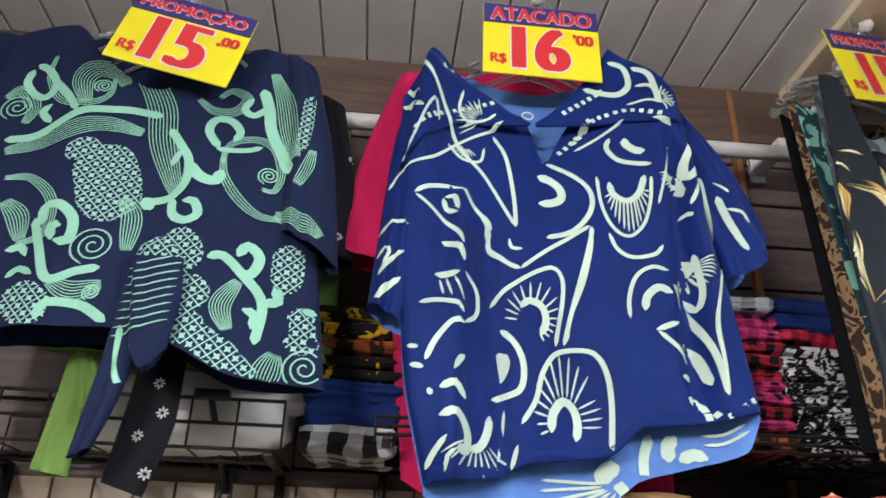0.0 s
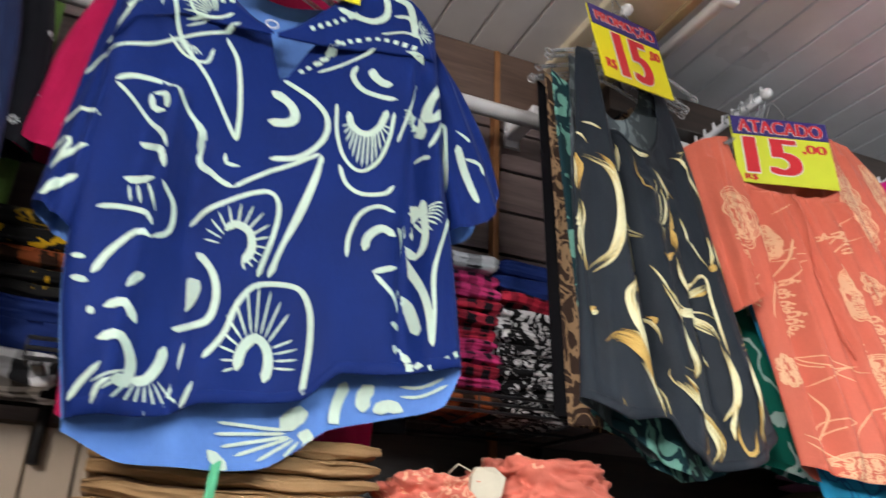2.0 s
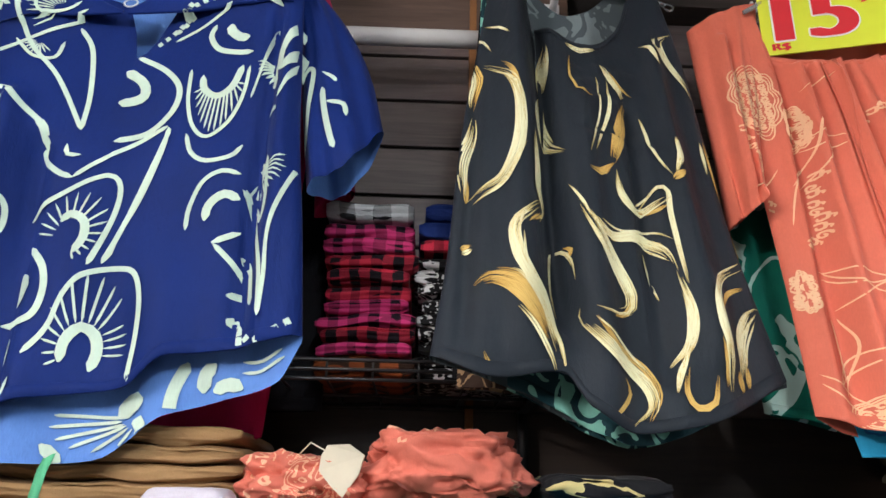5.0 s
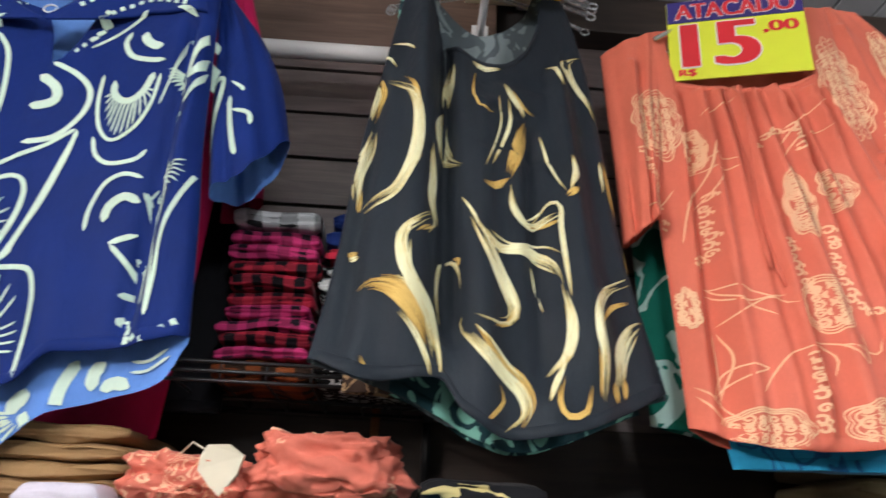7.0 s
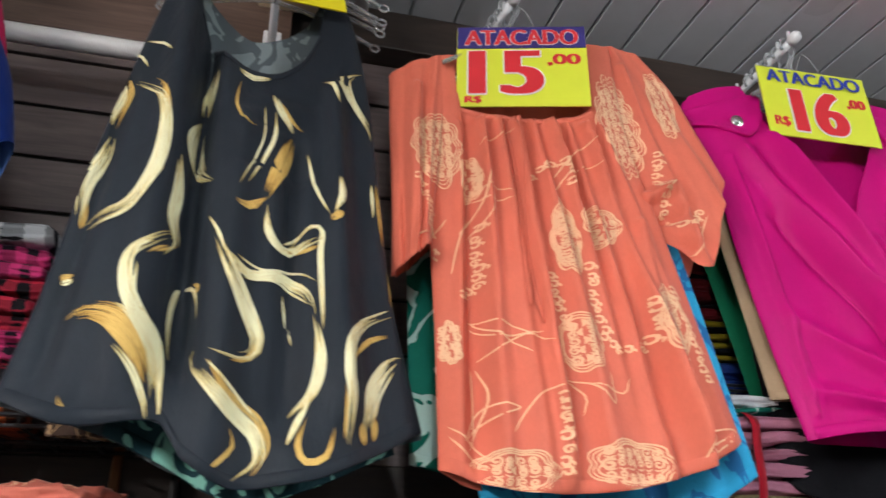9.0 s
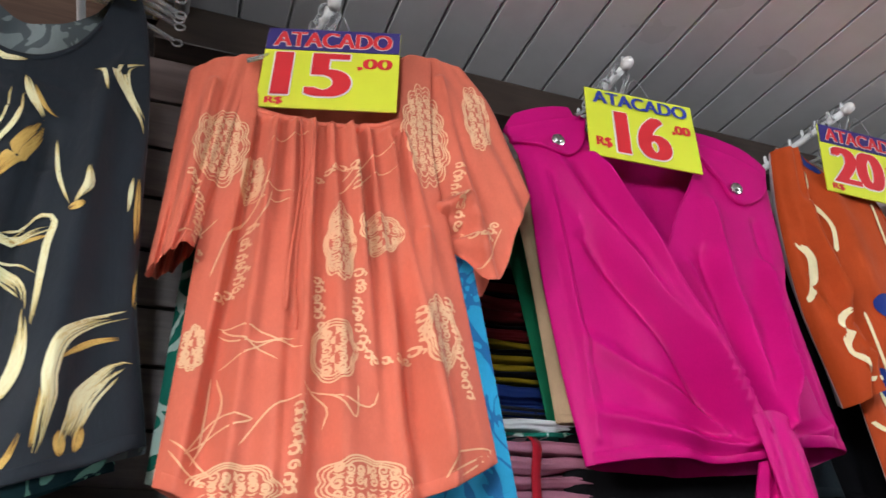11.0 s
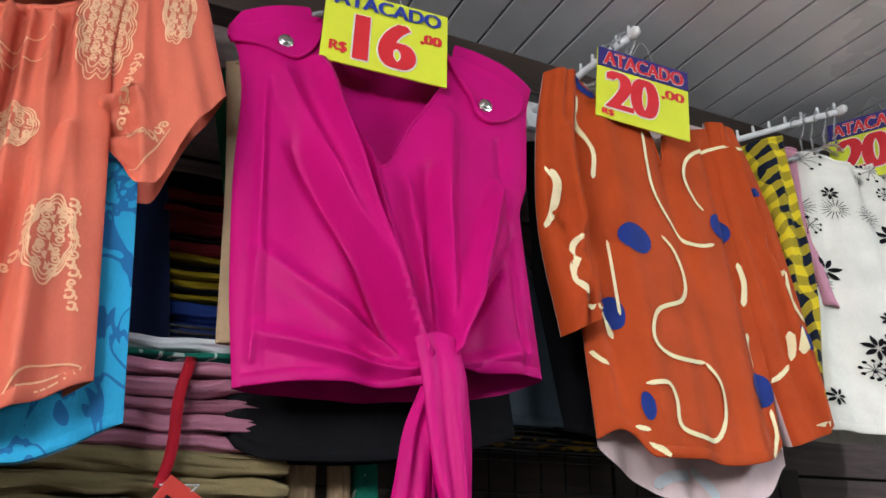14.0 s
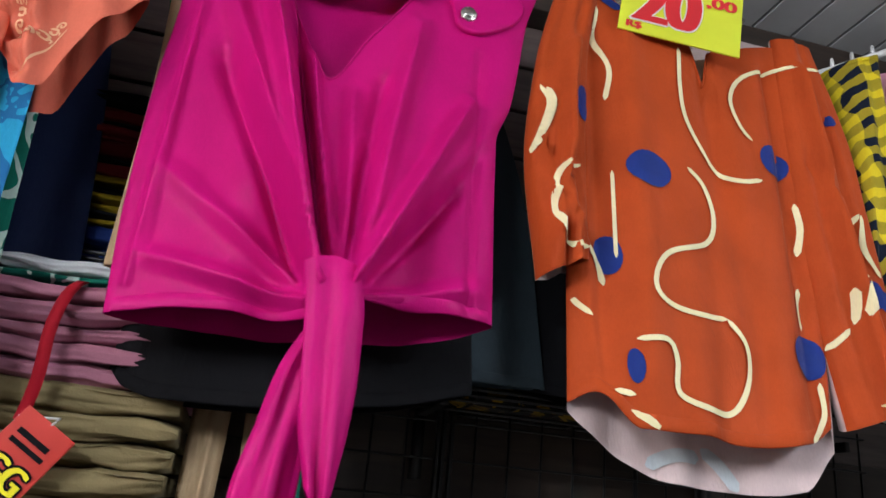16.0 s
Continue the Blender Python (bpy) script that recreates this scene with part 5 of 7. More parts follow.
    k.stroke(0.36, -4.1, -36.6, -6.8, -34.7)
    k.stroke(0.36, -3.7, -35.7, -6.4, -32.3)
    k.stroke(0.36, -3.2, -35.0, -5.5, -29.9)
    k.stroke(0.36, -2.5, -34.4, -4.0, -28.1)
    k.stroke(0.36, -1.8, -34.2, -2.2, -27.0)
    k.stroke(0.36, -1.0, -34.2, -0.2, -27.1)
    k.stroke(0.36, -0.3, -34.5, 1.5, -28.4)
    k.stroke(0.36, 0.3, -35.0, 2.9, -30.2)
    k.stroke(0.36, 0.9, -35.8, 3.9, -34.2)
    k.stroke(0.36, 1.2, -36.7, 4.6, -35.6)
    k.stroke(0.36, 1.4, -37.7, 4.8, -37.2)
    k.stroke(0.36, 1.4, -38.8, 4.6, -38.7)
    k.stroke(0.80, -13.4, -18.2, -11.2, -15.5, -7.1, -12.5, -2.6, -10.4, -0.7, -11.9, -0.7, -16.5, -2.7, -25.5)
    k.stroke(0.80, -1.0, -25.0, 1.8, -15.4, 4.0, -7.9, 5.6, -1.7)
    k.stroke(1.30, -8.3, -18.5, -7.0, -17.2, -4.7, -18.3, -4.1, -21.1, -5.2, -23.8)
    k.stroke(0.34, -8.9, -20.8, -11.1, -20.6)
    k.stroke(0.34, -8.7, -19.9, -11.1, -18.9)
    k.stroke(0.34, -8.4, -19.2, -10.6, -17.1)
    k.stroke(0.34, -7.9, -18.6, -9.7, -15.5)
    k.stroke(0.34, -7.2, -18.2, -8.3, -14.2)
    k.stroke(0.34, -6.6, -18.0, -6.5, -13.6)
    k.stroke(0.34, -5.9, -18.1, -4.6, -13.5)
    k.stroke(0.34, -5.3, -18.4, -2.9, -14.3)
    k.stroke(0.34, -4.6, -19.0, -1.7, -16.0)
    k.stroke(0.34, -4.3, -19.7, -1.5, -18.1)
    k.stroke(0.34, -4.1, -20.6, -1.7, -20.1)
    k.stroke(0.34, -4.1, -21.5, -2.3, -21.7)
    k.stroke(0.34, -4.4, -22.3, -2.9, -23.1)
    k.stroke(0.34, -4.8, -23.1, -3.7, -24.1)
    k.stroke(0.34, -5.3, -23.6, -4.7, -24.9)
    k.stroke(0.65, 7.2, 9.9, 7.6, 3.6, 9.2, -1.4, 11.9, -3.6, 14.9, -0.9, 16.7, 4.3, 17.3, 9.7)
    k.stroke(1.20, 9.4, 8.6, 10.0, 5.8, 12.4, 4.2, 14.7, 6.0, 16.1, 10.0)
    k.stroke(0.34, 9.7, 6.0, 8.4, 5.2)
    k.stroke(0.34, 9.9, 5.7, 8.8, 3.8)
    k.stroke(0.34, 10.3, 5.4, 9.2, 2.2)
    k.stroke(0.34, 10.7, 5.2, 9.8, 0.6)
    k.stroke(0.34, 11.2, 5.0, 10.4, -0.8)
    k.stroke(0.34, 11.8, 5.0, 11.2, -2.0)
    k.stroke(0.34, 12.4, 5.0, 12.0, -2.7)
    k.stroke(0.34, 13.0, 5.1, 12.9, -2.5)
    k.stroke(0.34, 13.6, 5.2, 13.8, -1.8)
    k.stroke(0.34, 14.0, 5.5, 14.5, -0.5)
    k.stroke(0.34, 14.5, 5.7, 15.3, 1.2)
    k.stroke(0.34, 15.0, 6.0, 16.0, 3.1)
    k.stroke(0.34, 15.3, 6.3, 16.5, 5.0)
    k.stroke(0.34, 15.6, 6.7, 16.7, 6.4)


def blue_back_print(k):
    k.stroke(2.8, 4.3, -47.1, 6.1, -45.0, 7.7, -44.6)
    k.stroke(2.4, 6.6, -47.7, 8.7, -48.0, 10.3, -46.9)
    k.stroke(1.8, 11.6, -47.5, 11.8, -43.2, 13.3, -39.1)
    k.stroke(2.2, 16.1, -43.5, 16.1, -40.8, 17.5, -39.3)
    k.stroke(2, 17.6, -43.3, 19.9, -42.3, 22.0, -43.0)
    k.stroke(1.6, -5.8, -51.0, -3.5, -52.9, -2.2, -53.6)
    k.stroke(0.5, 21.4, -39.1, 24.5, -39.2, 27.5, -37.7)
    k.stroke(0.5, 21.6, -40.7, 24.6, -40.6, 28.0, -38.8)
    k.stroke(0.5, 4.8, -47.1, -4.9, -46.9)
    k.stroke(0.5, 4.9, -47.6, -5.2, -48.6)
    k.stroke(0.5, 5.3, -48.0, -4.1, -50.3)
    k.stroke(0.5, 5.7, -48.2, -2.0, -51.4)
    k.stroke(0.5, 6.1, -48.5, 1.2, -51.9)
    k.stroke(0.5, 6.8, -48.7, 4.4, -51.7)
    k.stroke(0.5, 7.4, -48.8, 7.2, -51.2)


def tank_cream(c):
    c.brush(1.0, -22.7, 20.9, -20.8, 20.4, -20.0, 17.4, -20.6, 13.8, -20.6, 10.7)
    c.brush(2.4, -18.5, 20.0, -15.1, 18.2, -13.3, 14.0, -12.9, 8.4, -13.7, 3.2, -15.8, -1.6, -18.7, -4.1, -21.8, -7.0)
    c.brush(2.6, -20.1, 9.6, -20.5, 6.0, -22.0, 0.8, -21.8, -5.3)
    c.brush(2.2, -7.7, 27.6, -8.3, 21.9, -8.6, 17.3)
    c.brush(2.6, -8.6, 17.3, -9.1, 11.7, -7.7, 7.0, -5.9, 5.0)
    c.brush(1.6, 1.6, 24.0, 3.2, 20.4, 5.2, 17.6)
    c.brush(0.6, 2.2, 21.2, 2.3, 14.4, -0.7, 5.5)
    c.brush(1.7, 2.4, 2.3, 2.8, -2.0, 5.0, -4.4, 8.3, -2.9, 11.0, -1.1)
    c.brush(1.2, 5.4, -4.3, 9.0, 0.2, 10.7, -0.3, 10.6, -4.1, 11.1, -10.6, 11.7, -17.5)
    c.brush(0.8, 7.8, 13.9, 9.4, 7.8, 11.9, 2.7)
    c.brush(1.6, 13.2, 10.0, 13.7, 6.8, 12.6, 3.2)
    c.brush(1.2, 9.8, 30.3, 11.5, 29.7, 12.7, 25.6)
    c.brush(1.6, 16.6, 35.0, 14.3, 33.1, 15.0, 28.4, 18.1, 23.2, 18.9, 20.7)
    c.brush(1.6, -10.6, 8.1, -10.2, 2.3, -10.3, -2.4, -9.5, -5.8, -10.5, -8.7)
    c.brush(2.4, -9.3, -4.0, -12.1, -7.3, -14.4, -10.0, -14.0, -14.4, -12.1, -18.0, -10.1, -20.8, -8.8, -27.2, -7.9, -33.3)
    c.brush(0.8, -15.9, -16.3, -13.1, -18.2, -10.3, -22.3, -9.2, -26.6)
    c.brush(1, -15.8, -20.9, -12.0, -24.7, -9.7, -29.4, -9.3, -32.1)
    c.brush(0.8, -8.0, -23.5, -8.9, -17.5, -8.5, -12.5, -6.9, -11.8, -5.9, -13.7, -5.5, -16.9)
    c.brush(2.4, -4.9, -21.6, -4.6, -23.8, -0.3, -28.5, 3.5, -31.8, 4.1, -35.2, 1.3, -37.7)
    c.brush(2.6, -4.5, -4.0, -2.1, -8.7, 0.3, -13.4, 2.7, -18.9, 1.8, -21.4, -1.1, -21.8, -3.2, -21.3)
    c.brush(2, -2.7, -7.0, 0.7, -9.4, 5.4, -8.9, 8.8, -11.0, 10.2, -14.3)
    c.brush(2, 10.2, -14.3, 11.3, -20.9, 10.4, -25.9, 7.6, -29.2)
    c.brush(0.7, 10.4, -25.9, 8.4, -30.6, 6.6, -35.1)
    c.brush(2.1, 22.2, -11.8, 18.2, -13.9, 15.7, -17.8, 15.4, -22.9, 15.9, -25.3, 15.7, -32.3)
    c.brush(2.6, 24.0, -18.6, 21.8, -19.6, 19.2, -24.1, 18.8, -27.4, 17.9, -31.8)
    c.brush(1, -21.9, -14.5, -20.5, -13.8)
    c.brush(0.5, -18.2, 28.2, -15.8, 28.3, -14.3, 26.6)
    c.brush(0.5, -20.1, 25.8, -18.5, 24.8, -17.3, 23.0)
    c.brush(1.4, -4.2, 27.8, -1.8, 26.3, 0.9, 27.0)
    c.brush(0.6, 18.8, 11.5, 19.1, 5.0)
    c.brush(0.5, 7.7, -19.8, 6.2, -15.0, 5.6, -11.6)
    c.brush(0.5, -5.6, -1.2, -3.7, -4.5, -2.8, -7.0)
    c.stroke(0.4, -18.0, 19.3, -14.6, 17.3, -12.7, 13.1, -12.3, 8.4, taper=0.6)
    c.stroke(0.4, -12.2, 4.6, -14.8, -1.0, -18.0, -4.6, taper=0.6)
    c.stroke(0.4, -13.4, 1.4, -15.9, -2.9, -20.3, -6.3, taper=0.6)
    c.stroke(0.4, -1.1, -7.1, 2.9, -8.4, 6.9, -7.5, 10.3, -8.9, taper=0.6)
    c.stroke(0.4, -0.0, -10.2, 5.4, -10.0, 9.3, -12.7, taper=0.6)
    c.stroke(0.4, 21.8, -11.0, 17.3, -14.0, 15.1, -18.8, taper=0.6)
    c.stroke(0.4, 23.1, -19.4, 20.1, -23.2, 18.4, -28.2, taper=0.6)
    c.stroke(0.4, 22.6, -20.8, 20.5, -24.8, 19.7, -28.1, taper=0.6)
    c.stroke(0.4, -3.4, -22.9, 0.1, -26.2, 4.2, -30.3, taper=0.6)
    c.stroke(0.4, 8.2, -0.8, 6.5, -2.1, 5.0, -3.6, taper=0.6)
    c.stroke(0.35, 0.5, 20.6, 0.7, 13.9, -1.9, 4.6, taper=0.6)
    c.stroke(0.4, -13.2, -11.0, -12.9, -15.0, -11.3, -17.9, taper=0.6)
    c.stroke(0.4, -11.7, -7.2, -13.3, -8.5, -13.9, -10.7, taper=0.6)


def tank_gold(g):
    g.brush(1.4, -22.8, 22.0, -20.6, 21.4, -19.1, 18.0, -19.8, 14.3, -20.2, 11.5)
    g.brush(1.1, -16.8, 21.5, -14.3, 19.1, -12.8, 13.1, -12.5, 8.5)
    g.brush(2.8, 5.5, 17.1, 3.9, 10.5, 1.9, 3.5)
    g.brush(1.6, 2.1, 3.5, -0.4, 1.5, -2.2, 2.0)
    g.brush(1.6, 12.0, 2.0, 13.8, 3.5)
    g.brush(1, 19.6, 11.8, 20.4, 5.3, 21.2, -0.8)
    g.brush(0.9, 22.0, -3.7, 22.7, -11.3)
    g.brush(4.2, -20.2, -19.5, -18.1, -18.1, -14.9, -18.6, -11.1, -22.6, -9.3, -27.3)
    g.brush(1.1, -13.8, -11.1, -13.2, -15.1, -10.7, -19.7, -8.9, -23.6, -7.9, -29.2)
    g.brush(1, -19.0, -29.0, -18.0, -31.5, -17.7, -34.1)
    g.brush(1.3, -3.2, -22.9, -0.5, -26.7, 3.6, -29.6, 5.1, -33.2, 3.3, -37.4)
    g.brush(1.2, 9.8, -29.0, 8.9, -32.8, 10.1, -34.9, 12.7, -34.0, 13.7, -30.2)
    g.brush(1.1, 22.7, -15.0, 18.7, -16.7, 15.8, -20.8)
    g.brush(1.5, 17.6, -29.1, 18.1, -32.1)
    g.brush(1.3, 19.7, -28.1, 19.5, -31.3)
    g.brush(0.8, 0.3, -31.3, 0.9, -33.4, -0.6, -35.5, -2.3, -37.3)
    g.brush(1.3, -22.1, -13.8, -20.6, -13.1)
    g.brush(0.7, -0.4, -22.5, 1.8, -21.6, 3.0, -18.8)
    g.brush(1, 11.7, -20.9, 11.1, -25.0, 9.0, -28.3)
    g.brush(0.8, 14.7, -24.6, 15.2, -28.5, 15.0, -32.7)
    g.brush(0.5, -6.6, -11.3, -5.8, -12.0, -6.0, -13.3)
    g.brush(0.4, -3.6, 26.2, -3.9, 20.2, -1.8, 16.4, -0.5, 16.3)
    g.brush(0.9, -9.3, -5.8, -10.9, -7.9, -12.3, -9.3)
    g.brush(1, -21.2, -0.8, -21.3, -4.4, -21.3, -6.1)
    g.brush(0.8, -8.6, 14.6, -9.0, 11.2, -8.4, 8.8)
    g.brush(0.8, 5.8, -4.2, 8.3, -4.0, 10.8, -2.3)
    g.brush(0.9, 3.0, 22.7, 5.1, 19.3, 7.0, 18.2)


def rust_lines(k):
    k.stroke(0.88, -15.9, 36.0, -16.7, 28.2, -14.6, 20.8, -15.6, 13.6)
    k.stroke(0.88, -0.2, 29.2, -1.0, 20.0, -0.2, 11.8, 3.7, 4.5, 8.0, 1.4, 13.4, 2.7)
    k.stroke(0.88, 31.3, 32.3, 21.1, 30.4, 13.1, 25.9, 9.7, 19.8, 10.9, 13.6, 13.0, 11.2)
    k.stroke(0.88, -1.7, 1.9, 1.4, -1.1, 2.5, -7.1, 0.3, -12.3, -7.4, -15.7, -10.5, -19.9, -10.2, -23.6, -5.0, -25.7, 1.7, -25.5)
    k.stroke(0.88, 1.7, -25.5, 4.4, -29.5, 4.0, -34.6, 1.0, -39.8, -3.1, -40.5, -8.6, -38.5, -8.5, -33.7, -9.6, -30.8, -14.6, -31.2)
    k.stroke(0.88, -27.0, 12.7, -26.2, 8.4, -29.2, -0.3)
    k.stroke(0.88, -21.8, -2.4, -26.0, -5.0, -27.2, -12.0, -25.3, -17.7, -21.5, -17.7)
    k.stroke(0.88, -20.7, -15.6, -18.8, -18.4, -17.9, -22.5)
    k.stroke(0.88, -23.8, -23.4, -22.3, -26.1, -20.3, -27.9)
    k.stroke(0.88, 20.1, -0.3, 20.1, -5.5, 19.0, -10.7)
    k.stroke(0.88, 32.4, -0.8, 31.3, -7.6, 33.1, -13.1)
    k.stroke(0.88, 18.2, -16.8, 17.1, -21.0, 17.3, -24.4)
    k.stroke(0.88, 27.1, -15.7, 26.2, -21.7)
    k.stroke(0.88, 24.1, -23.7, 20.5, -27.4)
    k.stroke(0.88, 18.5, -33.0, 17.9, -38.7, 13.8, -42.9)
    k.stroke(0.88, -18.3, -39.1, -15.3, -39.5)
    k.stroke(0.88, -16.0, -41.7, -12.4, -43.5)
    k.stroke(0.88, 26.0, -36.1, 29.2, -35.7)
    k.stroke(0.6, -15.5, -1.4, -15.8, -9.0, -16.0, -17.8)
    k.stroke(0.8, 31.9, -0.7, 29.4, -4.7, 29.6, -10.4, 31.1, -13.1)
    k.stroke(0.8, -28.0, 13.3, -26.9, 8.8, -29.9, -1.4)
    k.stroke(0.7, 20.2, -1.6, 20.1, -5.5, 18.9, -10.5)
    k.stroke(0.8, 25.6, -16.6, 25.4, -20.1, 25.0, -22.8)
    k.stroke(1.1, -14.7, -42.0, -12.9, -43.2, -11.1, -44.4)


def rust_dots(k):
    k.dot(-9.2, -0.3, 4.2, 3.5)
    k.dot(17.3, 7.8, 3.3, 3.5)
    k.dot(16.8, -29.1, 3.6, 3.6)
    k.dot(-17.2, -17.3, 2.2, 3.4)
    k.dot(-20.4, 10.9, 1.6, 3.6)
    k.dot(-15.0, -35.3, 1.2, 2.6)
    k.dot(32.8, -17.6, 1.2, 2.0)
    k.stroke(1.9, -15.3, 41.5, -14.3, 38.9, -11.0, 36.5)
    k.dot(31.2, -16.4, 1.8, 2.6)
    k.dot(31.1, 19.8, 1.2, 1.2)


def rust_inside(k):
    k.stroke(2.0, -10.4, -48.7, -6.0, -46.8, -1.2, -46.7)
    k.stroke(2.0, -0.6, -45.3, 1.9, -47.1, 4.9, -50.9)


def hair(k, wide, count, *xy):
    """Fine parallel lines that follow one path and draw together at its ends."""
    path = smooth_path([(a, b) for a, b in zip(xy[::2], xy[1::2])], 0.8)
    n = len(path)
    for c in range(count):
        off = wide * (c / (count - 1) - 0.5)
        pts = []
        for i, p in enumerate(path):
            d = (path[min(i + 1, n - 1)] - path[max(i - 1, 0)]).normalized()
            s = off * (0.25 + 0.75 * math.sin(math.pi * (0.08 + 0.84 * i / (n - 1))))
            pts += [p.x - d.y * s, p.y + d.x * s]
        k.stroke(0.18, *pts)


def navy_green(k):
    k.stroke(1.6, -25.9, 26.9, -26.2, 23.5, -23.9, 20.5, -21.4, 19.8, -20.3, 22.8, -22.6, 26.6, -25.4, 28.4)
    k.stroke(1.5, -20.9, 24.1, -16.9, 19.9, -14.5, 16.4)
    k.stroke(1.7, -25.5, 8.7, -20.7, 9.9, -16.5, 13.6, -12.0, 17.0, -5.7, 17.3, 1.4, 16.4)
    k.stroke(1.5, -18.6, 13.4, -20.9, 16.0, -19.7, 18.0)
    k.stroke(1.6, 3.5, 13.2, 6.3, 9.3, 8.3, 5.9, 8.7, 0.8, 6.8, -2.7, 3.6, -3.5, 2.5, -4.4)
    k.stroke(2.4, 2.2, -2.7, 4.0, -5.1)
    k.stroke(2.2, 8.2, 5.3, 11.0, 2.4, 13.7, 2.0, 14.3, 4.7)
    k.stroke(1.3, 6.5, 8.1, 5.5, 4.5)
    k.stroke(1.6, 7.3, -2.9, 8.0, -6.3, 10.4, -7.7, 12.3, -6.2, 11.1, -3.4, 9.2, -3.5)
    k.stroke(1.6, 12.7, 10.1, 10.3, 13.9, 11.0, 17.1, 13.8, 17.2, 15.9, 14.5, 15.2, 12.0)
    k.stroke(1.2, 12.3, 9.8, 17.8, 9.8, 20.6, 10.9)
    k.stroke(2.2, 18.7, 25.9, 20.5, 20.7, 21.5, 15.7, 24.2, 9.8, 26.3, 5.3)
    k.stroke(1.5, 20.5, 21.4, 17.8, 18.9, 15.8, 20.5, 17.1, 23.3)
    k.stroke(1.7, -10.5, -12.7, -11.2, -9.9, -9.6, -9.8)
    k.stroke(1.8, -13.0, -9.6, -13.6, -6.2, -11.4, -5.3, -8.1, -8.2, -7.8, -12.5, -10.1, -12.7)
    k.stroke(1.6, -14.7, -8.2, -12.1, -14.0, -9.0, -20.0, -4.9, -18.3, -1.2, -17.5)
    k.stroke(1.4, -17.9, -14.5, -15.4, -13.8, -14.0, -15.6)
    k.stroke(1.6, 15.5, -14.6, 17.8, -13.9, 21.2, -16.8, 25.2, -21.7, 25.1, -29.3)
    k.stroke(1.8, 20.4, -16.9, 22.8, -16.7, 23.7, -13.4, 21.5, -11.4, 20.2, -13.7)
    k.stroke(1.7, 25.2, -21.7, 27.7, -21.1, 26.7, -18.6)
    k.stroke(1.5, 22.4, -23.3, 24.3, -24.1, 24.3, -26.7)
    k.stroke(1.6, -8.4, -27.5, -7.7, -24.4, -2.5, -24.5, 2.2, -27.3)
    k.stroke(1.3, 31.6, -22.2, 34.1, -22.5, 33.7, -20.2)
    k.stroke(1.2, -16.2, -19.6, -14.4, -18.0, -11.7, -19.2)
    hair(k, 5.2, 9, -9.7, 29.8, -3.8, 26.1, 0.7, 18.6, 2.8, 10.1, 5.4, 3.3, 7.6, -1.5)
    hair(k, 3.6, 8, -24.6, 6.0, -20.1, 8.1, -14.9, 11.2, -9.3, 13.8, -1.2, 11.9)
    hair(k, 1.4, 4, -22.4, 30.8, -22.3, 25.3, -18.2, 19.1, -13.3, 18.4, -9.8, 21.1, -9.7, 25.4)
    hair(k, 4.2, 8, -13.3, 18.4, -15.3, 24.1, -13.4, 27.7, -9.4, 26.8, -7.2, 23.7)
    hair(k, 1.6, 4, 14.1, 7.6, 14.8, 3.6, 17.8, -1.2, 21.8, -4.6, 26.2, -5.0)
    hair(k, 1.5, 4, 13.8, 6.4, 14.8, 11.3, 19.2, 12.7, 22.9, 10.9, 24.8, 5.1, 24.0, 1.1, 21.8, 1.2)
    hair(k, 3.6, 8, 20.2, 30.9, 23.1, 23.7, 25.2, 14.8, 27.1, 8.3)
    hair(k, 2.0, 5, 6.9, 21.9, 10.1, 19.4, 14.3, 19.8, 15.9, 23.2, 12.7, 25.0, 10.5, 23.0)
    hair(k, 1.8, 5, -22.7, 0.2, -18.2, 0.6, -13.0, -4.4, -12.1, -11.2, -16.7, -13.2)
    hair(k, 3.6, 8, -21.2, -4.6, -18.2, -7.5, -16.2, -12.4)
    hair(k, 3.2, 7, -1.1, -3.3, 1.2, -6.9, 1.9, -13.9)
    hair(k, 3.4, 7, -8.6, -20.4, -4.7, -22.0, 0.0, -20.7)
    hair(k, 4.4, 9, 28.4, -30.4, 27.6, -33.4, 27.0, -36.7)
    hair(k, 3.2, 8, 21.0, -18.3, 19.0, -23.1, 20.7, -27.4)
    hair(k, 3.0, 7, 24.7, -3.8, 28.8, -5.6, 33.6, -9.4)
    hair(k, 2.0, 5, 7.1, -19.3, 9.9, -22.8, 13.1, -25.3)
    hair(k, 2.6, 6, -29.0, 19.3, -26.5, 21.5, -23.0, 17.3, -23.4, 12.9)
    hair(k, 2.4, 6, 27.9, 2.0, 29.3, 5.5, 30.1, 10.4)
    k.spiral(0.3, -3.5, -13.3, 3.8, 2.6, 40, 1)
    k.spiral(0.3, 33.2, -32.5, 3.6, 2.6, 40, 1)
    k.spiral(0.3, -1.3, -22.2, 1.5, 2.6, 40, 1)
    k.spiral(0.3, -26.0, 17.0, 3.2, 2.6, 40, 1)
    k.spiral(0.3, 22.7, 4.3, 2.0, 2.6, 40, 1)
    k.spiral(0.3, -11.3, 23.2, 1.8, 2.6, 40, 1)


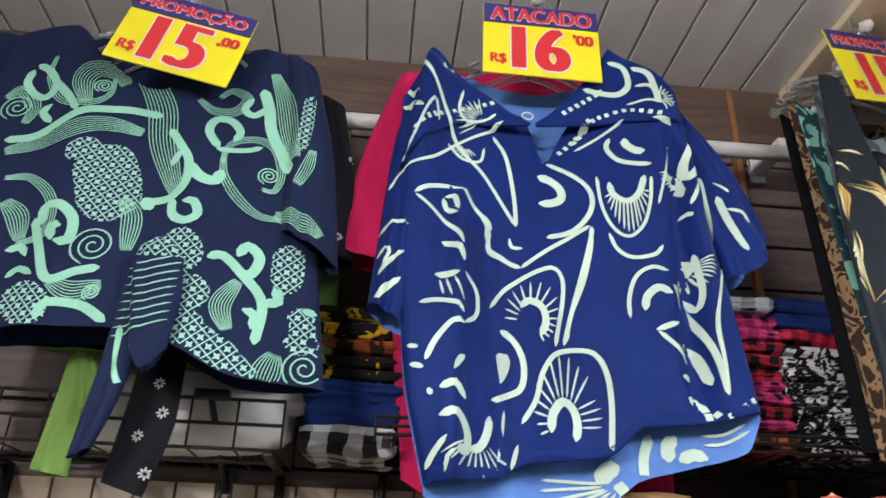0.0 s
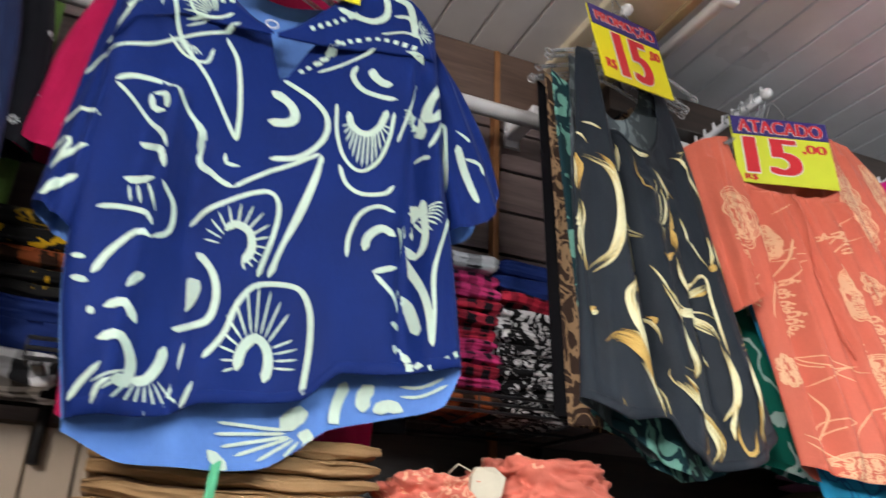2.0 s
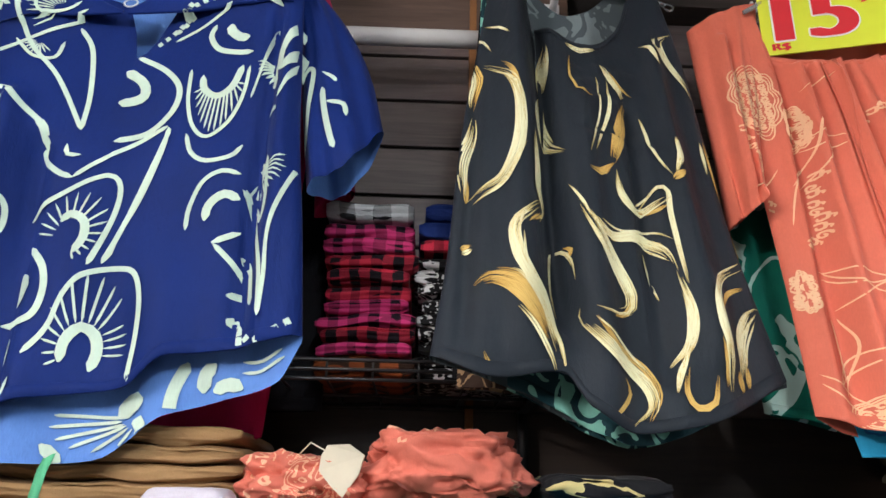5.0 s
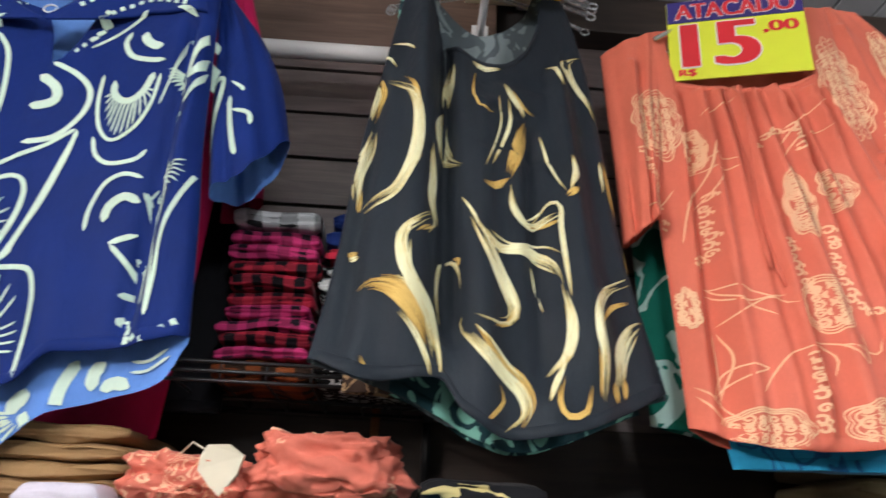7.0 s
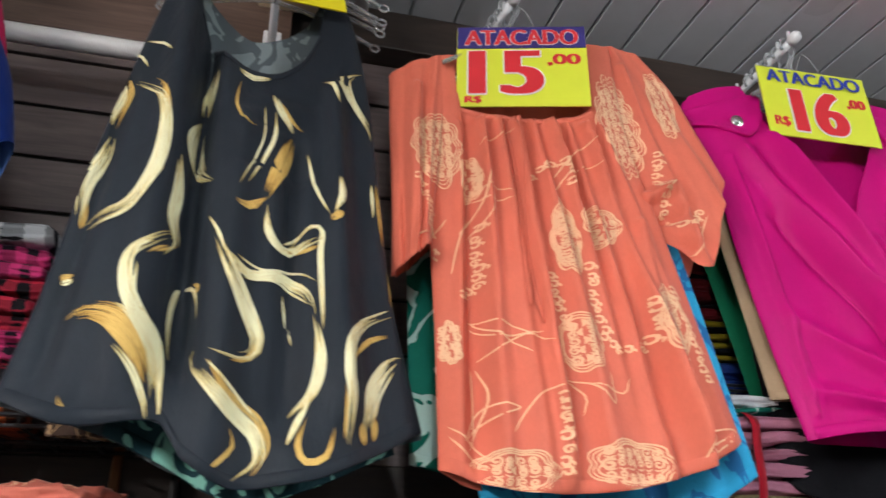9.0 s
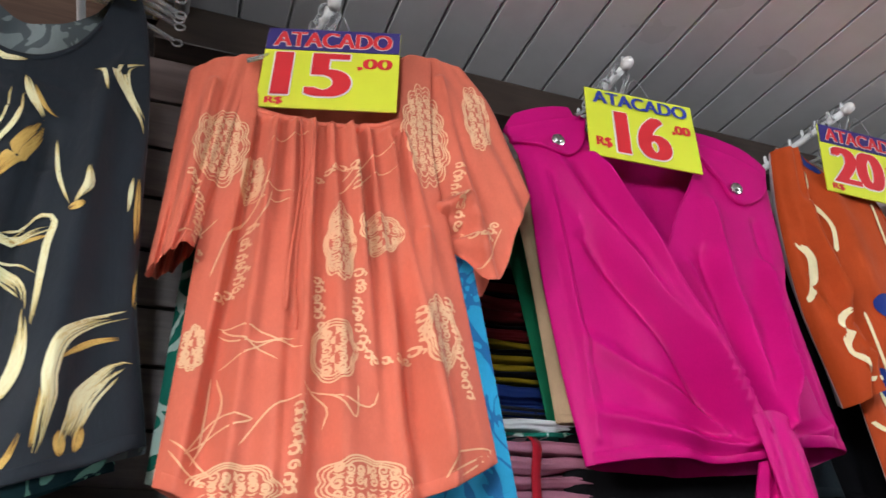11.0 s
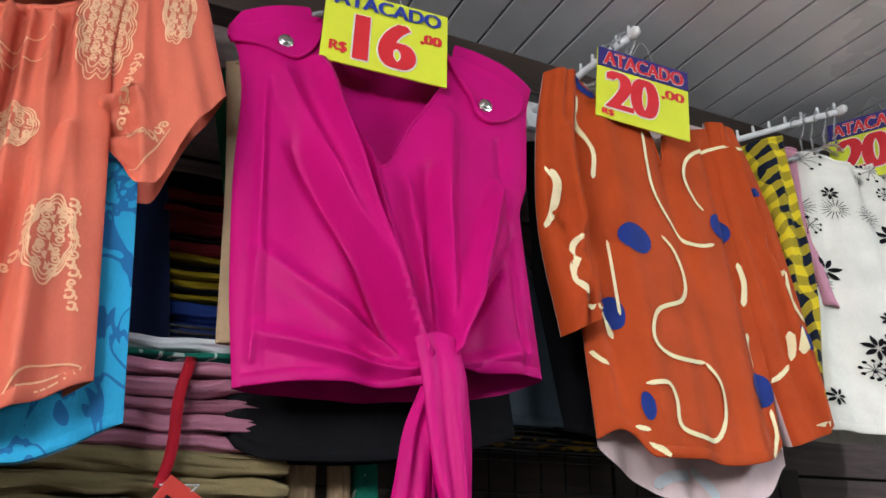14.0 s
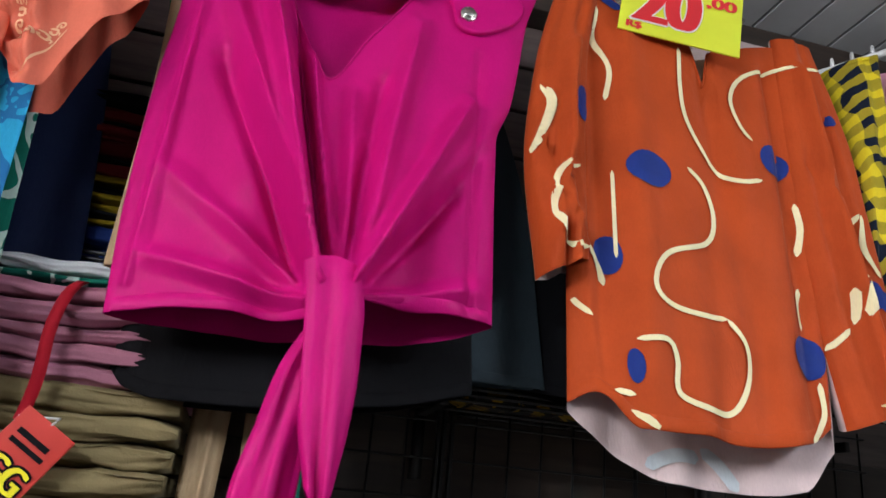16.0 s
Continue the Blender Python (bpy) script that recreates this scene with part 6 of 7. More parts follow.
def navy_lattice(k):
    k.stroke(11, -8.8, 8.4, -5.0, 1.2, -2.1, -8.2, taper=0.12)
    k.stroke(5, -13.1, 5.0, -10.8, 7.6, -8.1, 9.0, taper=0.12)
    k.stroke(11, 6.0, -14.1, 10.1, -14.3, 14.7, -14.9, taper=0.12)
    k.stroke(7, 11.1, -19.0, 13.6, -21.6, 15.0, -24.7, taper=0.12)
    k.stroke(8, 12.2, -26.2, 18.8, -30.5, 25.9, -34.3, taper=0.12)
    k.stroke(5.5, 28.1, -9.9, 28.5, -14.8, 28.5, -19.6, taper=0.12)
    k.stroke(7, 31.4, -21.8, 32.1, -25.8, 32.2, -30.2, taper=0.12)
    k.stroke(7, -15.3, -22.2, -11.7, -24.2, -7.7, -27.5, taper=0.12)
    k.stroke(13, -29.5, 38.7, -21.0, 39.8, -12.0, 39.4, taper=0.12)
    k.stroke(2.5, 28.3, 24.2, 28.2, 16.4, 27.8, 10.1, taper=0.12)


def medallion(k, cx, cz, w, h, seed):
    """An ornate lace-like patch: a scalloped double edge filled with mirrored scrolls and small drops."""
    rnd = random.Random(seed)
    lobes = max(7, round((w + h) / 2.6))
    for size, line in ((1.0, 0.26), (0.90, 0.2), (0.80, 0.26)):
        pts = []
        for i in range(lobes * 4 + 1):
            a = 2 * math.pi * i / (lobes * 4)
            r = size * (0.88 + 0.12 * abs(math.cos(a * lobes / 2)) + 0.16 * noise.noise((1.3 * math.cos(a), 1.3 * math.sin(a), seed * 3.1)))
            pts += [cx + w / 2 * r * math.cos(a), cz + h / 2 * r * math.sin(a)]
        k.stroke(line, *pts)
    rows = max(2, round(h * 0.76 / 1.5))
    for j in range(rows):
        z = cz + h * 0.37 * (1 - 2 * (j + 0.5) / rows)
        room = w / 2 * 0.78 * math.sqrt(max(0.05, 1 - ((z - cz) / (h / 2)) ** 2))
        k.stroke(0.5, cx, z + 0.7, cx + 0.3 * (-1) ** j, z, cx, z - 0.6, taper=0.7)
        for n in range(max(1, int(room / 1.35))):
            for side in (-1, 1):
                r = rnd.uniform(0.55, 0.8)
                k.spiral(rnd.choice((0.3, 0.4)), cx + side * (0.95 + 1.35 * n), z + rnd.uniform(-0.2, 0.2), r, 1.4, 90 + 90 * side * (-1) ** j, side)
                k.stroke(0.24, cx + side * (0.3 + 1.35 * n), z - 0.65, cx + side * (0.9 + 1.35 * n), z - 0.85, cx + side * (1.5 + 1.35 * n), z - 0.55)


def chain(k, *xy):
    """A loose band of small scrolls and squared knots."""
    path = smooth_path([(a, b) for a, b in zip(xy[::2], xy[1::2])], 0.1)
    run, last, n = 1.5, path[0], 0
    rnd = random.Random(n_of(xy))
    for p in path:
        run += (p - last).length
        last = p
        if run >= 1.5:
            run, n = rnd.uniform(-0.25, 0.2), n + 1
            x, z, g = p.x + rnd.uniform(-0.25, 0.25), p.y + rnd.uniform(-0.2, 0.2), rnd.uniform(0.75, 1.1)
            if n % 3 == 0:
                k.spiral(0.34, x, z, 0.75 * g, 1.3, rnd.uniform(0, 360), rnd.choice((-1, 1)))
            else:
                k.stroke(0.4, x - 0.55 * g, z + 0.3, x - 0.1, z + 0.6 * g, x + 0.55 * g, z + 0.35, x + 0.4 * g, z - 0.45, x - 0.35 * g, z - 0.5 * g, x - 0.3, z)
                k.stroke(0.3, x + 0.5 * g, z, x + 0.95 * g, z - 0.3, x + 0.8, z - 0.8 * g)


def coral_ornaments(k):
    medallion(k, -19.2, 22.7, 9.6, 17.1, 1)
    medallion(k, 15.9, 31.0, 9.3, 25.9, 2)
    medallion(k, 26.4, 37.6, 5.3, 19.3, 3)
    medallion(k, 6.8, 5.7, 7.1, 8.6, 4)
    medallion(k, 15.1, -12.0, 5.9, 13.6, 5)
    medallion(k, 0.4, 2.6, 4.7, 15.2, 6)
    medallion(k, -0.3, -16.1, 6.6, 9.5, 7)
    medallion(k, -11.7, -35.1, 11.3, 5.8, 8)
    medallion(k, 4.2, -34.1, 12.0, 6.7, 9)
    medallion(k, -18.8, -15.6, 2.1, 7.8, 10)
    medallion(k, -13.6, 16.2, 3.4, 10.5, 11)
    chain(k, 3.5, -15.2, 5.3, -17.5, 7.9, -16.5, 10.9, -15.6, 12.2, -12.2, 11.9, -8.0)
    chain(k, -16.5, -7.4, -13.9, -5.3, -13.7, -1.3, -13.3, 3.4, -13.0, 6.1)
    chain(k, -4.4, -24.8, -4.6, -28.2, -5.1, -32.5, -5.4, -35.2)
    chain(k, -2.5, -4.3, -2.4, -9.1, -1.5, -14.5)
    chain(k, -3.1, 16.5, -0.2, 18.8, 3.0, 18.5, 2.4, 13.5)
    chain(k, -22.9, 14.8, -21.3, 9.2, -20.7, 3.2, -21.0, -1.4, -24.0, -4.6)
    chain(k, 21.5, 23.3, 20.4, 16.6, 21.1, 9.4, 24.2, 7.3, 26.9, 11.1)
    chain(k, 16.8, -5.7, 18.5, -18.4, 19.1, -21.7)
    chain(k, 3.3, -2.8, 2.9, -8.7, 3.6, -14.1)


def coral_lines(k):
    k.stroke(0.26, -15.7, -12.1, -11.6, -12.7, -6.9, -15.2, taper=0.3)
    k.stroke(0.26, -15.5, -13.2, -12.0, -15.1, -5.5, -14.3, taper=0.3)
    k.stroke(0.26, -15.4, -11.9, -12.8, -14.3, -7.7, -17.8, taper=0.3)
    k.stroke(0.26, -17.8, -30.9, -14.2, -27.9, -10.2, -26.2, -14.6, -26.1, -17.8, -30.9, taper=0.3)
    k.stroke(0.26, -15.7, -19.9, -15.8, -25.0, -16.1, -30.1, taper=0.3)
    k.stroke(0.26, -15.0, -19.9, -14.1, -24.9, -16.9, -32.2, taper=0.3)
    k.stroke(0.26, -13.9, 7.7, -16.1, 3.6, -17.9, -3.7, taper=0.3)
    k.stroke(0.26, -11.2, 15.5, -12.5, 9.5, -16.5, 3.6, taper=0.3)
    k.stroke(0.26, -10.4, 12.1, -11.4, 7.4, -14.5, 3.8, taper=0.3)
    k.stroke(0.26, 13.6, -34.0, 16.1, -29.6, 21.4, -28.8, 18.1, -31.7, 13.6, -34.0, taper=0.3)
    k.stroke(0.26, 14.6, -32.5, 18.2, -30.6, 21.4, -29.0, taper=0.3)
    k.stroke(0.26, -4.0, -22.1, -0.4, -22.7, 2.6, -25.7, 3.0, -20.9, taper=0.3)
    k.stroke(0.26, -4.4, -21.3, -1.0, -24.3, -1.4, -27.3, taper=0.3)
    k.stroke(0.26, 0.5, 15.7, 4.6, 21.3, 9.6, 25.3, taper=0.3)
    k.stroke(0.26, -0.2, 12.1, 3.9, 17.4, 9.3, 19.3, taper=0.3)
    k.stroke(0.26, -24.0, 2.4, -20.2, 4.3, -17.9, 7.3, taper=0.3)
    k.stroke(0.26, 20.1, 4.7, 23.5, 1.7, 27.6, 10.0, taper=0.3)
    k.stroke(0.26, -14.9, -18.7, -8.4, -14.9, -4.7, -16.0, taper=0.3)
    k.stroke(0.26, -11.6, -29.9, -7.8, -24.6, -3.9, -22.9, taper=0.3)
    k.stroke(0.26, -19.8, -30.2, -17.4, -32.9, -14.5, -34.8, taper=0.3)
    k.stroke(0.26, -19.8, -28.8, -17.2, -30.8, -14.0, -34.1, taper=0.3)
    k.stroke(0.26, -0.4, -22.7, 4.6, -24.0, 5.9, -21.6, taper=0.3)
    k.stroke(0.26, -11.8, 23.0, -7.6, 25.6, -5.0, 27.3, taper=0.3)
    k.stroke(0.26, -14.7, 12.7, -10.5, 13.0, -7.0, 12.4, taper=0.3)
    k.stroke(0.26, -13.6, 11.1, -10.6, 10.3, -7.1, 11.0, taper=0.3)


def lay(name, draw, cloths, ox, oz, mat, parent, label, lift=0.0022, side=1):
    ink = Ink(cloths, ox, oz, lift, side)
    draw(ink)
    part(name, ink.bm, mat, parent, label)


lay("print", blue_print, [blue_body, blue_sl, blue_sr, collar_l, collar_r], 0.32, 2.0, MINT, blue, "pale mint abstract print")
lay("print", blue_back_print, [blue_body], 0.32, 2.0, MINT, blue, "pale mint print on the inside", 0.003, -1)
lay("print", tank_cream, [tank_body], 1.06, 1.9, CREAM_INK, tank, "cream brushstroke print", 0.0030)
lay("print", tank_gold, [tank_body], 1.06, 1.9, GOLD_INK, tank, "gold brushstroke print", 0.0018)
lay("print", rust_lines, [rust_body, rust_sl, rust_sr], 2.83, 1.996, BONE_INK, rust, "cream wavy line print", 0.003)
lay("print", rust_dots, [rust_body, rust_sl, rust_sr], 2.83, 1.996, COBALT_INK, rust, "cobalt dot print")
lay("print", rust_inside, [rust_body], 2.83, 2.0, PALE_BLUE_INK, rust, "faint pale blue print on the inside", 0.003, -1)
lay("print", navy_lattice, [navy_body, navy_sleeve], -0.45, 2.0, LATTICE, navy, "fine lattice print", 0.0015)
lay("print", navy_green, [navy_body, navy_sleeve, navy_sleeve_b], -0.45, 2.0, SEA, navy, "sea-green swirl print", 0.003)
lay("print", coral_ornaments, [coral_body, coral_sl, coral_sr], 1.56, 1.9, PALE_INK, coral, "pale ornate scroll print")
lay("print", coral_lines, [coral_body, coral_sl, coral_sr], 1.56, 1.9, PALE_INK, coral, "pale leaf line print")


# arms, hangers and signs
def hung(x, y, z, n, dx=0.0, slope=0.25, width=0.29, drop=0.075, ends=False):
    """An arm whose tip is at (x, y, z), with n clear hangers on it."""
    arm(x, z, y, slope, dx)
    run = WALL_Y - 0.02 - y
    for i in range(n):
        s = 0.02 + 0.022 * i
        hanger(x - dx * s / run + 0.003 * (i % 2), y + s, z - slope * s - 0.008, width, random.uniform(-14, 14) * (0.4 if ends else 1), drop, ends)


hung(-0.45, 1.22, 2.50, 4)
hung(0.285, 1.22, 2.525, 5)
hung(1.06, 1.262, 2.57, 5, width=0.385, drop=0.06, ends=True)
hung(1.540, 1.325, 2.52, 5, 0.06)
hung(2.205, 1.30, 2.535, 6, 0.05)
hung(2.83, 1.28, 2.555, 4, 0.10)
hung(3.56, 1.30, 2.545, 4, 0.25, 0.15)

price_sign(face(-0.420, 1.195, 2.325, 3, 11.5, 5), "PROMOÇÃO", "15", ",00", 0.240, 0.184, label="yellow promotion price sign with an indigo heading band, reading 15,00")
price_sign(face(0.29, 1.212, 2.404, 0, 1, 5), "ATACADO", "16", "'00", 0.244, 0.193, label="yellow wholesale price sign with an indigo heading band, reading 16,00")
price_sign(face(1.056, 1.248, 2.442, 14, -10, 5), "PROMOÇÃO", "15", ",00", 0.245, 0.192, label="yellow promotion price sign hung tilted, reading 15,00")
price_sign(face(1.540, 1.297, 2.333, -17, 0.8, 5), "ATACADO", "15", ",00", 0.256, 0.198, card=LIME_CARD, swap=True, label="lime-yellow wholesale price sign reading 15,00 with an indigo band")
price_sign(face(2.203, 1.270, 2.338, -6, 3, 7), "ATACADO", "16", ",00", 0.250, 0.188, band=False, head_ink=BLUE_INK, card=LIME_CARD, label="lime-yellow wholesale price sign with blue heading, reading 16,00")
price_sign(face(2.832, 1.270, 2.383, -9, 8.3, 5), "ATACADO", "20", ",00", 0.234, 0.202, card=LIME_CARD, swap=True, label="lime-yellow wholesale price sign reading 20,00 with an indigo band")
price_sign(face(3.60, 1.25, 2.425, -70, 4, 4), "ATACADO", "20", ",00", 0.235, 0.19, card=LIME_CARD, swap=True, label="yellow wholesale price sign seen at a slant, reading 20,00")


# ---- shelves and stacks ----
def folded_bm(x0, x1, y0, y1, z, h, seed):
    """One folded garment: a soft slab with a rounded fold at its front and slack layers."""
    bm = bmesh.new()
    nx, ring = 16, 36
    rows = []
    for i in range(nx + 1):
        s = i / nx
        x = x0 + (x1 - x0) * s
        end = min(1, 8 * min(s, 1 - s) + 0.35) ** 0.5
        row = []
        for k in range(ring):
            a = 2 * math.pi * k / ring
            cy, cz = math.cos(a), math.sin(a)
            py = (abs(cy) ** 0.35) * (1 if cy > 0 else -1)
            pz = (abs(cz) ** 0.7) * (1 if cz > 0 else -1)
            nn = noise.noise((x * 14, cy * 2.0 + seed * 5.1, cz * 2.0))
            nm = noise.noise((x * 5 + seed, cy, seed * 2.3))
            y = (y0 + y1) / 2 + py * (y1 - y0) / 2 * (0.95 + 0.05 * end) + (0.010 * nn + 0.008 * nm) * (1 if cy < 0 else 0.3)
            if cy < -0.75 and h > 0.02:
                y += 0.009 * (1 - abs(math.sin(1.5 * math.pi * (cz / 0.662 + 1) + 1.2 * nm)))
            zz = z + h / 2 + pz * h / 2 * end * 1.04 + 0.2 * h * nn + 0.009 * noise.noise((x * 6.5, seed // 10 * 1.9, z * 5)) + 0.005 * noise.noise((x * 17, seed * 1.9, 0.3))
            row.append(bm.verts.new((x, y, zz)))
        rows.append(row)
    for A, B in zip(rows, rows[1:]):
        for k in range(ring):
            bm.faces.new((A[k], B[k], B[(k + 1) % ring], A[(k + 1) % ring]))
    bm.faces.new(rows[0])
    bm.faces.new(rows[-1][::-1])
    return bm


def stack(label, x0, x1, y0, y1, z, layers, seed=1, jitter=0.008):
    """A pile of folded clothes; layers: (material, height) from the bottom up."""
    rnd = random.Random(seed)
    ob = empty("folded_clothes_stack", label, "folded clothes", ((x0 + x1) / 2, (y0 + y1) / 2, z), "stacks of folded clothes")
    for i, (mat, h) in enumerate(layers):
        j = [rnd.uniform(-jitter, jitter) for _ in range(3)]
        part("folded_garment", folded_bm(x0 + j[0], x1 + j[1], y0 + j[2], y1, z, h * 1.1, seed * 10 + i), mat, ob)
        z += h
    return z


def board(x0, x1, z, label):
    ob = empty("shelf_board", label, "shelf", (x0, WALL_Y, z))
    part("board", box_bm((x0, 1.14, z - 0.022), (x1, WALL_Y - 0.021, z), 0.003), SHELF_BOARD, ob)
    for x in (x0 + 0.12, (x0 + x1) / 2, x1 - 0.12):
        part("bracket", box_bm((x - 0.008, 1.30, z - 0.05), (x + 0.008, WALL_Y - 0.021, z - 0.0225), 0.002, box_bm((x - 0.008, WALL_Y - 0.04, z - 0.16), (x + 0.008, WALL_Y - 0.0205, z - 0.05))), BLACK_METAL, ob, "black steel bracket")
    return ob


def wire_shelf(x0, x1, z, y0=1.32, lip=0.07, label="black wire shelf basket fixed to the wall"):
    """A shallow basket of black wire."""
    ob = empty("wire_shelf", label, "wire shelf", (x0, WALL_Y, z), "wire shelves")
    y1 = WALL_Y - 0.03
    n = max(2, int((x1 - x0) / 0.07))
    for i in range(n + 1):
        x = x0 + (x1 - x0) * i / n
        part("wire", tube_bm([(x, y1, z + lip), (x, y1, z), (x, (y0 + y1) / 2, z), (x, y0, z), (x, y0, z + lip)], 0.0022, 6), BLACK_METAL, ob)
    for y, zz in ((y0, z), (y0, z + lip), (y0, z + lip / 2), ((y0 + y1) / 2, z - 0.004), (y1, z), (y1, z + lip)):
        part("rail", tube_bm([(x0, y, zz), ((x0 + x1) / 2, y, zz), (x1, y, zz)], 0.0032, 6), BLACK_METAL, ob)
    for x in (x0 + 0.02, x1 - 0.02):
        part("bracket", box_bm((x - 0.008, y0 - 0.01, z - 0.012), (x + 0.008, WALL_Y - 0.0205, z - 0.005), 0.002, box_bm((x - 0.008, WALL_Y - 0.05, z - 0.12), (x + 0.008, WALL_Y - 0.0205, z - 0.012))), BLACK_METAL, ob)
    return ob


UP, LOW = 1.612, 1.13
board(0.06, 2.10, LOW, "dark wooden lower shelf for folded clothes")
wire_shelf(-0.72, -0.16, 1.575, 1.34, 0.085, "black wire basket shelf fixed to the wall")
wire_shelf(0.0, 1.00, UP - 0.008, 1.30, 0.03, "black wire shelf under folded shirts")
wire_shelf(1.76, 2.12, 1.725, 1.38, 0.02, "black wire shelf under dark folded clothes")

P, R_ = 0.027, 0.024
stack("pile of red and pink checked folded shirts, grey one on top", 0.622, 0.772, 1.33, 1.55, UP,
      [(ORANGE_FOLD, 0.032), (PINK_FOLD, R_), (RED_FOLD, R_), (PINK_FOLD, R_), (PINK_FOLD, R_), (RED_FOLD, P), (RED_FOLD, P), (RED_FOLD, P), (PINK_FOLD, P), (PINK_FOLD, 0.03), (GREY_FOLD, 0.035)], 1)
stack("pile of black and white printed folded shirts, navy ones on top", 0.780, 0.965, 1.36, 1.56, UP,
      [(ZEBRA, 0.024)] * 9 + [(RED_FOLD, 0.03), (BLUE_FOLD, 0.04), (BLUE_FOLD, 0.03)], 2)
stack("pile of yellow, orange and blue checked folded shirts", -0.13, 0.04, 1.36, 1.56, UP - 0.03,
      [(GREY_FOLD, 0.05), (BLUE_FOLD, 0.05), (BLUE_FOLD, 0.035), (YELLOW_FOLD, 0.025), (YELLOW_FOLD, 0.025), (ORANGE_FOLD, 0.03), (YELLOW_FOLD, 0.03), (CAMO, 0.03)], 3)
stack("tall pile of tan folded trousers", 0.10, 0.53, 1.265, 1.55, LOW, [(TAN, 0.0265)] * 15, 4, 0.012)
stack("folded lilac-white trousers beside a tan pile", 0.43, 0.548, 1.165, 1.255, LOW, [(LILAC, 0.05)] * 5 + [(LILAC, 0.05)], 5)
stack("pile of coral printed folded blouses", 0.56, 0.765, 1.22, 1.50, LOW, [(CORAL, 0.04)] * 7, 6, 0.012)
stack("pile of teal folded blouses", 0.775, 0.94, 1.20, 1.45, LOW, [(TEAL, 0.036)] * 8, 7, 0.012)
stack("pile of turquoise folded blouses under a black and gold one", 0.965, 1.14, 1.20, 1.48, LOW, [(CYAN, 0.030)] * 10 + [(BLACK_GOLD, 0.035)], 8, 0.015)
stack("pile of black and gold printed folded tops", 1.16, 1.365, 1.22, 1.5, LOW, [(BLACK_GOLD, 0.03)] * 10, 9, 0.015)
stack("pile of orange and navy folded tops", 1.385, 1.60, 1.20, 1.5, LOW, [(RUST, 0.04), (RUST, 0.04), (COBALT_INK, 0.04), (RUST, 0.04), (RUST, 0.04), (COBALT_INK, 0.035), (RUST, 0.04), (COBALT_INK, 0.03)], 10, 0.015)
stack("pile of dusty rose folded trousers over olive ones", 1.64, 2.075, 1.27, 1.56, LOW, [(OLIVE, 0.034)] * 12 + [(ROSE, 0.026)] * 5, 11)
stack("white and dark clothes folded on top of a rose pile", 1.80, 2.05, 1.29, 1.54, LOW + 0.542, [(TEAL, 0.014), (WHITE_CLOTH, 0.02)], 12)
stack("pile of red, yellow and navy folded shirts in shade", 1.80, 2.05, 1.40, 1.56, 1.732, [(BLUE_FOLD, 0.035), (BLUE_FOLD, 0.03), (OCHRE_FOLD, 0.016), (BLACK, 0.01), (OCHRE_FOLD, 0.016), (OCHRE_FOLD, 0.016), (BLACK, 0.012), (OCHRE_FOLD, 0.016), (DARK_RED, 0.022), (BLACK, 0.012), (DARK_RED, 0.022), (DARK_RED, 0.022), (BLACK, 0.014), (DARK_RED, 0.025), (BLACK, 0.03)], 13)


# ---- small things ----
def ring_bm(p, r, t, tilt=0.0):
    pts = [Vector(p) + Vector((r * math.cos(a), 0.004 * math.sin(a + tilt), r * math.sin(a))) for a in (2 * math.pi * i / 20 for i in range(21))]
    return tube_bm(pts, t, 8, cap=False)


q = blue_body.find(0.265, 2.238) or blue_body.at(0.42, 0.0)
part("neck_ring", ring_bm(q + Vector((0, -0.008, 0.004)), 0.011, 0.0016), WHITE_METAL, blue, "small silver ring")


def flowers(ink, seed, x0, x1, z0, z1, n, r0, r1):
    """Flower bursts, leaf sprigs and rosettes strewn over the cloth."""
    rnd = random.Random(seed)
    for i in range(n):
        cx, cz, r = rnd.uniform(x0, x1), rnd.uniform(z0, z1), rnd.uniform(r0, r1)
        if i % 3 == 0:
            ink.fan(cx, cz, r * 0.2, r, 0, 345, 18, 0.16)
        elif i % 3 == 1:
            for k in range(7):
                a = 2 * math.pi * k / 7
                ink.stroke(r * 0.35, cx + 0.15 * r * math.cos(a), cz + 0.15 * r * math.sin(a), cx + r * math.cos(a), cz + r * math.sin(a), taper=0.8)
        else:
            for k in range(9):
                a = 2 * math.pi * k / 9
                ink.stroke(0.14, cx, cz, cx + r * math.cos(a), cz + r * math.sin(a))
                ink.dot(cx + r * math.cos(a), cz + r * math.sin(a), 0.4, 0.4)


ink = Ink([floral_body], 3.45, 2.0, 0.003)
flowers(ink, 5, -30, 28, -34, 38, 52, 1.8, 4.2)
part("print", ink.bm, BLACK, floral, "black flower print")
ink = Ink([star_body, star_sleeve], -0.4, 2.0, 0.003)
rnd = random.Random(8)
for i in range(60):
    cx, cz = rnd.uniform(-28, 34), rnd.uniform(-40, 34)
    ink.fan(cx, cz, 0.25, 1.0, 0, 315, 8, 0.3)
part("print", ink.bm, STAR_INK, star, "small pale flower print")


# ties that hang from the navy, black and green blouses
def tie(cloth, name, mat, parent, label=""):
    return part(name, cloth.build(14, 26), mat, parent, label)


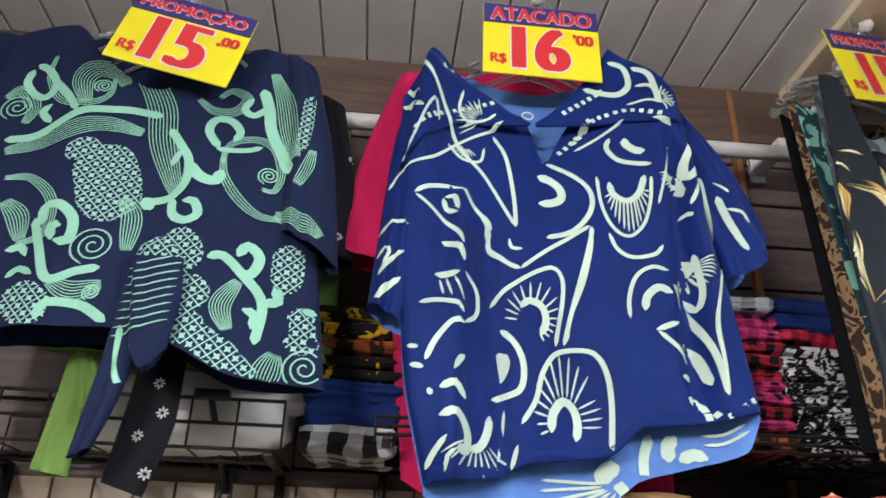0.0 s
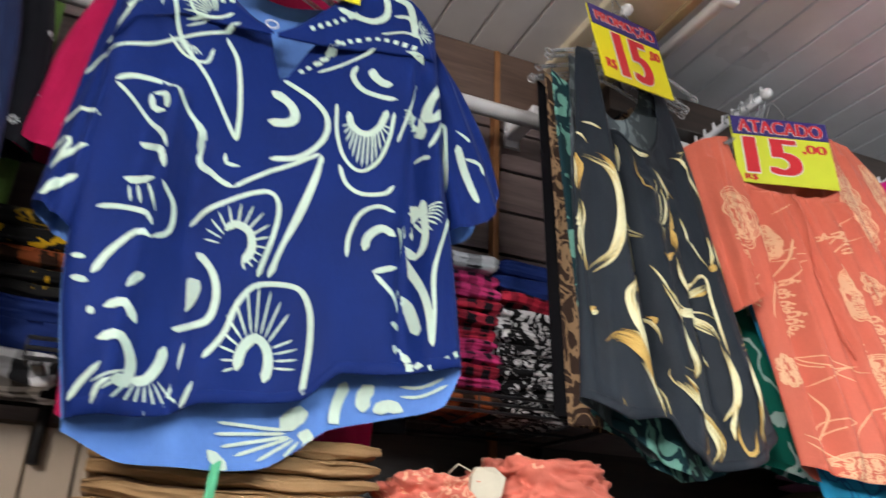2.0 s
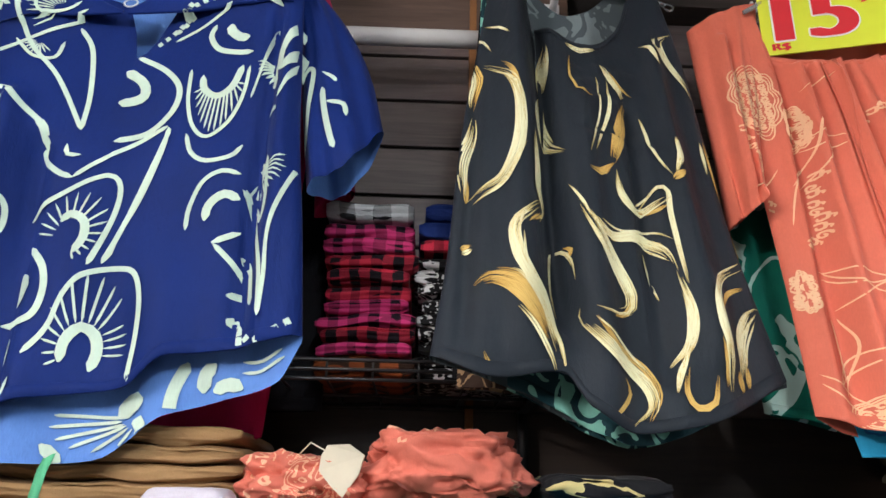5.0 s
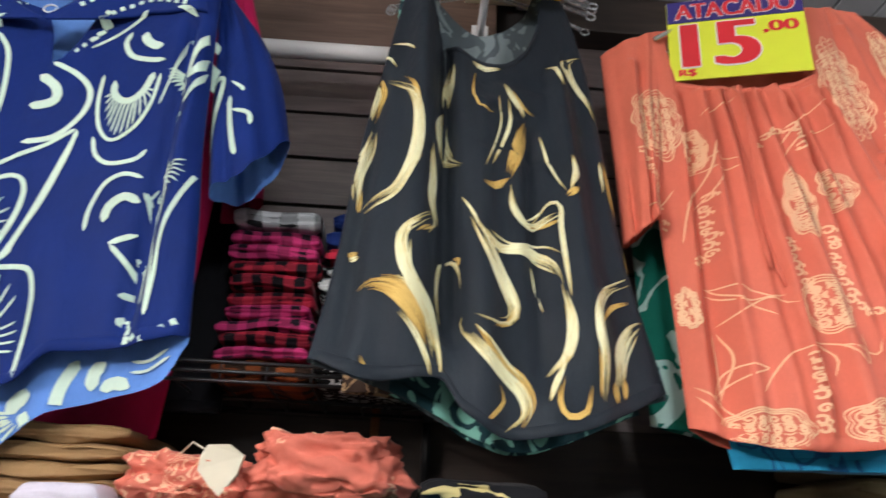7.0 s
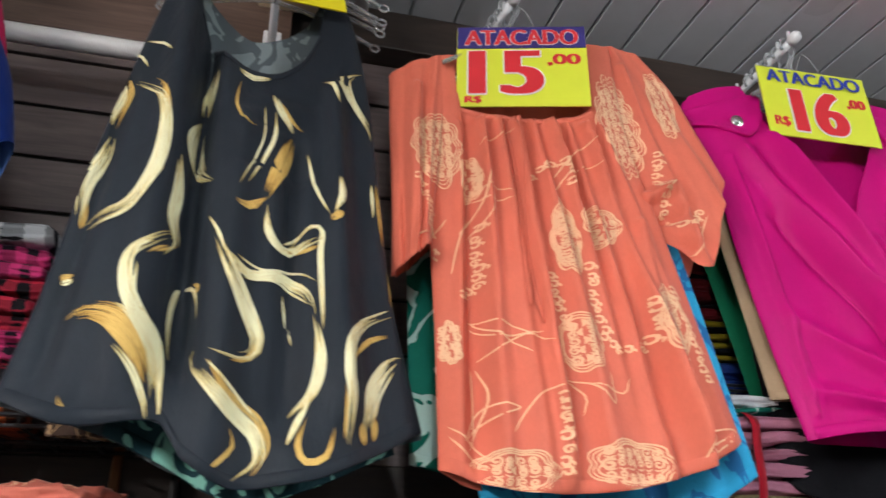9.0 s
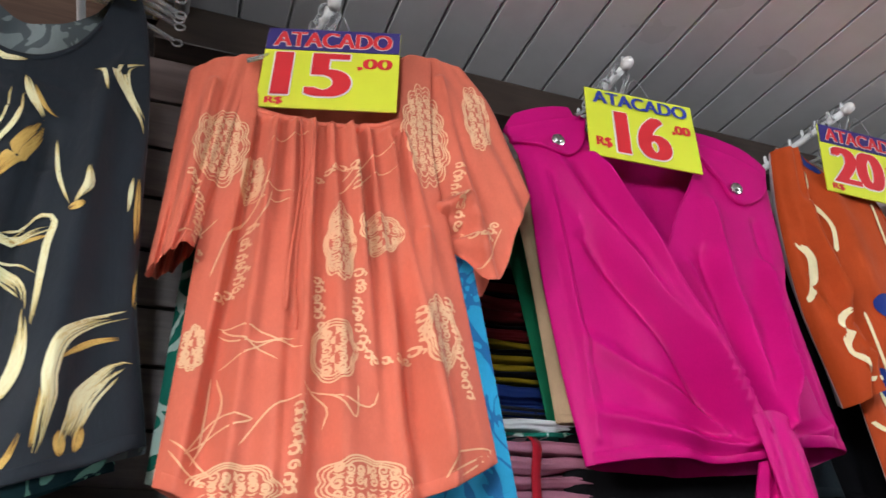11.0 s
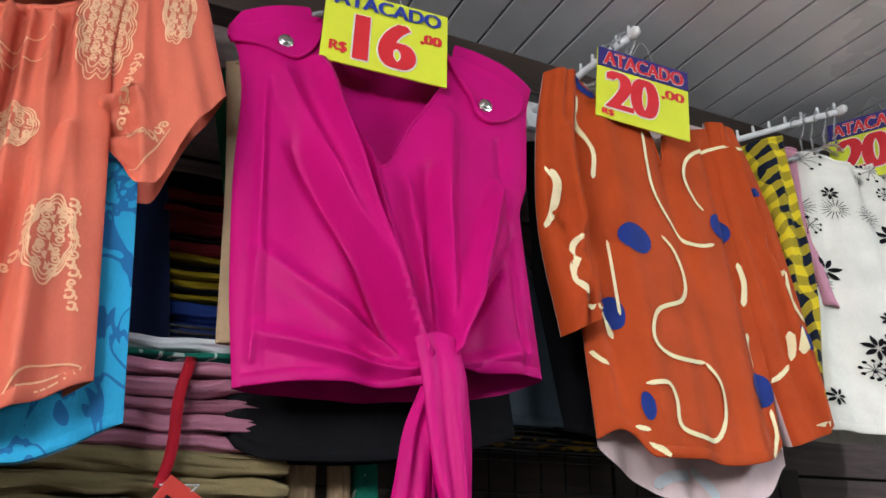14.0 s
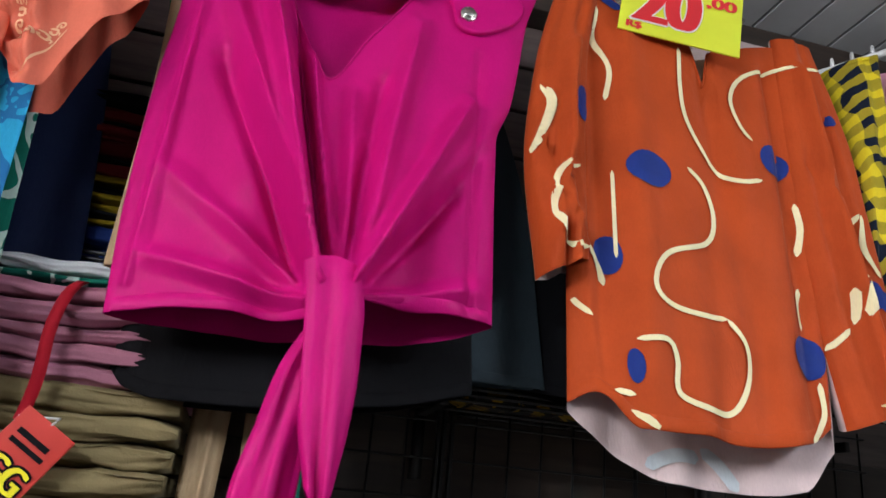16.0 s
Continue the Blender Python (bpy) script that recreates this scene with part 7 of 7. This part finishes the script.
tie_navy = Cloth(even(-0.425, -0.415, -0.415, -0.42, -0.425), even(-0.365, -0.36, -0.365, -0.375, -0.395), even(1.84, 1.84), even(1.515, 1.53), 1.215, 0.012, folds=0.006, count=1.5, seed=71)
tie(tie_navy, "tie_end", NAVY, navy)
tie_navy_b = Cloth(even(-0.405, -0.39, -0.375), even(-0.325, -0.315, -0.32), even(1.84, 1.84), [(0, 1.68), (0.5, 1.645), (1, 1.68)], 1.195, 0.012, folds=0.004, count=1.5, seed=72)
tie(tie_navy_b, "tie_end", NAVY, navy)
knot = bmesh.new()
bmesh.ops.create_icosphere(knot, subdivisions=3, radius=1)
for v in knot.verts:
    k = 1 + 0.18 * noise.noise(v.co * 2.2)
    v.co = Vector((-0.375 + 0.035 * v.co.x * k, 1.175 + 0.02 * v.co.y * k, 1.855 + 0.03 * v.co.z * k))
part("tie_knot", knot, LATTICE, navy)
ink = Ink([tie_navy, tie_navy_b], -0.37, 1.7, 0.0025)
for i in range(9):
    ink.stroke(0.28, -4, 12 - 1.5 * i, 0, 13 - 1.5 * i, 4.5, 14.5 - 1.5 * i)
ink.stroke(0.9, -3, 2, -2, -5, 0, -9)
ink.stroke(0.5, -5, -5, -5, -12, -6, -17)
part("print", ink.bm, SEA, navy, "sea-green stripe print")
for c, lab in ((Cloth(even(-0.515, -0.518, -0.523), even(-0.488, -0.47, -0.463), even(1.70, 1.715), even(1.515, 1.505), 1.34, 0.012, folds=0.004, count=1.5, seed=73), ""),
               (Cloth(even(-0.505, -0.49, -0.475), even(-0.47, -0.452, -0.443), even(1.71, 1.70), even(1.615, 1.605), 1.335, 0.012, folds=0.004, count=1.5, seed=74), "")):
    tie(c, "tie_end", GREEN, green, lab)
black_tie = Cloth(even(-0.385, -0.39, -0.40), even(-0.315, -0.31, -0.335), even(1.72, 1.72), [(0, 1.495), (1, 1.475)], 1.30, 0.010, folds=0.004, count=1.5, seed=75)
tie(black_tie, "tie_end", BLACK_STAR, star)
ink = Ink([black_tie], -0.355, 1.6, 0.0025)
for cx, cz in ((1.0, 5), (2.5, 0.2), (-0.5, -3.5), (2.0, -9.2)):
    ink.fan(cx, cz, 0.25, 1.0, 0, 315, 8, 0.3)
part("print", ink.bm, STAR_INK, star, "small pale flower print")

# white bag and dark cloths in the wire basket
def lump_bm(c, s, seed, rough=0.22, freq=1.6, fine=4):
    bm = bmesh.new()
    bmesh.ops.create_icosphere(bm, subdivisions=fine, radius=1)
    for v in bm.verts:
        d = v.co.copy()
        k = 1 + rough * noise.noise(d * freq + Vector((seed, 0, 0))) + 0.4 * rough * noise.noise(d * freq * 3.5 + Vector((0, seed, 0)))
        d = Vector([math.copysign(abs(q) ** 0.75, q) for q in d]) * k
        v.co = Vector(c) + Vector((d.x * s[0], d.y * s[1], max(-1, d.z) * s[2]))
    return bm


bag = empty("plastic_bag", "full white plastic bag lying in a wire basket", "bag", (-0.38, 1.47, 1.577))
part("bag_body", lump_bm((-0.38, 1.465, 1.655), (0.23, 0.085, 0.075), 3.0, 0.12), BAG_WHITE, bag)
part("bag_neck", lump_bm((-0.17, 1.46, 1.69), (0.05, 0.035, 0.03), 5.0, 0.25), BAG_WHITE, bag)
brown = empty("leather_bag", "brown and black bag on top of a white one", "bag", (-0.27, 1.43, 1.735))
part("bag_body", lump_bm((-0.26, 1.44, 1.76), (0.075, 0.05, 0.045), 7.0, 0.25), plain("brown_leather", (0.13, 0.05, 0.025), 0.45), brown)
part("bag_flap", lump_bm((-0.22, 1.40, 1.735), (0.04, 0.02, 0.03), 9.0, 0.2), plain("tan_leather", (0.36, 0.20, 0.09), 0.5), brown)
arm_br = empty("shelf_upright", "black steel shelf upright with a cross arm", "shelf bracket", (-0.285, 1.55, 1.3))
part("upright", box_bm((-0.300, 1.575, 1.10), (-0.292, 1.599, 1.70), 0.001, box_bm((-0.280, 1.575, 1.10), (-0.272, 1.599, 1.70), 0.001)), BLACK_METAL, arm_br)
part("cross_arm", box_bm((-0.315, 1.315, 1.655), (-0.255, 1.338, 1.672), 0.003), BLACK_METAL, arm_br)
part("strut", tube_bm([(-0.286, 1.33, 1.655), (-0.286, 1.45, 1.60), (-0.286, 1.59, 1.53)], 0.006, 8), BLACK_METAL, arm_br)

# ivory tag and loose blouses on the coral pile
def crumple(name, label, cx, cy, cz, sx, sy, sz, seed, mat, rough=0.35):
    ob = empty(name, label, "folded clothes", (cx, cy, cz))
    bm = lump_bm((cx, cy, cz + sz), (sx, sy, sz), seed, rough, 2.2, 5)
    for v in bm.verts:
        q = Vector((v.co.x * 1.0 + v.co.z * 0.8, v.co.y, v.co.z * 1.6 - v.co.x * 0.5))
        f = 0.020 * (0.5 - abs(noise.noise(q * 17 + Vector((seed, 0, 0))))) + 0.009 * (0.5 - abs(noise.noise(q * 38)))
        v.co += Vector((0.1 * f, -f, 0.8 * f)) if v.co.z > cz + 0.01 else Vector((0, -f, 0))
    part("cloth", bm, mat, ob)
    return ob


crumple("loose_blouse", "coral printed blouse lying bundled on a pile", 0.825, 1.31, 1.418, 0.115, 0.11, 0.050, 2.0, CORAL)
crumple("loose_blouse", "plain coral blouse bundled on a pile", 0.63, 1.30, 1.408, 0.09, 0.09, 0.036, 4.0, CORAL)
tagob = empty("price_tag", "small ivory paper tag on a loop, on coral blouses", "price tag", (0.685, 1.22, 1.45))
bm = bmesh.new()
outline = [(-0.028, 0.02), (-0.02, 0.034), (0.01, 0.036), (0.031, 0.022), (0.024, -0.004), (0.004, -0.034), (-0.012, -0.02), (-0.03, 0.0)]
ft = [bm.verts.new((0.685 + x, 1.205 - 0.006 * math.cos(30 * x), 1.462 + z)) for x, z in outline]
bk = [bm.verts.new((0.685 + x, 1.212, 1.462 + z)) for x, z in outline]
bm.faces.new(ft)
bm.faces.new(bk[::-1])
for i in range(len(outline)):
    k = (i + 1) % len(outline)
    bm.faces.new((ft[i], bk[i], bk[k], ft[k]))
part("card", bm, IVORY_TAG, tagob, "", False)
part("string", tube_bm([(0.66, 1.21, 1.49), (0.64, 1.215, 1.50), (0.625, 1.22, 1.485)], 0.0012, 6), IVORY_TAG, tagob)

# straps round the piles
def strap(name, label, x, y, z0, z1, w, mat, slant=0.0):
    ob = empty(name, label, "strap", (x, y, z0))
    bm = bmesh.new()
    rows = []
    for i in range(15):
        s = i / 14
        z = z0 + (z1 - z0) * s
        xx = x + slant * s + 0.004 * math.sin(7 * s)
        yy = y - 0.012 * math.sin(math.pi * s) + (0.03 * max(0, s - 0.9) * 10)
        rows.append([bm.verts.new((xx + k * w / 2, yy + 0.002 * abs(k) + 0.0 * d, z)) if d == 0 else bm.verts.new((xx + k * w / 2, yy + 0.0025, z)) for k, d in ((-1, 0), (1, 0), (1, 1), (-1, 1))])
    for A, B in zip(rows, rows[1:]):
        for k in range(4):
            bm.faces.new((A[k], A[(k + 1) % 4], B[(k + 1) % 4], B[k]))
    bm.faces.new(rows[0])
    bm.faces.new(rows[-1][::-1])
    part("band", bm, mat, ob)
    return ob


strap("green_strap", "green ribbon tied round a pile of tan trousers", 0.265, 1.228, LOW, 1.505, 0.014, GREEN_STRAP, 0.012)
red = strap("red_strap", "red cloth strap round a pile of folded trousers", 1.893, 1.252, 1.485, 1.675, 0.016, RED_STRAP, 0.022)
card = empty("size_tag", "red size tag with yellow letters GG, on a cord", "tag", (1.908, 1.235, 1.44))
m = face(1.908, 1.234, 1.440, 4, 33, 0)
for nm, bm, mat, lab in (("card", box_bm((-0.036, 0, -0.05), (0.036, 0.003, 0.05), 0.001), RED_TAG, ""),
                         ("letters_edge", text_bm("GG", (-0.026, -0.039, 0.028, -0.007), 0.002, -0.001, 0.003), BLACK, ""),
                         ("letters", text_bm("GG", (-0.026, -0.039, 0.028, -0.007), 0.002, -0.0022), YELLOW_CARD, "yellow letters GG"),
                         ("writing", box_bm((-0.024, -0.0014, 0.008), (0.024, -0.0002, 0.014), 0, box_bm((-0.024, -0.0014, 0.02), (0.02, -0.0002, 0.027))), BLACK, "")):
    bmesh.ops.transform(bm, matrix=m, verts=bm.verts)
    part(nm, bm, mat, card, lab, False)
part("cord", tube_bm([m @ Vector((0, 0.001, 0.048)), m @ Vector((0.003, -0.004, 0.06)), (1.893, 1.246, 1.488)], 0.0014, 6), WHITE_METAL, card)

# wire grid panel on the wall below the magenta and rust blouses
grid = empty("wire_grid_panel", "black wire grid panel hung on the slat wall", "grid panel", (2.75, 1.56, 1.30))
for i in range(21):
    x = 2.12 + 0.0635 * i
    part("wire", tube_bm([(x, 1.555, 1.10), (x, 1.555, 1.38), (x, 1.555, 1.66)], 0.0022 if i % 6 else 0.0045, 6), BLACK_METAL, grid)
for i in range(9):
    z = 1.12 + 0.066 * i
    part("wire", tube_bm([(2.11, 1.551, z), (2.75, 1.551, z), (3.40, 1.551, z)], 0.0022, 6), BLACK_METAL, grid)
for x in (2.49, 2.50, 2.515):
    part("post", box_bm((x - 0.003, 1.53, 1.05), (x + 0.003, 1.547, 1.63), 0.001), BLACK_METAL, grid)
for x in (2.14, 3.36):
    part("hook", box_bm((x - 0.006, 1.55, 1.62), (x + 0.006, WALL_Y - 0.0005, 1.64), 0.002), BLACK_METAL, grid)
wire_shelf(2.44, 3.05, 1.60, 1.40, 0.02, "black wire shelf under camouflage clothes")
stack("low pile of dark yellow-brown camouflage clothes", 2.50, 3.0, 1.42, 1.555, 1.603, [(CAMO, 0.03), (CAMO, 0.03), (BLACK, 0.03)], 21)

# beige and green cloths that hang below
for c, nm, lab, mat in ((Cloth(even(2.085, 2.085, 2.075), even(2.14, 2.135, 2.125), even(1.64, 1.64), even(1.20, 1.21), 1.44, 0.02, folds=0.006, count=2, seed=81), "beige_trousers", "beige trousers hanging by a pile of folded clothes", BEIGE),
                        (Cloth(even(2.155, 2.16, 2.16), even(2.195, 2.20, 2.205), even(1.64, 1.64), even(1.20, 1.21), 1.45, 0.02, folds=0.006, count=2, seed=82), "beige_trousers", "beige trousers hanging beside another pair", BEIGE),
                        (Cloth(even(2.205, 2.205, 2.20), even(2.25, 2.25, 2.25), even(1.64, 1.64), even(1.20, 1.21), 1.46, 0.02, folds=0.004, count=2, seed=83), "green_trousers", "dark green trousers hanging under a blouse", TEAL)):
    garment(nm, lab, [c], [mat, mat], ("body",), "trousers")
rail2 = empty("clothes_rail", "black steel rail under the blouses", "rail", (2.2, 1.37, 1.645))
part("bar", tube_bm([(2.07, 1.37, 1.645), (2.2, 1.37, 1.645), (2.34, 1.37, 1.645)], 0.006, 8), BLACK_METAL, rail2)
for x in (2.08, 2.33):
    part("bracket", tube_bm([(x, 1.37, 1.645), (x, 1.47, 1.645), (x, WALL_Y - 0.001, 1.645)], 0.005, 8), BLACK_METAL, rail2)
# dark printed shirt and navy cloth in the gap beside the turquoise blouse
garment("navy_shirt", "navy shirt with a pale edge, hung in shade", [Cloth(even(1.775, 1.78, 1.785), even(1.855, 1.865, 1.86), even(2.0, 1.98), even(1.72, 1.73), 1.46, 0.03, seed=84)], [NAVY, NAVY], ("body",), "shirt")


# ---- wall pieces ----
def planks():
    """Horizontal slats with sunk grooves between them."""
    pitch, gap = 0.115, 0.008
    shared = finish("slat", box_bm((-2.4, -0.0, 0.0), (5.4, 0.0115, pitch - gap), 0.002), SLAT, False)
    z = 0.90
    while z < TOP - 0.16:
        ob = new("slat", shared)
        ob.location = (0, WALL_Y, z)
        ob.parent = wall
        z += pitch


planks()


def tiles():
    """Beige tiles on the lower wall, with sunk joints."""
    w, h, gap = 0.078, 0.20, 0.005
    tagged(new("tile_bed", finish("tile_bed", box_bm((-1.55, WALL_Y - 0.010, 0.9), (0.40, WALL_Y - 0.0005, 1.556)), GROUT, False)), "brown grout bed behind beige wall tiles", "wall", kind="structure")
    bed = bpy.data.objects["tile_bed"]
    shared = finish("tile", box_bm((0, -0.006, 0), (w - gap, 0.004, h - gap), 0.0015), TILE, False)
    for j in range(3):
        for i in range(25):
            ob = new("tile", shared)
            ob.location = (-1.55 + w * i, WALL_Y - 0.012, 1.553 - h * (j + 1))
            ob.parent = bed


tiles()
